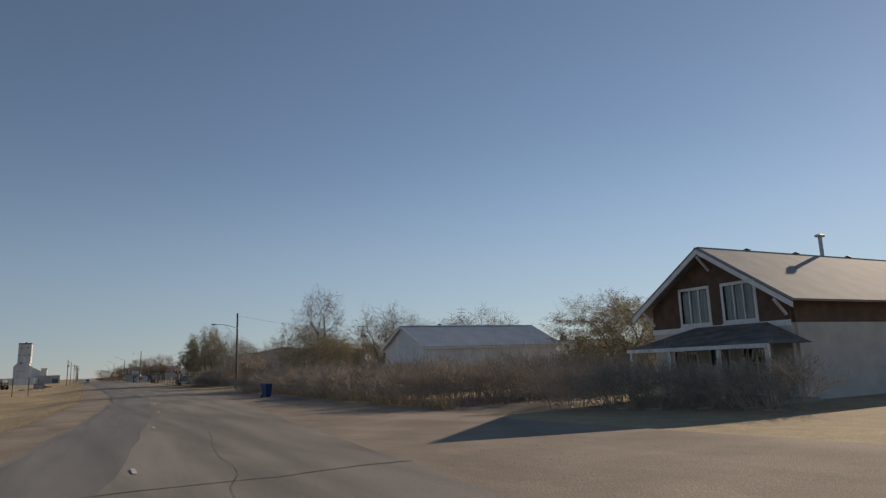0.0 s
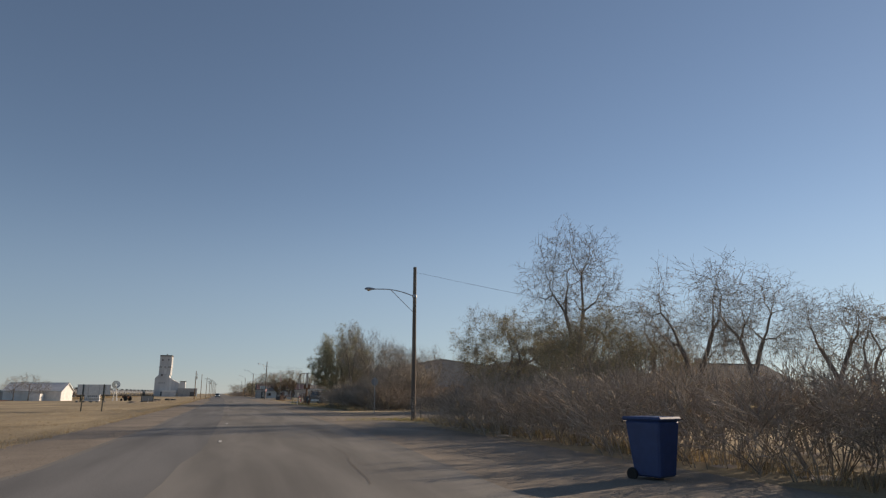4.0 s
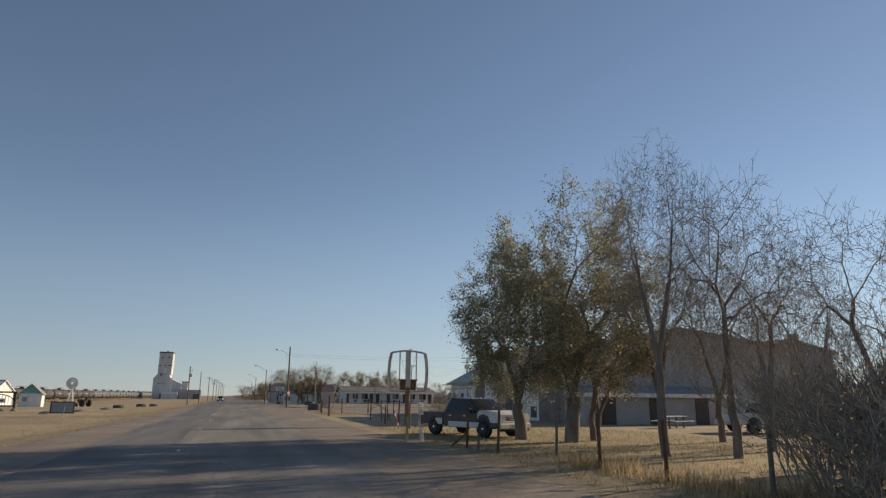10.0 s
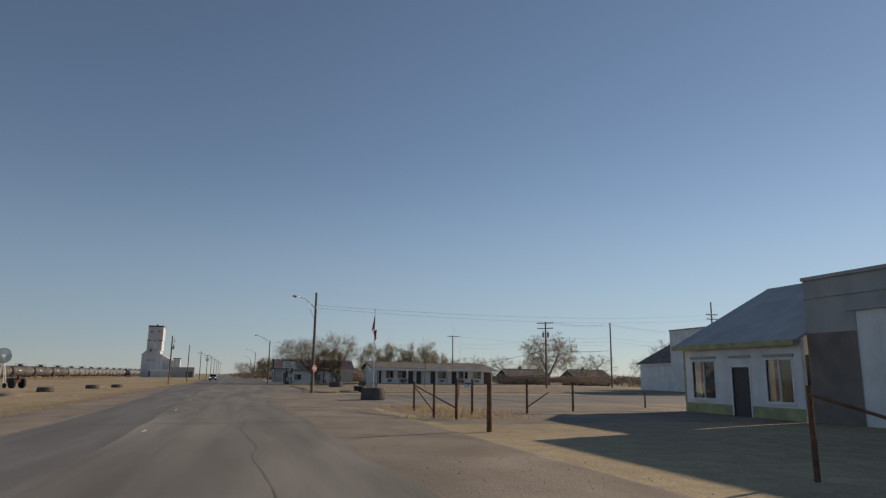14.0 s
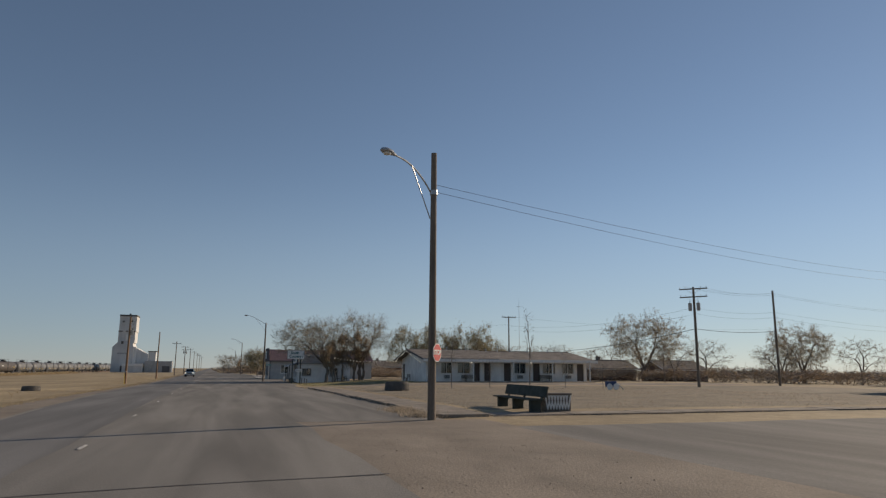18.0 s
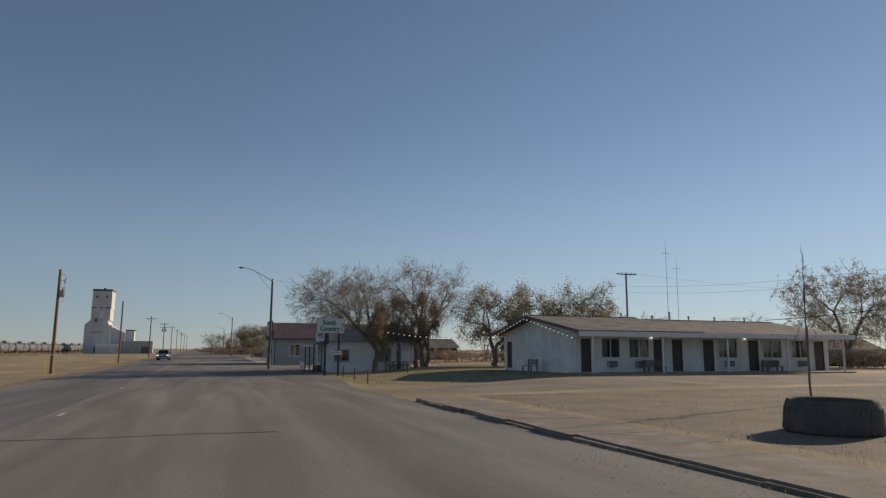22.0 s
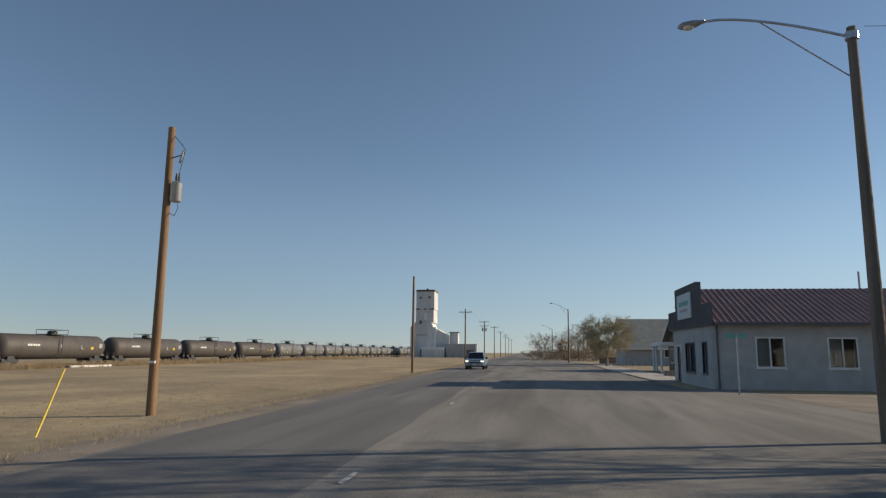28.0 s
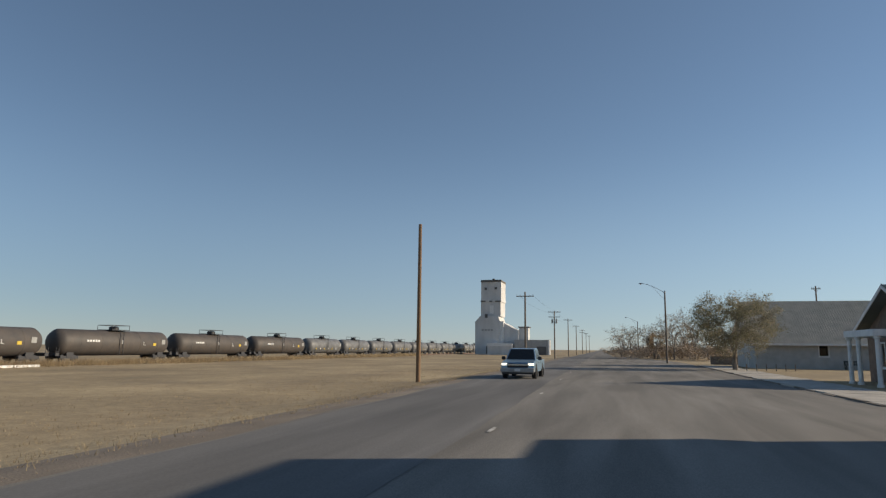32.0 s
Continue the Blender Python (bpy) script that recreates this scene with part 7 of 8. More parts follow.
hedge += [(SHRUB, 11.5 + rt.uniform(-1.3, 2.0), 51.0 + 1.6 * k, rt.uniform(0, 360), rt.uniform(1.0, 1.3), rt.uniform(0.85, 1.05)) for k in range(10)]
hedge += [(SHRUB2, 12.8 + rt.uniform(-1.2, 2.6), 51 + 1.6 * k, rt.uniform(0, 360), rt.uniform(0.9, 1.2), rt.uniform(0.88, 1.05) - 0.035 * max(0, k - 6)) for k in range(12)]
hedge += [(SHRUB2, 15.8 + rt.uniform(-1, 2.6), 51 + 1.8 * k, rt.uniform(0, 360), rt.uniform(1.0, 1.3), rt.uniform(1.1, 1.3) - 0.05 * max(0, k - 5)) for k in range(10)]
hedge += [(SHRUB, 14.5 + rt.uniform(-1.6, 1.8), -35.0 + 1.35 * k, rt.uniform(0, 360), rt.uniform(0.8, 1.0), rt.uniform(0.75, 0.95)) for k in range(7)]
hedge += [(SHRUB_FAR, 66 + 5 * k, 205 + rt.uniform(-4, 9), rt.uniform(0, 360), rt.uniform(1.3, 1.8), rt.uniform(0.9, 1.2)) for k in range(9)]
hedge += [(SHRUB_FAR, 12 + rt.uniform(-2, 3), 380 + 9 * k, rt.uniform(0, 360), rt.uniform(1.4, 1.9), rt.uniform(1.1, 1.6)) for k in range(11)]
hedge += [(SHRUB_FAR, 3 + rt.uniform(-3, 7), 386 + 5 * k, rt.uniform(0, 360), rt.uniform(1.0, 1.4), rt.uniform(0.9, 1.3)) for k in range(12)]
hedge += [(SHRUB, 12.5 + 2.2 * k, -20.5 + rt.uniform(-1, 1), rt.uniform(0, 360), rt.uniform(0.9, 1.2), rt.uniform(0.8, 1.1)) for k in range(4)]
hedge += [(SHRUB, 10.6 + 1.9 * k, -21.0 - 1.7 * k + rt.uniform(-0.5, 0.5), rt.uniform(0, 360), rt.uniform(0.9, 1.1), rt.uniform(0.75, 0.95)) for k in range(5)]
hedge += [(SHRUB_FAR, 50 + 4.2 * k, 223 + rt.uniform(-3, 3), rt.uniform(0, 360), rt.uniform(1.2, 1.7), rt.uniform(0.8, 1.15)) for k in range(13)]
hedge += [(SHRUB_FAR, 24 + 5.5 * k, 276 + rt.uniform(-4, 8), rt.uniform(0, 360), rt.uniform(1.4, 1.9), rt.uniform(0.8, 1.2)) for k in range(12)]
hedge += [(SHRUB_FAR, 23 + 3.1 * k, 70 + rt.uniform(-2, 2), rt.uniform(0, 360), rt.uniform(1.2, 1.6), rt.uniform(1.0, 1.35)) for k in range(10)]
hedge += [(SHRUB, 14.5 + 1.5 * k, 57.5 + rt.uniform(-1, 1), rt.uniform(0, 360), rt.uniform(1.0, 1.3), rt.uniform(0.9, 1.1)) for k in range(4)]
hedge += [(SHRUB, 15.2 + 1.25 * k, 51.6 + 0.3 * k + rt.uniform(-0.6, 0.6), rt.uniform(0, 360), rt.uniform(0.95, 1.15), rt.uniform(0.8, 0.98)) for k in range(6)]
done = set()
for ob, x, y, t, s, sz in hedge:
    if (21.3 < y < 30 and x < 17) or (y < 55 and x > 13.6 and ob == SHRUB2):
        continue
    stand(ob, x, y, t, s, sz, first=ob not in done)
    done.add(ob)
for k, (x, y, s) in enumerate([(19.2, 192.2, 1.3), (22.7, 192.2, 0.6), (26.2, 191.6, 1.4), (29.3, 190.9, 0.5), (33.2, 191.0, 0.5), (50.5, 205.5, 1.15)]):
    stand(SAPLING, x, y, 57 * k, 0.5 + 0.5 * s, s, first=k == 0)


# grass tufts and weeds on the verges
def tufts(name, count, place, h0, h1, material, label, seed):
    rng, m = random.Random(seed), Mesh()
    n = 0
    while n < count:
        x, y = place(rng)
        z = ground_z(x, y)
        for _ in range(rng.randint(3, 5)):
            a, h = rng.uniform(0, 6.28), rng.uniform(h0, h1)
            w = 0.006 + 0.01 * h
            px, py = x + rng.gauss(0, 0.05), y + rng.gauss(0, 0.05)
            lx, ly = rng.gauss(0, 0.35) * h, rng.gauss(0, 0.35) * h
            c, s = math.cos(a) * w, math.sin(a) * w
            m.add([(px - c, py - s, z), (px + c, py + s, z), (px + lx, py + ly, z + h)], [(0, 1, 2)])
        n += 1
    return solid(name, m, material, label, "grass", "stuff")


def left_place(r):
    y = r.uniform(-50, 340)
    return xc(y) - 5.6 - abs(r.gauss(0, 1)) * 7, y


def lawn_place(r):
    return r.uniform(9.8, 40), r.uniform(161.5, 199)


tufts("field_grass", 24000, left_place, 0.03, 0.1, WEED_TAN, "short dry tan grass of the roadside field", 3)
tufts("track_grass", 12000, lambda r: (RAIL_X + 1.9 + abs(r.gauss(0, 2.0)), r.uniform(250, 450)), 0.4, 0.95, WEED_TAN, "tall pale dry grass along the railway track", 4)
tufts("verge_weeds", 2600, lambda r: (xc(y := r.uniform(-50, 340)) - 5.3 - abs(r.gauss(0, 0.45)), y), 0.05, 0.17, WEED_TAN, "ragged dry weeds along the road edge", 5)
tufts("lawn_grass", 9000, lawn_place, 0.03, 0.1, WEED_GREY, "short dry lawn grass", 6)
tufts("yard_grass", 7000, lambda r: (r.uniform(8.2, 22), r.uniform(62, 98)), 0.04, 0.15, BLADE_GREEN, "dry yard grass by the fence", 7)
tufts("hedge_weeds", 2600, lambda r: (r.choice((9.3, 9.8)) + abs(r.gauss(0, 0.7)), r.choice((r.uniform(-20, 27), r.uniform(49, 74)))), 0.1, 0.45, BLADE, "dry weeds along the foot of the shrubs", 8)
tufts("kerb_weeds", 800, lambda r: (7.45 + r.gauss(0, 0.12) if (q := r.random()) < 0.75 else 7.4 + r.random() * 14, r.uniform(159, 203) if q < 0.75 else 159.1 + r.gauss(0, 0.1)), 0.03, 0.1, WEED_GREY, "dry weeds growing along the kerb", 9)
tufts("gate_weeds", 1500, lambda r: (r.gauss(10.2, 1.1), r.choice((124.4, 128.2, 131.4)) + r.gauss(0, 0.9)), 0.06, 0.26, WEED_TAN, "dry weeds round the gate posts", 10)
tufts("shop_grass", 6000, lambda r: (r.uniform(8.6, 23), r.uniform(209.5, 230)), 0.03, 0.1, BLADE_GREEN, "thin grass beside the shop sign", 11)
tufts("lamp_weeds", 900, lambda r: (r.gauss(9.2, 1.6), r.gauss(28.3, 0.9)), 0.04, 0.16, BLADE_GREEN, "dry weeds round the lamp pole", 12)
tufts("corner_weeds", 1100, lambda r: (r.gauss(7.15, 0.3), r.choice((r.gauss(162.6, 0.7), r.gauss(160.0, 0.5)))), 0.06, 0.26, WEED_GREY, "grey tumbleweed clump at the kerb corner", 13)


tufts("hedge_straw", 260, lambda r: (r.gauss(9.2, 0.25), r.choice((r.gauss(-17.5, 1.1), r.gauss(-9.5, 1.4), r.gauss(-23, 0.4)))), 0.3, 0.75, WEED_TAN, "tall pale straw in front of the hedge", 14)


# loose gravel along the road edges
def gravel(name, count, place, label, seed):
    rng, m = random.Random(seed), Mesh()
    for _ in range(count):
        x, y = place(rng)
        z, r, a = ground_z(x, y) + 0.03, rng.uniform(0.006, 0.02), rng.uniform(0, 6.28)
        c, q = math.cos(a) * r, math.sin(a) * r
        m.add([(x + c, y + q, z), (x - q, y + c, z), (x - c, y - q, z), (x + q * 0.8, y - c, z), (x + c * 0.2, y + q * 0.2, z + r * 0.9)], [(0, 1, 4), (1, 2, 4), (2, 3, 4), (3, 0, 4)])
    return solid(name, m, DIRT_PALE, label, "gravel", "stuff")


gravel("shoulder_gravel", 7000, lambda r: (xc(y := r.uniform(-50, 330)) - road_left(y) - 0.4 + r.gauss(0, 0.5), y), "loose small stones along the road shoulder", 21)
gravel("lane_gravel", 3000, lambda r: (xc(y := r.uniform(-40, 158)) + r.uniform(4.6, 9.0) + r.gauss(0, 0.3), y), "loose small stones on the dirt lane", 22)
gravel("kerb_gravel", 5000, lambda r: (7.35 - abs(r.gauss(0, 0.9)), r.uniform(159, 262)), "grit and small stones gathered along the kerb", 23)


# ---- small things, road by road ----
def post_thing(name, x, y, h, r, material, label, lean=(0, 0), group="fence posts"):
    ob = solid(name, Mesh().tube((0, 0, -0.2), (lean[0], lean[1], h), r, r * 0.85, 8), material, label, "post", group=group, smooth=True)
    ob.location = (x, y, ground_z(x, y))
    return ob


FP = [(10.2, 66.5, 1.3), (10.05, 69.4, 1.3), (10.0, 72.2, 1.35), (10.4, 75.6, 1.4), (8.9, 76.7, 1.35), (8.7, 79.2, 1.5), (9.95, 93.1, 1.45), (10.1, 96.6, 1.35), (10.0, 100.2, 1.2), (10.6, 104.4, 1.5), (11.8, 104.2, 1.5), (10.3, 107.2, 1.55), (11.2, 105.2, 1.4)]
for k, (x, y, h) in enumerate(FP):
    post_thing("fence_post", x, y, h, 0.05, RUST if k % 3 else WOOD_OLD, "rusty brown fence post at the roadside", (rt.uniform(-0.08, 0.08), rt.uniform(-0.06, 0.06)))
for k, (x, y, h, r) in enumerate([(8.35, 117.3, 1.75, 0.085), (9.0, 122.6, 1.55, 0.06), (8.4, 123.6, 1.35, 0.055), (10.6, 125.4, 1.5, 0.06), (8.8, 128.4, 1.35, 0.055), (13.4, 126.0, 1.5, 0.06), (16.4, 127.4, 1.4, 0.06), (22.4, 130.5, 0.85, 0.05)]):
    post_thing("gate_post", x, y, h, r, RUST, "rusty steel gate post in dirt", group="gate posts")
for a, b in (((9.0, 122.6, 0.1), (9.9, 125.0, 1.35)), ((8.45, 123.6, 0.2), (8.8, 128.2, 1.1)), ((8.8, 128.4, 1.2), (9.0, 122.7, 0.45)), ((13.4, 126.0, 0.3), (14.7, 126.5, 0.95)), ((10.6, 104.4, 1.42), (11.8, 104.2, 1.42)), ((10.3, 107.2, 1.4), (11.15, 105.4, 0.8)), ((11.15, 105.4, 0.8), (11.35, 104.8, 0.05)), ((8.7, 79.15, 0.55), (8.35, 79.9, 0.02))):
    solid("gate_brace", Mesh().tube(a, b, 0.03, 0.03, 6), RUST, "rusty brace pipe of a gate or fence", "brace", group="gate braces")
post_thing("fence_stub", 8.8, 78.3, 0.55, 0.05, WOOD_OLD, "short leaning wooden stub in the grass", (0.06, 0.1))
for x, y, h in ((16.1, 41.0, 1.3), (19.9, 42.4, 1.2), (24.5, 43.0, 1.2), (31, 44, 1.2), (10.9, 31.0, 0.95)):
    post_thing("yard_post", x, y, h, 0.05, WOOD_OLD, "weathered post at the edge of the yard", group="yard posts")
N = thing("notice_sign", 8.15, 83.7, ground_z(8.15, 83.7), "small white notice on a thin steel post", "sign", turn=28)
part("post", Mesh().box(-0.025, 0.025, -0.012, 0.012, -0.2, 1.5), GALV, N)
nt = part("plate", Mesh().box(-0.15, 0.15, -0.024, -0.012, 1.02, 1.52), SIGN_WHITE, N, "white plate with grey writing", bevel=0.004)
for k in range(4):
    part("lettering_bar", Mesh().box(-0.11, 0.1 - 0.02 * k, -0.03, -0.024, 1.12 + 0.09 * k, 1.15 + 0.09 * k), SIGN_GREY, nt)
M = thing("marker_post", 9.62, 94.2, ground_z(9.62, 94.2), "leaning red and white striped marker post", "post", "marker posts")
foot, head = Vector((0, 0, -0.1)), Vector((-0.32, 0.1, 1.0))
for k in range(6):
    part("stripe", Mesh().tube(foot.lerp(head, k / 6), foot.lerp(head, (k + 1) / 6), 0.048, 0.048, 8), WHITE_TRIM if k in (1, 4) else RED, M, smooth=True)
post_thing("gas_marker", 7.5, 83.3, 0.95, 0.06, MOSS_TRIM, "pale yellow-green marker post by the driveway", group="marker posts")
v = solid("vent_pipe", Mesh().spin([(0.06, -0.1), (0.06, 0.3), (0.085, 0.3), (0.085, 0.4), (0.05, 0.42)], 12), WHITE_TRIM, "short white vent pipe in the grass", "pipe", smooth=True)
v.location = (8.05, 83.0, ground_z(8, 83))
post_thing("yellow_marker", -13.05, 242.4, 1.65, 0.03, YELLOW, "leaning yellow plastic marker post in dry grass", (-0.3, 1.3), "marker posts")
for k, (x, y) in enumerate([(9.15, 212.4), (9.5, 217.8), (9.7, 222.8), (15.2, 225.5)]):
    post_thing("wooden_stub_post", x, y, 0.75, 0.055, WOOD_OLD, "short weathered wooden post at the lawn edge", group="stub posts")

# stop sign seen from behind at the side street
S = thing("stop_sign", 10.9, 45.3, ground_z(10.9, 45.3), "stop sign with its grey back turned on a steel post", "road sign", turn=15)
part("post", Mesh().box(-0.03, 0.03, -0.02, 0.02, -0.2, 2.75), GALV, S)
b = part("plate", Mesh().prism([(0.33 * math.cos(math.radians(22.5 + 45 * k)), 2.4 + 0.33 * math.sin(math.radians(22.5 + 45 * k))) for k in range(8)], "y", 0.02, 0.03), SIGN_GREY, S, "grey back of an octagonal plate")
part("plate_face", Mesh().prism([(0.33 * math.cos(math.radians(22.5 + 45 * k)), 2.4 + 0.33 * math.sin(math.radians(22.5 + 45 * k))) for k in range(8)], "y", 0.031, 0.036), RED, b)
# small street sign beyond
S = thing("street_sign", 7.6, 257.5, ground_z(7.6, 257.5), "small signpost at the side street corner", "road sign")
part("post", Mesh().tube((0, 0, -0.2), (0, 0, 2.6), 0.03, 0.03, 8), GALV, S)
part("plate", Mesh().box(-0.45, 0.45, -0.012, 0.012, 2.45, 2.62), TEAL, S, "green street name plate")

# wheeled bin
B = thing("wheelie_bin", 7.0, 1.5, ground_z(7, 1.5), "dark blue plastic wheelie bin at the road edge", "bin", turn=20)
m = Mesh().add([(-0.24, -0.28, 0.08), (0.24, -0.28, 0.08), (0.24, 0.24, 0.08), (-0.24, 0.24, 0.08), (-0.3, -0.36, 1.0), (0.3, -0.36, 1.0), (0.3, 0.34, 1.0), (-0.3, 0.34, 1.0)], [(3, 2, 1, 0), (4, 5, 6, 7), (0, 1, 5, 4), (1, 2, 6, 5), (2, 3, 7, 6), (3, 0, 4, 7)])
part("body", m, BLUE_PLASTIC, B, bevel=0.03)
part("lid", Mesh().box(-0.32, 0.32, -0.4, 0.4, 1.0, 1.07), BLUE_PLASTIC, B, bevel=0.03)
part("handle", Mesh().tube((-0.25, 0.42, 0.98), (0.25, 0.42, 0.98), 0.018, 0.018, 8), BLACK, B)
for x in (-0.27, 0.27):
    part("wheel", Mesh().spin([(0.1, x - 0.025), (0.11, x), (0.1, x + 0.025)], 14, "x", (0, 0.25, 0.11)), RUBBER, B, smooth=True)


# ---- flagpole in a tractor tyre ----
def tyre_planter(name, x, y, ro, h, label, category="planter", soil=True, dirt=None):
    T = thing(name, x, y, ground_z(x, y), label, category, "tyre planters")
    part("tyre", Mesh().spin([(ro * 0.94, 0), (ro, h * 0.08), (ro, h * 0.35), (ro * 0.96, h * 0.7), (ro * 0.93, h * 0.9), (ro * 0.89, h), (ro * 0.8, h * 0.98), (ro * 0.76, h * 0.6)], 36), RUBBER_DUSTY, T, smooth=True)
    for k in range(26):
        a = 2 * math.pi * k / 26
        p = lambda da, r, z: (math.cos(a + da) * ro * r, math.sin(a + da) * ro * r, h * z)
        part("tread_lug", Mesh().slab(p(0, 1.02, 0.1), p(0.1, 1.02, 0.1), p(0.2, 0.965, 0.78), p(0.1, 0.965, 0.78), 0.03), RUBBER_DUSTY, T)
    if soil:
        part("soil", Mesh().spin([(ro * 0.78, h * 0.5), (ro * 0.78, h * 0.8), (ro * 0.3, h * 0.88), (0.02, h * 0.9)], 20), DIRT, T, smooth=True)
    return T


tyre_planter("flagpole_planter", 9.45, 142.15, 0.8, 0.8, "large dusty black tractor tyre planter in the dirt lot")
F = thing("flagpole", 9.45, 142.15, ground_z(9.45, 142.15) + 0.75, "thin pale flagpole with a limp red and white flag", "flagpole")
part("pole", Mesh().tube((0, 0, -0.3), (-0.02, 0.0, 5.2), 0.035, 0.022, 10), GALV, F, smooth=True)
part("finial", Mesh().spin([(0.01, 5.18), (0.045, 5.23), (0.01, 5.28)], 10), GALV, F)


def cloth(z0, z1, w0, w1, off):
    m, n = Mesh(), 10
    vs = []
    for j in range(n + 1):
        z = z0 + (z1 - z0) * j / n
        w = w0 + (w1 - w0) * j / n
        for i in range(7):
            t = i / 6
            vs.append((off - w * t * 0.8, 0.07 * math.sin(t * 9 + j * 0.5) * (0.3 + t), z - 0.12 * t))
    m.add(vs, [(j * 7 + i, j * 7 + i + 1, (j + 1) * 7 + i + 1, (j + 1) * 7 + i) for j in range(n) for i in range(6)])
    return m


fl = part("flag", cloth(3.9, 4.25, 0.28, 0.2, -0.02), FLAG_WHITE, F, "red and white flag hanging limp")
part("red_band", cloth(4.25, 4.85, 0.2, 0.04, -0.02), RED, fl)
part("red_band", cloth(3.25, 3.9, 0.14, 0.28, 0.12), RED, fl)
part("red_emblem", Mesh().box(-0.16, -0.06, -0.1, -0.095, 3.98, 4.12), RED, fl)

# tyre planters and mounds in the field
tyre_planter("tyre_planter", 12.75, 185.9, 0.9, 0.66, "dark tractor tyre planter on the dry lawn")
tyre_planter("tyre_planter", -18, 197, 0.85, 0.5, "dark tyre planter in the dry field")
tyre_planter("tyre_planter", -18, 215, 0.85, 0.5, "dark tyre planter in the dry field")
tyre_planter("tyre_planter", -19, 179, 0.85, 0.5, "dark tyre planter in the dry field")

# bench and lattice box
B = thing("bench", 11.8, 162.2, ground_z(11.8, 162.2), "long dark weathered plank bench on the lawn edge", "bench", turn=-91)
part("seat_plank", Mesh().box(-2.0, 2.0, -0.28, 0.2, 0.4, 0.46), WOOD_DARK, B, bevel=0.01)
part("back_plank", Mesh().slab((-2.0, 0.26, 0.52), (2.0, 0.26, 0.52), (2.0, 0.36, 0.92), (-2.0, 0.36, 0.92), 0.05), WOOD_DARK, B, bevel=0.01)
for x in (-1.6, 0, 1.6):
    part("bench_leg", Mesh().box(x - 0.06, x + 0.06, -0.22, 0.22, -0.05, 0.4), WOOD_DARK, B, bevel=0.01)
    part("back_brace", Mesh().slab((x - 0.05, 0.2, 0.3), (x + 0.05, 0.2, 0.3), (x + 0.05, 0.4, 0.9), (x - 0.05, 0.4, 0.9), 0.05), WOOD_DARK, B)
B = thing("lattice_bin", 12.82, 160.95, ground_z(12.8, 161), "low white lattice litter box beside the bench", "litter box", turn=-4)
part("box", Mesh().box(-0.5, 0.5, -0.3, 0.3, -0.03, 0.6), WOOD_OLD, B, bevel=0.01)
for k in range(8):
    for s in (-1, 1):
        x = -0.47 + 0.12 * k
        part("lattice_strip", Mesh().slab((x, -0.31, 0.05), (x + 0.05, -0.31, 0.05), (x + 0.05 + 0.16 * s * 0.6, -0.31, 0.58), (x + 0.16 * s * 0.6, -0.31, 0.58), 0.012), WHITE_TRIM, B)
part("rim", Mesh().box(-0.54, 0.54, -0.34, 0.34, 0.6, 0.66), WOOD_OLD, B, bevel=0.01)


def bench(x, y, turn, label, material=WOOD_OLD):
    B = thing("bench", x, y, ground_z(x, y), label, "bench", "motel benches", turn=turn)
    for k in range(3):
        part("seat_slat", Mesh().box(-0.75, 0.75, -0.22 + 0.15 * k, -0.1 + 0.15 * k, 0.42, 0.46), material, B)
        part("back_slat", Mesh().box(-0.75, 0.75, 0.26, 0.3, 0.52 + 0.13 * k, 0.61 + 0.13 * k), material, B)
    for x in (-0.65, 0.65):
        part("leg", Mesh().box(x - 0.04, x + 0.04, -0.22, -0.14, 0, 0.42), material, B)
        part("leg", Mesh().box(x - 0.04, x + 0.04, 0.24, 0.31, 0, 0.9), material, B)
    return B


bench(22.0, 218.2, -90, "wooden bench against the motel gable")
bench(28.6, 212.9, 0, "wooden bench on the motel porch")
bench(38.5, 212.9, 0, "wooden bench on the motel porch")
T = thing("picnic_table", 16.0, 231.3, ground_z(16, 231.3), "weathered wooden picnic table under the trees", "table", turn=10)
for k in range(5):
    part("top_plank", Mesh().box(-0.9, 0.9, -0.37 + 0.15 * k, -0.24 + 0.15 * k, 0.72, 0.76), WOOD_OLD, T)
for s in (-1, 1):
    part("seat_plank", Mesh().box(-0.9, 0.9, s * 0.7 - 0.12, s * 0.7 + 0.12, 0.42, 0.46), WOOD_OLD, T)
for x in (-0.65, 0.65):
    part("trestle", Mesh().box(x - 0.04, x + 0.04, -0.75, 0.75, 0.36, 0.42).slab((x - 0.04, -0.55, 0), (x + 0.04, -0.55, 0), (x + 0.04, -0.25, 0.72), (x - 0.04, -0.25, 0.72), 0.08).slab((x - 0.04, 0.55, 0), (x + 0.04, 0.55, 0), (x + 0.04, 0.25, 0.72), (x - 0.04, 0.25, 0.72), -0.08), WOOD_OLD, T)

for x, y in ((30.0, 239.6), (32.0, 238.2)):
    D = thing("steel_drum", x, y, ground_z(x, y), "dark steel drum used as a litter barrel", "drum", "litter drums")
    part("shell", Mesh().spin([(0.29, 0), (0.29, 0.28), (0.305, 0.3), (0.29, 0.32), (0.29, 0.6), (0.305, 0.62), (0.29, 0.64), (0.29, 0.88)], 18), STEEL_DARK, D, smooth=True)
    part("rim", Mesh().spin([(0.29, 0.88), (0.31, 0.89), (0.31, 0.91), (0.27, 0.91)], 18), RUST, D)
bench(20.3, 328.0, 0, "dark wooden bench against the hall wall", WOOD_DARK)

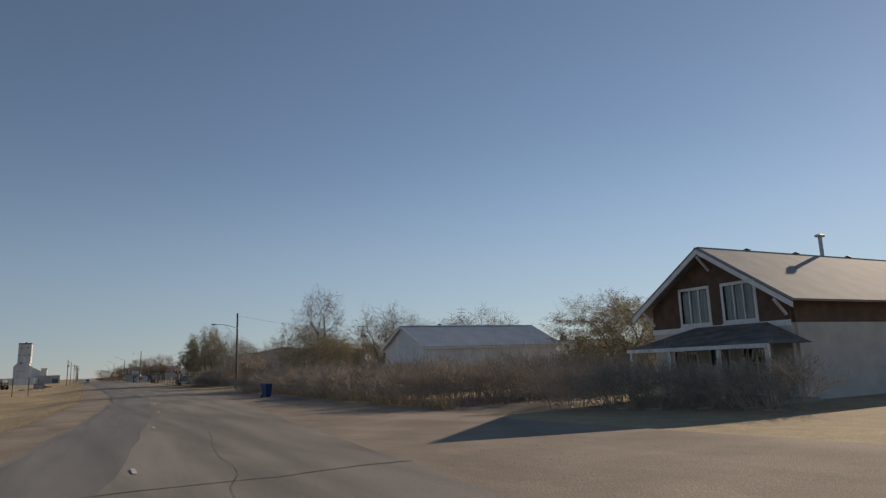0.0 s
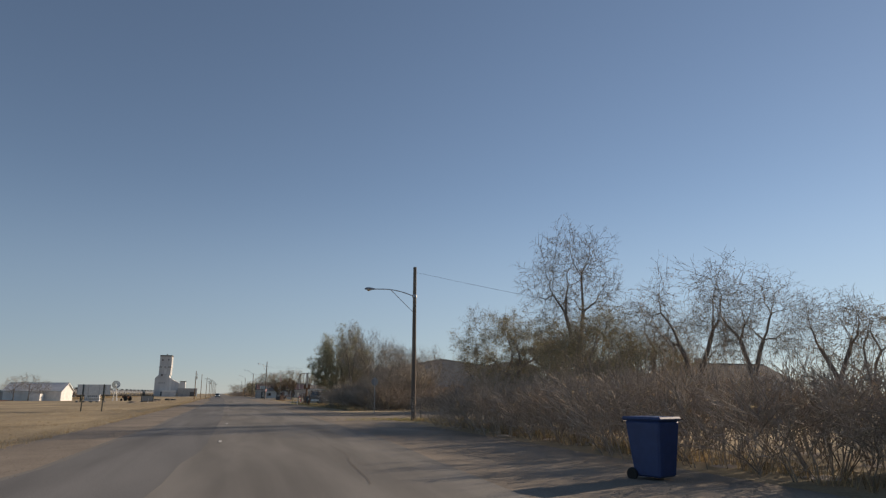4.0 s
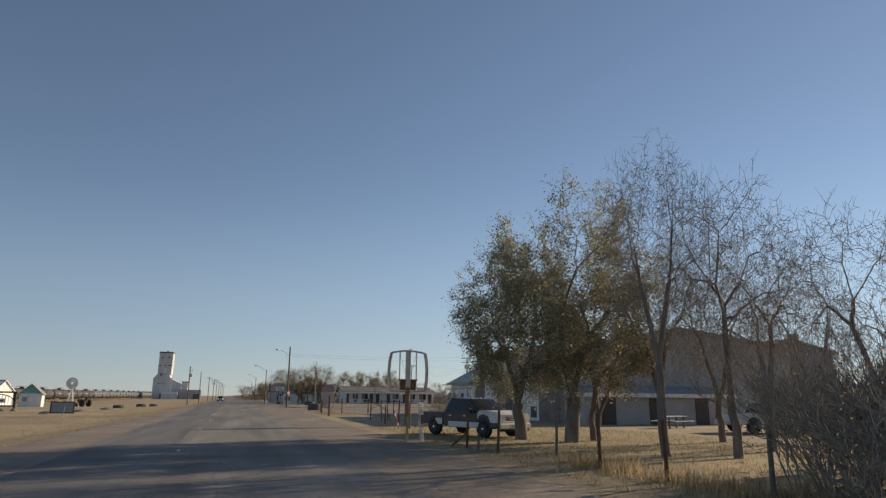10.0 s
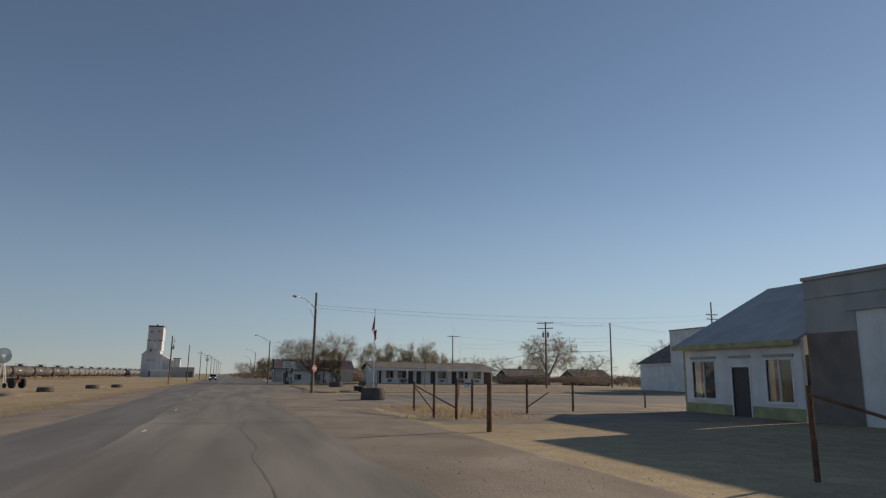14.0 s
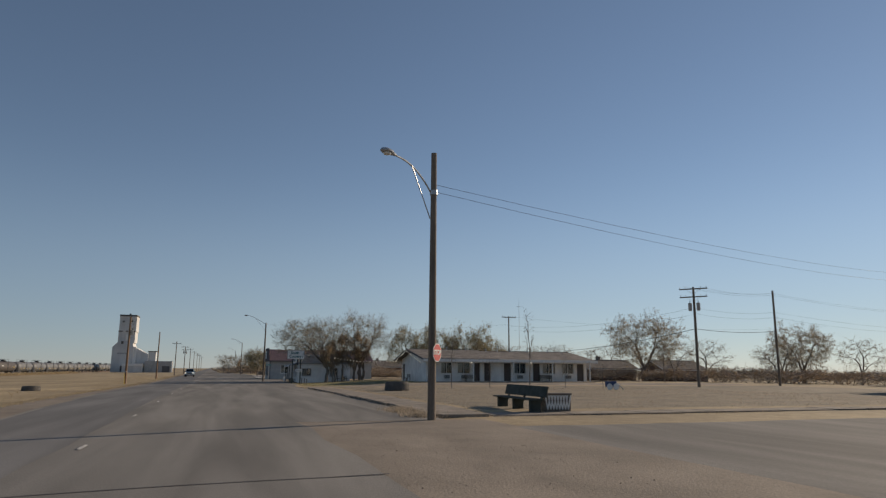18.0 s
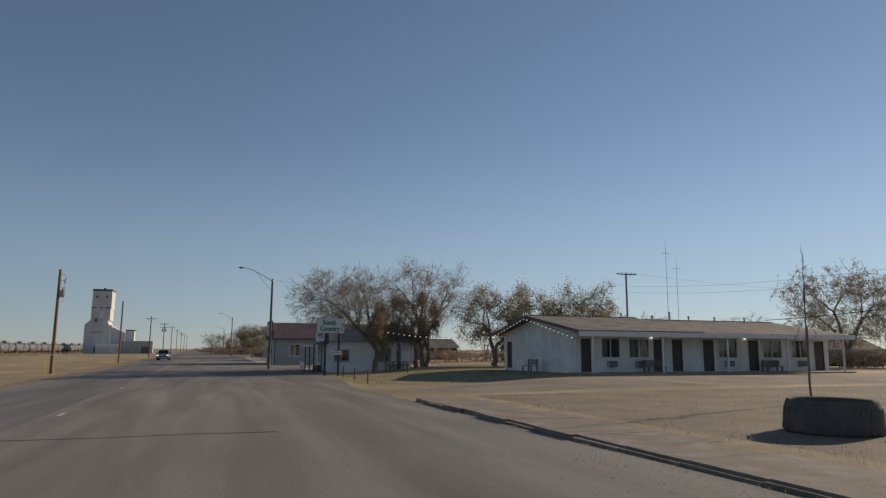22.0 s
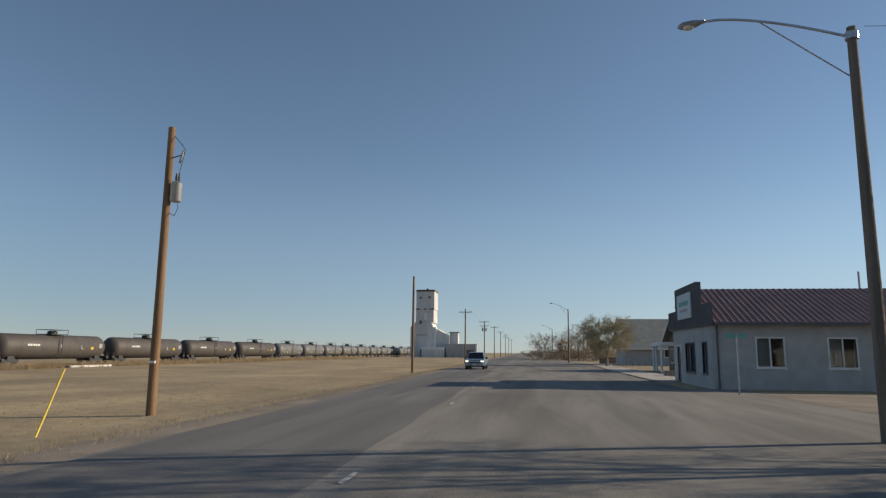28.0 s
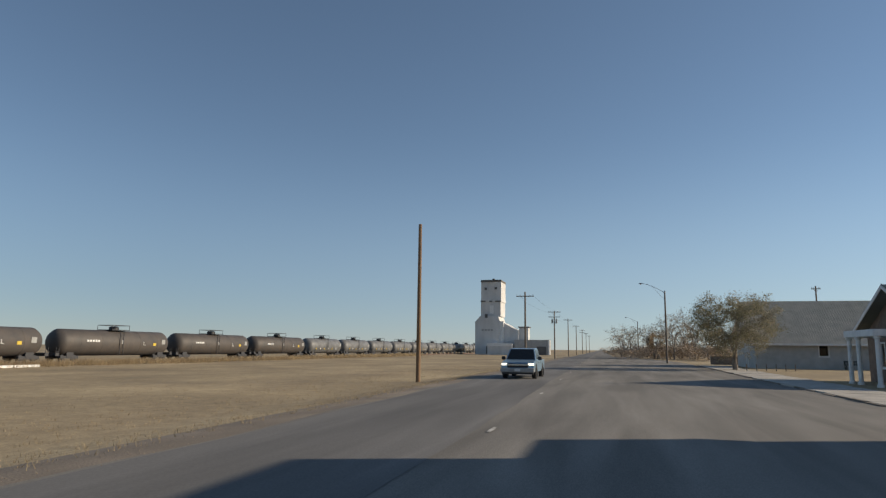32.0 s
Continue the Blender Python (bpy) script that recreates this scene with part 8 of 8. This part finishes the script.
# little white fence beside the shop porch
W = thing("white_fence", 9.05, 239.4, ground_z(9, 240), "low white picket fence beside the shop", "fence")
for k in range(9):
    part("picket", Mesh().prism([(-0.06 + 0.42 * k, 0.05), (0.06 + 0.42 * k, 0.05), (0.06 + 0.42 * k, 0.62), (0.42 * k, 0.7), (-0.06 + 0.42 * k, 0.62)], "x", -0.02, 0.02), WHITE_TRIM, W)
part("fence_panel", Mesh().box(0.022, 0.045, -0.1, 3.5, 0.05, 0.32), WHITE_WALL, W)
part("fence_rail", Mesh().box(0.02, 0.06, -0.1, 3.5, 0.5, 0.58), WHITE_TRIM, W)
for y in (0, 1.7, 3.4):
    part("fence_post", Mesh().box(-0.05, 0.07, y - 0.06, y + 0.06, -0.2, 0.8), WHITE_TRIM, W, bevel=0.01)
m = thing("stone_planter", 9.4, 281.5, ground_z(9.4, 281.5), "small stone planter on dirt beside the pavement", "planter")
part("box", Mesh().box(-0.5, 0.5, -0.3, 0.3, -0.05, 0.42), STONE, m, bevel=0.03)
part("soil", Mesh().box(-0.42, 0.42, -0.22, 0.22, 0.42, 0.45), DIRT, m)
B = thing("planter_box", 11.5, 346, ground_z(11.5, 346), "low dark timber planter box on the far lawn", "planter")
part("box", Mesh().box(-1.7, 1.7, -0.5, 0.5, -0.05, 1.0), WOOD_OLD, B, bevel=0.03)
part("hedge_top", Mesh().box(-1.6, 1.6, -0.42, 0.42, 1.0, 1.12), LEAF_RUST, B, bevel=0.05)
for k in range(7):
    post_thing("garden_post", 8.2 + 0.9 * k, 317.5 + 0.6 * k, 0.6, 0.045, WOOD_OLD, "short wooden post along the hall lawn", group="garden posts")

# sandwich-board clutter on the lawn
L = thing("lawn_cart", 30.8, 185.8, ground_z(30.8, 185.8), "small white and blue garden ornament cart on the lawn", "ornament")
part("box", Mesh().box(-0.4, 0.4, -0.25, 0.25, 0.25, 0.7), BLUE_PLASTIC, L, bevel=0.02)
part("shaft", Mesh().slab((0.4, -0.08, 0.7), (1.2, -0.08, 0.05), (1.2, 0.08, 0.05), (0.4, 0.08, 0.7), 0.05), WHITE_TRIM, L)
for x in (-0.3, 0.3):
    part("wheel", Mesh().spin([(0.25, -0.33), (0.27, -0.3), (0.25, -0.27)], 16, "y", (x, 0, 0.26)), WHITE_TRIM, L, smooth=True)

# ---- left of the road: billboards, sheds, windmill ----
B = thing("billboard", -14.55, 72.0, ground_z(-14.55, 72.0), "billboard with a pale grey panel on two wooden posts", "billboard", turn=-20)
for x in (-1.15, 1.15):
    part("post", Mesh().tube((x, -0.13, -0.4), (x, -0.13, 2.84), 0.06, 0.055, 10), WOOD_DARK, B)
p = part("panel", Mesh().box(-1.85, 1.85, -0.05, 0.0, 1.74, 2.82), SIGN_WHITE, B, "plain pale sign panel", bevel=0.01)
for x in (-1.85, -0.62, 0.6, 1.81):
    part("seam_strip", Mesh().box(x, x + 0.04, -0.056, -0.05, 1.75, 2.81), SIGN_GREY, p)
B = thing("notice_board", -15.6, 128.5, ground_z(-15.6, 128.5), "small leaning board with a dark frame on a white stake", "sign", turn=-10)
part("stake", Mesh().tube((0.15, -0.12, -0.2), (0.3, -0.05, 0.95), 0.05, 0.05, 8), WHITE_TRIM, B)
p = part("board", Mesh().box(-1.0, 1.0, 0.0, 0.08, 0.4, 1.35), SIGN_GREY, B, "grey board", bevel=0.01)
part("board_frame", Mesh().box(-1.1, 1.1, -0.03, 0.1, 1.33, 1.43).box(-1.1, 1.1, -0.03, 0.1, 0.32, 0.42).box(-1.1, -1.0, -0.03, 0.1, 0.42, 1.33).box(1.0, 1.1, -0.03, 0.1, 0.42, 1.33), WOOD_DARK, p)
A = thing("welcome_sign", -30, 156.5, ground_z(-30, 156.5), "dark framed town sign with arched bars in a stone bed", "sign", turn=-8)
for x in (-2.4, 2.4):
    part("post", Mesh().box(x - 0.12, x + 0.12, -0.12, 0.12, -0.2, 2.5), WOOD_DARK, A, bevel=0.02)
part("beam", Mesh().box(-2.6, 2.6, -0.1, 0.1, 2.3, 2.5), WOOD_DARK, A, bevel=0.02)
part("lower_rail", Mesh().box(-2.4, 2.4, -0.06, 0.06, 0.6, 0.74), WOOD_DARK, A)
part("arch", Mesh().pipe([(2.2 * math.cos(math.pi * k / 16), 0, 1.3 + 0.85 * math.sin(math.pi * k / 16)) for k in range(17)], 0.06, 6), WOOD_DARK, A)
for k in range(11):
    x = -2.0 + 0.4 * k
    part("bar", Mesh().tube((x, 0, 0.7), (x, 0, 1.3 + 0.85 * math.sqrt(max(0.0, 1 - (x / 2.2) ** 2))), 0.025, 0.025, 6), WOOD_DARK, A)
p = part("panel", Mesh().box(-1.3, 1.3, -0.09, -0.04, 1.05, 1.6), SIGN_WHITE, A, "white painted panel")
for k in range(5):
    part("lettering_bar", Mesh().box(-1.0 + 0.42 * k, -0.7 + 0.42 * k, -0.096, -0.091, 1.22, 1.44), STEEL_DARK, p)
for k in range(5):
    part("bed_stone", Mesh().spin([(0.3, 0), (0.42, 0.14), (0.25, 0.32), (0.03, 0.36)], 8, "z", (-2.8 + 1.4 * k, -0.9, 0)), STONE, A, smooth=True)
G = gable_shed(-49, 222, 9.0, 16, 3.0, 5.3, WHITE_WALL, ROOF_PALE, "white shed with ribbed pale metal roof in the field", "shed", 34, along="x", category="shed")
G.matrix_basis = pose(-49, 222, ground_z(-49, 222), 0, 0, 172)
part("side_door", Mesh().box(2, 3.6, -4.66, -4.6, 0, 2.1), SIGN_GREY, G)
part("lean_to", Mesh().box(16.1, 22, -3.6, 3.6, -0.1, 3.1), GREY_METAL, G, "dark flat-roofed lean-to", bevel=0.02)
part("lean_to_roof", Mesh().box(16.1, 22.3, -3.9, 3.9, 3.1, 3.25), ROOF_GREY, G)
part("store_box", Mesh().box(4.4, 7.4, 5.4, 8.0, -0.1, 2.1), WHITE_WALL, G, "small white box store", bevel=0.03)
H = thing("hut", -38.6, 204, ground_z(-38.6, 204), "small white hut with a turquoise gable roof", "hut", turn=6)
part("wall", Mesh().box(-1.9, 1.9, -1.7, 1.7, -0.1, 2.5), WHITE_WALL, H)
part("gable", Mesh().prism([(-1.9, 2.5), (1.9, 2.5), (0, 4.25)], "y", -1.7, 1.7), TEAL, H, "turquoise gable")
part("roof", Mesh().slab((-2.2, -2.0, 2.3), (-2.2, 2.0, 2.3), (0, 2.0, 4.4), (0, -2.0, 4.4), -0.1).slab((0, -2.0, 4.4), (0, 2.0, 4.4), (2.2, 2.0, 2.3), (2.2, -2.0, 2.3), -0.1), ROOF_GREY, H)
door(H, "y", -1.7, -1, 0.1, 1.0, 2.0, SIGN_WHITE)
part("window", Mesh().box(-1.3, -0.5, -1.73, -1.68, 1.0, 1.9), SIGN_GREY, H)
W = thing("windmill", -34.8, 217.2, ground_z(-34.8, 217.2), "ornamental windmill with a round fan on a white tower", "windmill")
for sx in (-1, 1):
    for sy in (-1, 1):
        part("tower_leg", Mesh().tube((sx * 0.6, sy * 0.6, 0), (sx * 0.1, sy * 0.1, 4.0), 0.09, 0.07, 6), WHITE_TRIM, W)
for z in (1.0, 2.0, 3.0):
    k = 0.6 - 0.125 * z
    part("tower_girt", Mesh().box(-k, k, -k, -k + 0.06, z, z + 0.1).box(-k, k, k - 0.06, k, z, z + 0.1), WHITE_TRIM, W)
fan = part("fan_rim", Mesh().pipe([(1.15 * math.cos(2 * math.pi * k / 24), -0.35, 4.8 + 1.15 * math.sin(2 * math.pi * k / 24)) for k in range(25)], 0.04, 6), GALV, W)
for k in range(16):
    a = 2 * math.pi * k / 16
    b = a + 0.3
    part("fan_blade", Mesh().slab((0.25 * math.cos(a), -0.35, 4.8 + 0.25 * math.sin(a)), (1.12 * math.cos(a), -0.35, 4.8 + 1.12 * math.sin(a)), (1.12 * math.cos(b), -0.25, 4.8 + 1.12 * math.sin(b)), (0.25 * math.cos(b), -0.28, 4.8 + 0.25 * math.sin(b)), 0.01), GALV, fan)
part("tail_vane", Mesh().box(-0.02, 0.02, -0.3, 1.6, 4.75, 4.85).box(-0.02, 0.02, 1.2, 2.0, 4.4, 5.2), GALV, W)
# old tractor on show
T = thing("old_tractor", -30.7, 208.5, ground_z(-30.7, 208.5), "rusty antique tractor standing in the dry grass", "tractor", turn=50)
part("body", Mesh().box(-0.4, 0.4, -1.3, 0.9, 0.75, 1.45), RUST, T, bevel=0.08)
part("seat", Mesh().box(-0.3, 0.3, -1.6, -1.1, 1.3, 1.7), STEEL_DARK, T, bevel=0.06)
part("exhaust", Mesh().tube((0.1, 0.4, 1.4), (0.1, 0.4, 2.0), 0.05, 0.05, 8), STEEL_DARK, T)
for x in (-0.75, 0.75):
    part("rear_wheel", Mesh().spin([(0.5, x - 0.18), (0.72, x - 0.14), (0.72, x + 0.14), (0.5, x + 0.18)], 20, "x", (0, -1.0, 0.72)), RUBBER, T, smooth=True)
    part("front_wheel", Mesh().spin([(0.25, x * 0.8 - 0.1), (0.36, x * 0.8 - 0.08), (0.36, x * 0.8 + 0.08), (0.25, x * 0.8 + 0.1)], 16, "x", (0, 0.8, 0.36)), RUBBER, T, smooth=True)
for k, (x, y) in enumerate([(-18.6, 150.5), (-17.8, 163.0), (-19.5, 140)]):
    solid("earth_clump", Mesh().spin([(1.1, -0.1), (0.95, 0.12), (0.5, 0.26), (0.05, 0.3)], 12), DIRT, "low clump of earth and weeds in the field", "mound", group="earth clumps", smooth=True, at=(x, y, ground_z(x, y)))
m = thing("timber_stack", -58.6, 307, ground_z(-58.6, 307), "few pale timbers lying beside the track", "timber")
for k in range(4):
    part("timber", Mesh().box(-0.15 + 0.3 * k - 0.5, 0.1 + 0.3 * k - 0.5, -4.0, 4.0, 0, 0.25), WHITE_TRIM if k == 3 else WOOD_OLD, m, bevel=0.015)


# ---- pickup trucks ----
def pickup(x, y, turn, paint, low, label, L=5.4, W=1.85, H=1.72, lit=False):
    """A crew-cab pickup, front towards local -y."""
    P = thing("pickup_truck", x, y, ground_z(x, y) + 0.05, label, "pickup truck", turn=turn)
    h, f, r = W / 2, -L / 2, L / 2
    bh = H * 0.6
    m = Mesh()
    side = [(f, 0.5), (f + 0.05, 0.9), (f + 0.2, bh - 0.08), (f + 1.35, bh + 0.02), (0.95, bh + 0.02), (0.95, 0.42), (f + 0.25, 0.36)]
    m.prism(side, "x", -h, h)
    body = part("body", m, paint, P, bevel=0.05)
    b = Mesh().box(-h, -h + 0.09, 0.95, r, 0.45, bh).box(h - 0.09, h, 0.95, r, 0.45, bh).box(-h + 0.09, h - 0.09, r - 0.07, r, 0.45, bh).box(-h + 0.09, h - 0.09, 0.951, r - 0.07, 0.55, 0.66)
    part("cargo_bed", b, paint, P, bevel=0.02)
    cab = Mesh()
    top, y0, y1, y2, y3 = H, f + 1.3, f + 2.0, 0.62, 0.95
    q = [(-h + 0.04, y0, bh), (h - 0.04, y0, bh), (h - 0.2, y1, top - 0.04), (-h + 0.2, y1, top - 0.04), (-h + 0.04, y3, bh), (h - 0.04, y3, bh), (h - 0.2, y2, top), (-h + 0.2, y2, top)]
    cab.add(q, [(0, 1, 2, 3), (5, 4, 7, 6), (4, 0, 3, 7), (1, 5, 6, 2), (3, 2, 6, 7)])
    part("cab", cab, paint, P, bevel=0.04)
    def pane(i, j, k, l, name, inset=0.12):
        v = [Vector(q[n]) for n in (i, j, k, l)]
        c = sum(v, Vector()) / 4
        nrm = (v[1] - v[0]).cross(v[3] - v[0]).normalized()
        part(name, Mesh().slab(*[c + (p - c) * (1 - inset) + nrm * 0.012 for p in v], 0.01), GLASS_DARK, P)
    pane(0, 1, 2, 3, "windscreen", 0.1)
    pane(5, 4, 7, 6, "rear_window", 0.2)
    pane(4, 0, 3, 7, "side_window", 0.16)
    pane(1, 5, 6, 2, "side_window", 0.16)
    part("lower_trim", Mesh().box(-h - 0.012, h + 0.012, f + 1.2, 0.6, 0.36, 0.62), low, P, bevel=0.02)
    g = part("grille", Mesh().box(-h + 0.35, h - 0.35, f - 0.03, f + 0.06, 0.62, bh - 0.18), BLACK, P, bevel=0.02)
    part("grille_bar", Mesh().box(-h + 0.3, h - 0.3, f - 0.05, f - 0.02, 0.74, 0.8), CHROME, g)
    bp = part("front_bumper", Mesh().box(-h - 0.02, h + 0.02, f - 0.12, f + 0.1, 0.36, 0.6), SIGN_GREY if paint != CHAR_PAINT else low, P, bevel=0.04)
    part("valance", Mesh().box(-h + 0.05, h - 0.05, f - 0.06, f + 0.1, 0.26, 0.36), BLACK, P)
    part("number_plate", Mesh().box(-0.16, 0.16, f - 0.135, f - 0.122, 0.42, 0.56), SIGN_WHITE, bp)
    part("rear_bumper", Mesh().box(-h, h, r - 0.02, r + 0.12, 0.4, 0.58), CHROME, P, bevel=0.03)
    for s in (-1, 1):
        part("headlight", Mesh().box(min(s * (h - 0.34), s * (h - 0.02)), max(s * (h - 0.34), s * (h - 0.02)), f - 0.02, f + 0.12, 0.74, 0.86), HEADLIGHT if lit else LENS, P, "lit headlight" if lit else "clear headlight", bevel=0.02)
        part("tail_light", Mesh().box(min(s * (h - 0.1), s * (h - 0.005)), max(s * (h - 0.1), s * (h - 0.005)), r - 0.03, r + 0.015, 0.65, bh - 0.05), RED, P)
        mr = part("wing_mirror", Mesh().box(min(s * (h + 0.02), s * (h + 0.24)), max(s * (h + 0.02), s * (h + 0.24)), y0 + 0.3, y0 + 0.42, bh, bh + 0.2), BLACK, P, bevel=0.03)
        for yy in (y0 + 0.75, 0.35):
            part("door_handle", Mesh().box(min(s * h, s * (h + 0.025)), max(s * h, s * (h + 0.025)), yy, yy + 0.16, bh - 0.16, bh - 0.12), CHROME, P)
        for yy in (f + 0.95, r - 1.1):
            part("wheel_arch", Mesh().spin([(0.43, s * (h - 0.02) - 0.03), (0.43, s * (h - 0.02) + 0.03)], 20, "x", (0, yy, 0.4)), BLACK, P)
            w = part("wheel", Mesh().spin([(0.24, s * (h - 0.1) - 0.13), (0.36, s * (h - 0.1) - 0.11), (0.37, s * (h - 0.1)), (0.36, s * (h - 0.1) + 0.11), (0.24, s * (h - 0.1) + 0.15)], 24, "x", (0, yy, 0.33)), RUBBER, P, smooth=True)
            part("rim", Mesh().spin([(0.24, s * (h + 0.05)), (0.215, s * (h + 0.045)), (0.2, s * (h + 0.0)), (0.12, s * (h - 0.01)), (0.07, s * (h + 0.03)), (0.015, s * (h + 0.035))], 18, "x", (0, yy, 0.33)), STEEL_DARK, w, smooth=True)
            for k in range(6):
                a = math.pi * k / 3
                ca, sa = math.cos(a), math.sin(a)
                part("spoke", Mesh().add([(s * (h + d), yy + ca * u - sa * v, 0.33 + sa * u + ca * v) for d in (0.01, 0.045) for u, v in ((0.05, -0.03), (0.215, -0.045), (0.215, 0.045), (0.05, 0.03))], [(3, 2, 1, 0), (4, 5, 6, 7), (0, 1, 5, 4), (1, 2, 6, 5), (2, 3, 7, 6), (3, 0, 4, 7)]), GALV, w)
            part("hub_cap", Mesh().spin([(0.07, s * (h + 0.032)), (0.06, s * (h + 0.05)), (0.01, s * (h + 0.055))], 12, "x", (0, yy, 0.33)), CHROME, w)
    return P


pickup(11.42, 86.65, 26, CHAR_PAINT, WHITE_PAINT, "dark pickup with white lower body and sun glare painted on its pale bonnet", 5.3, 1.98, 1.68)
pk = bpy.data.objects["pickup_truck"]
f0, b0 = -2.65, 1.04
# bonnet, wings and grille surround: light paint, made white to carry sun glare
part("bonnet", Mesh().prism([(f0 - 0.05, b0 - 0.26), (f0 - 0.03, b0 - 0.12), (f0 + 0.1, b0 - 0.02), (f0 + 0.45, b0 + 0.05), (f0 + 1.0, b0 + 0.09), (f0 + 1.38, b0 + 0.09), (f0 + 1.38, b0 - 0.1), (f0 + 0.1, b0 - 0.26)], "x", -0.9, 0.9), WHITE_PAINT, pk, "rounded pale bonnet whitened with painted sun glare", bevel=0.05)
part("front_panel", Mesh().wall("y", f0 - 0.07, f0 + 0.12, -0.98, 0.98, 0.58, b0 - 0.05, [(-0.62, 0.62, 0.7, b0 - 0.15)]), WHITE_PAINT, pk, "white grille surround", bevel=0.02)
for s in (-1, 1):
    part("front_wing", Mesh().prism([(f0, 0.62), (f0, b0 - 0.1), (f0 + 1.3, b0), (f0 + 1.3, 0.75), (f0 + 1.2, 0.9), (f0 + 0.95, 0.98), (f0 + 0.65, 0.9), (f0 + 0.5, 0.62)], "x", min(s * 0.98, s * 1.005), max(s * 0.98, s * 1.005)), WHITE_PAINT, pk, "white front wing")
    part("bed_trim", Mesh().box(min(s * 0.985, s * 1.01), max(s * 0.985, s * 1.01), 1.0, 1.45, 0.46, 0.74), WHITE_PAINT, pk)
for k in range(5):
    part("roof_lamp", Mesh().spin([(0.05, 1.64), (0.05, 1.67), (0.03, 1.7)], 8, "z", (-0.6 + 0.3 * k, f0 + 2.1, 0)), LENS, pk, "small clearance lamp")
# cut branches heaped in the load bed
rb, m = random.Random(77), Mesh()
for k in range(760):
    u, v, w = rb.uniform(-0.75, 0.75), rb.uniform(1.1, 2.45), rb.random() ** 1.4
    p = Vector((u, v, 0.68 + 1.3 * w * (1 - 0.3 * abs(u)) * (0.6 + 0.4 * math.cos(1.9 * (v - 1.5)))))
    d = Vector((rb.gauss(0, 1), rb.gauss(0, 1), rb.uniform(-0.1, 0.6))).normalized()
    for i in range(2):
        q = p + d * rb.uniform(0.12, 0.26)
        q.z = max(q.z, 0.68)
        q.x, q.y = max(-0.85, min(0.85, q.x)), max(1.02, q.y)
        m.tube(p, q, 0.007, 0.004, 3, caps=False)
        p, d = q, (d + Vector((rb.gauss(0, 0.4), rb.gauss(0, 0.4), rb.gauss(0, 0.3)))).normalized()
B = thing("brush_pile", 0, 0, 0, "heap of cut twigs and brush in the pickup bed", "brush")
B.matrix_basis = pk.matrix_basis.copy()
part("brushwood", m, TWIG, B)
pickup(-7.0, 295.6, 0, BLUE_PAINT, BLUE_PAINT, "light blue pickup with lit headlights on the road", 5.3, 1.85, 1.7, lit=True)
# car further in the yard
c = pickup(28.8, 87.2, 84, WHITE_PAINT, WHITE_PAINT, "white pickup parked beside the warehouse yard", 5.2, 1.85, 1.6)
T = thing("picnic_table", 26.8, 93.0, ground_z(26.8, 93.0), "pale wooden picnic table on the yard grass", "table", turn=25)
for k in range(4):
    part("top_plank", Mesh().box(-1.2, 1.2, -0.32 + 0.16 * k, -0.18 + 0.16 * k, 0.7, 0.74), WHITE_TRIM, T)
for s in (-1, 1):
    part("seat_plank", Mesh().box(-1.2, 1.2, s * 0.7 - 0.12, s * 0.7 + 0.12, 0.42, 0.46), WHITE_TRIM, T)
for x in (-0.85, 0.85):
    part("trestle", Mesh().box(x - 0.04, x + 0.04, -0.75, 0.75, 0.36, 0.42).box(x - 0.04, x + 0.04, -0.3, -0.2, 0, 0.7).box(x - 0.04, x + 0.04, 0.2, 0.3, 0, 0.7), WOOD_OLD, T)
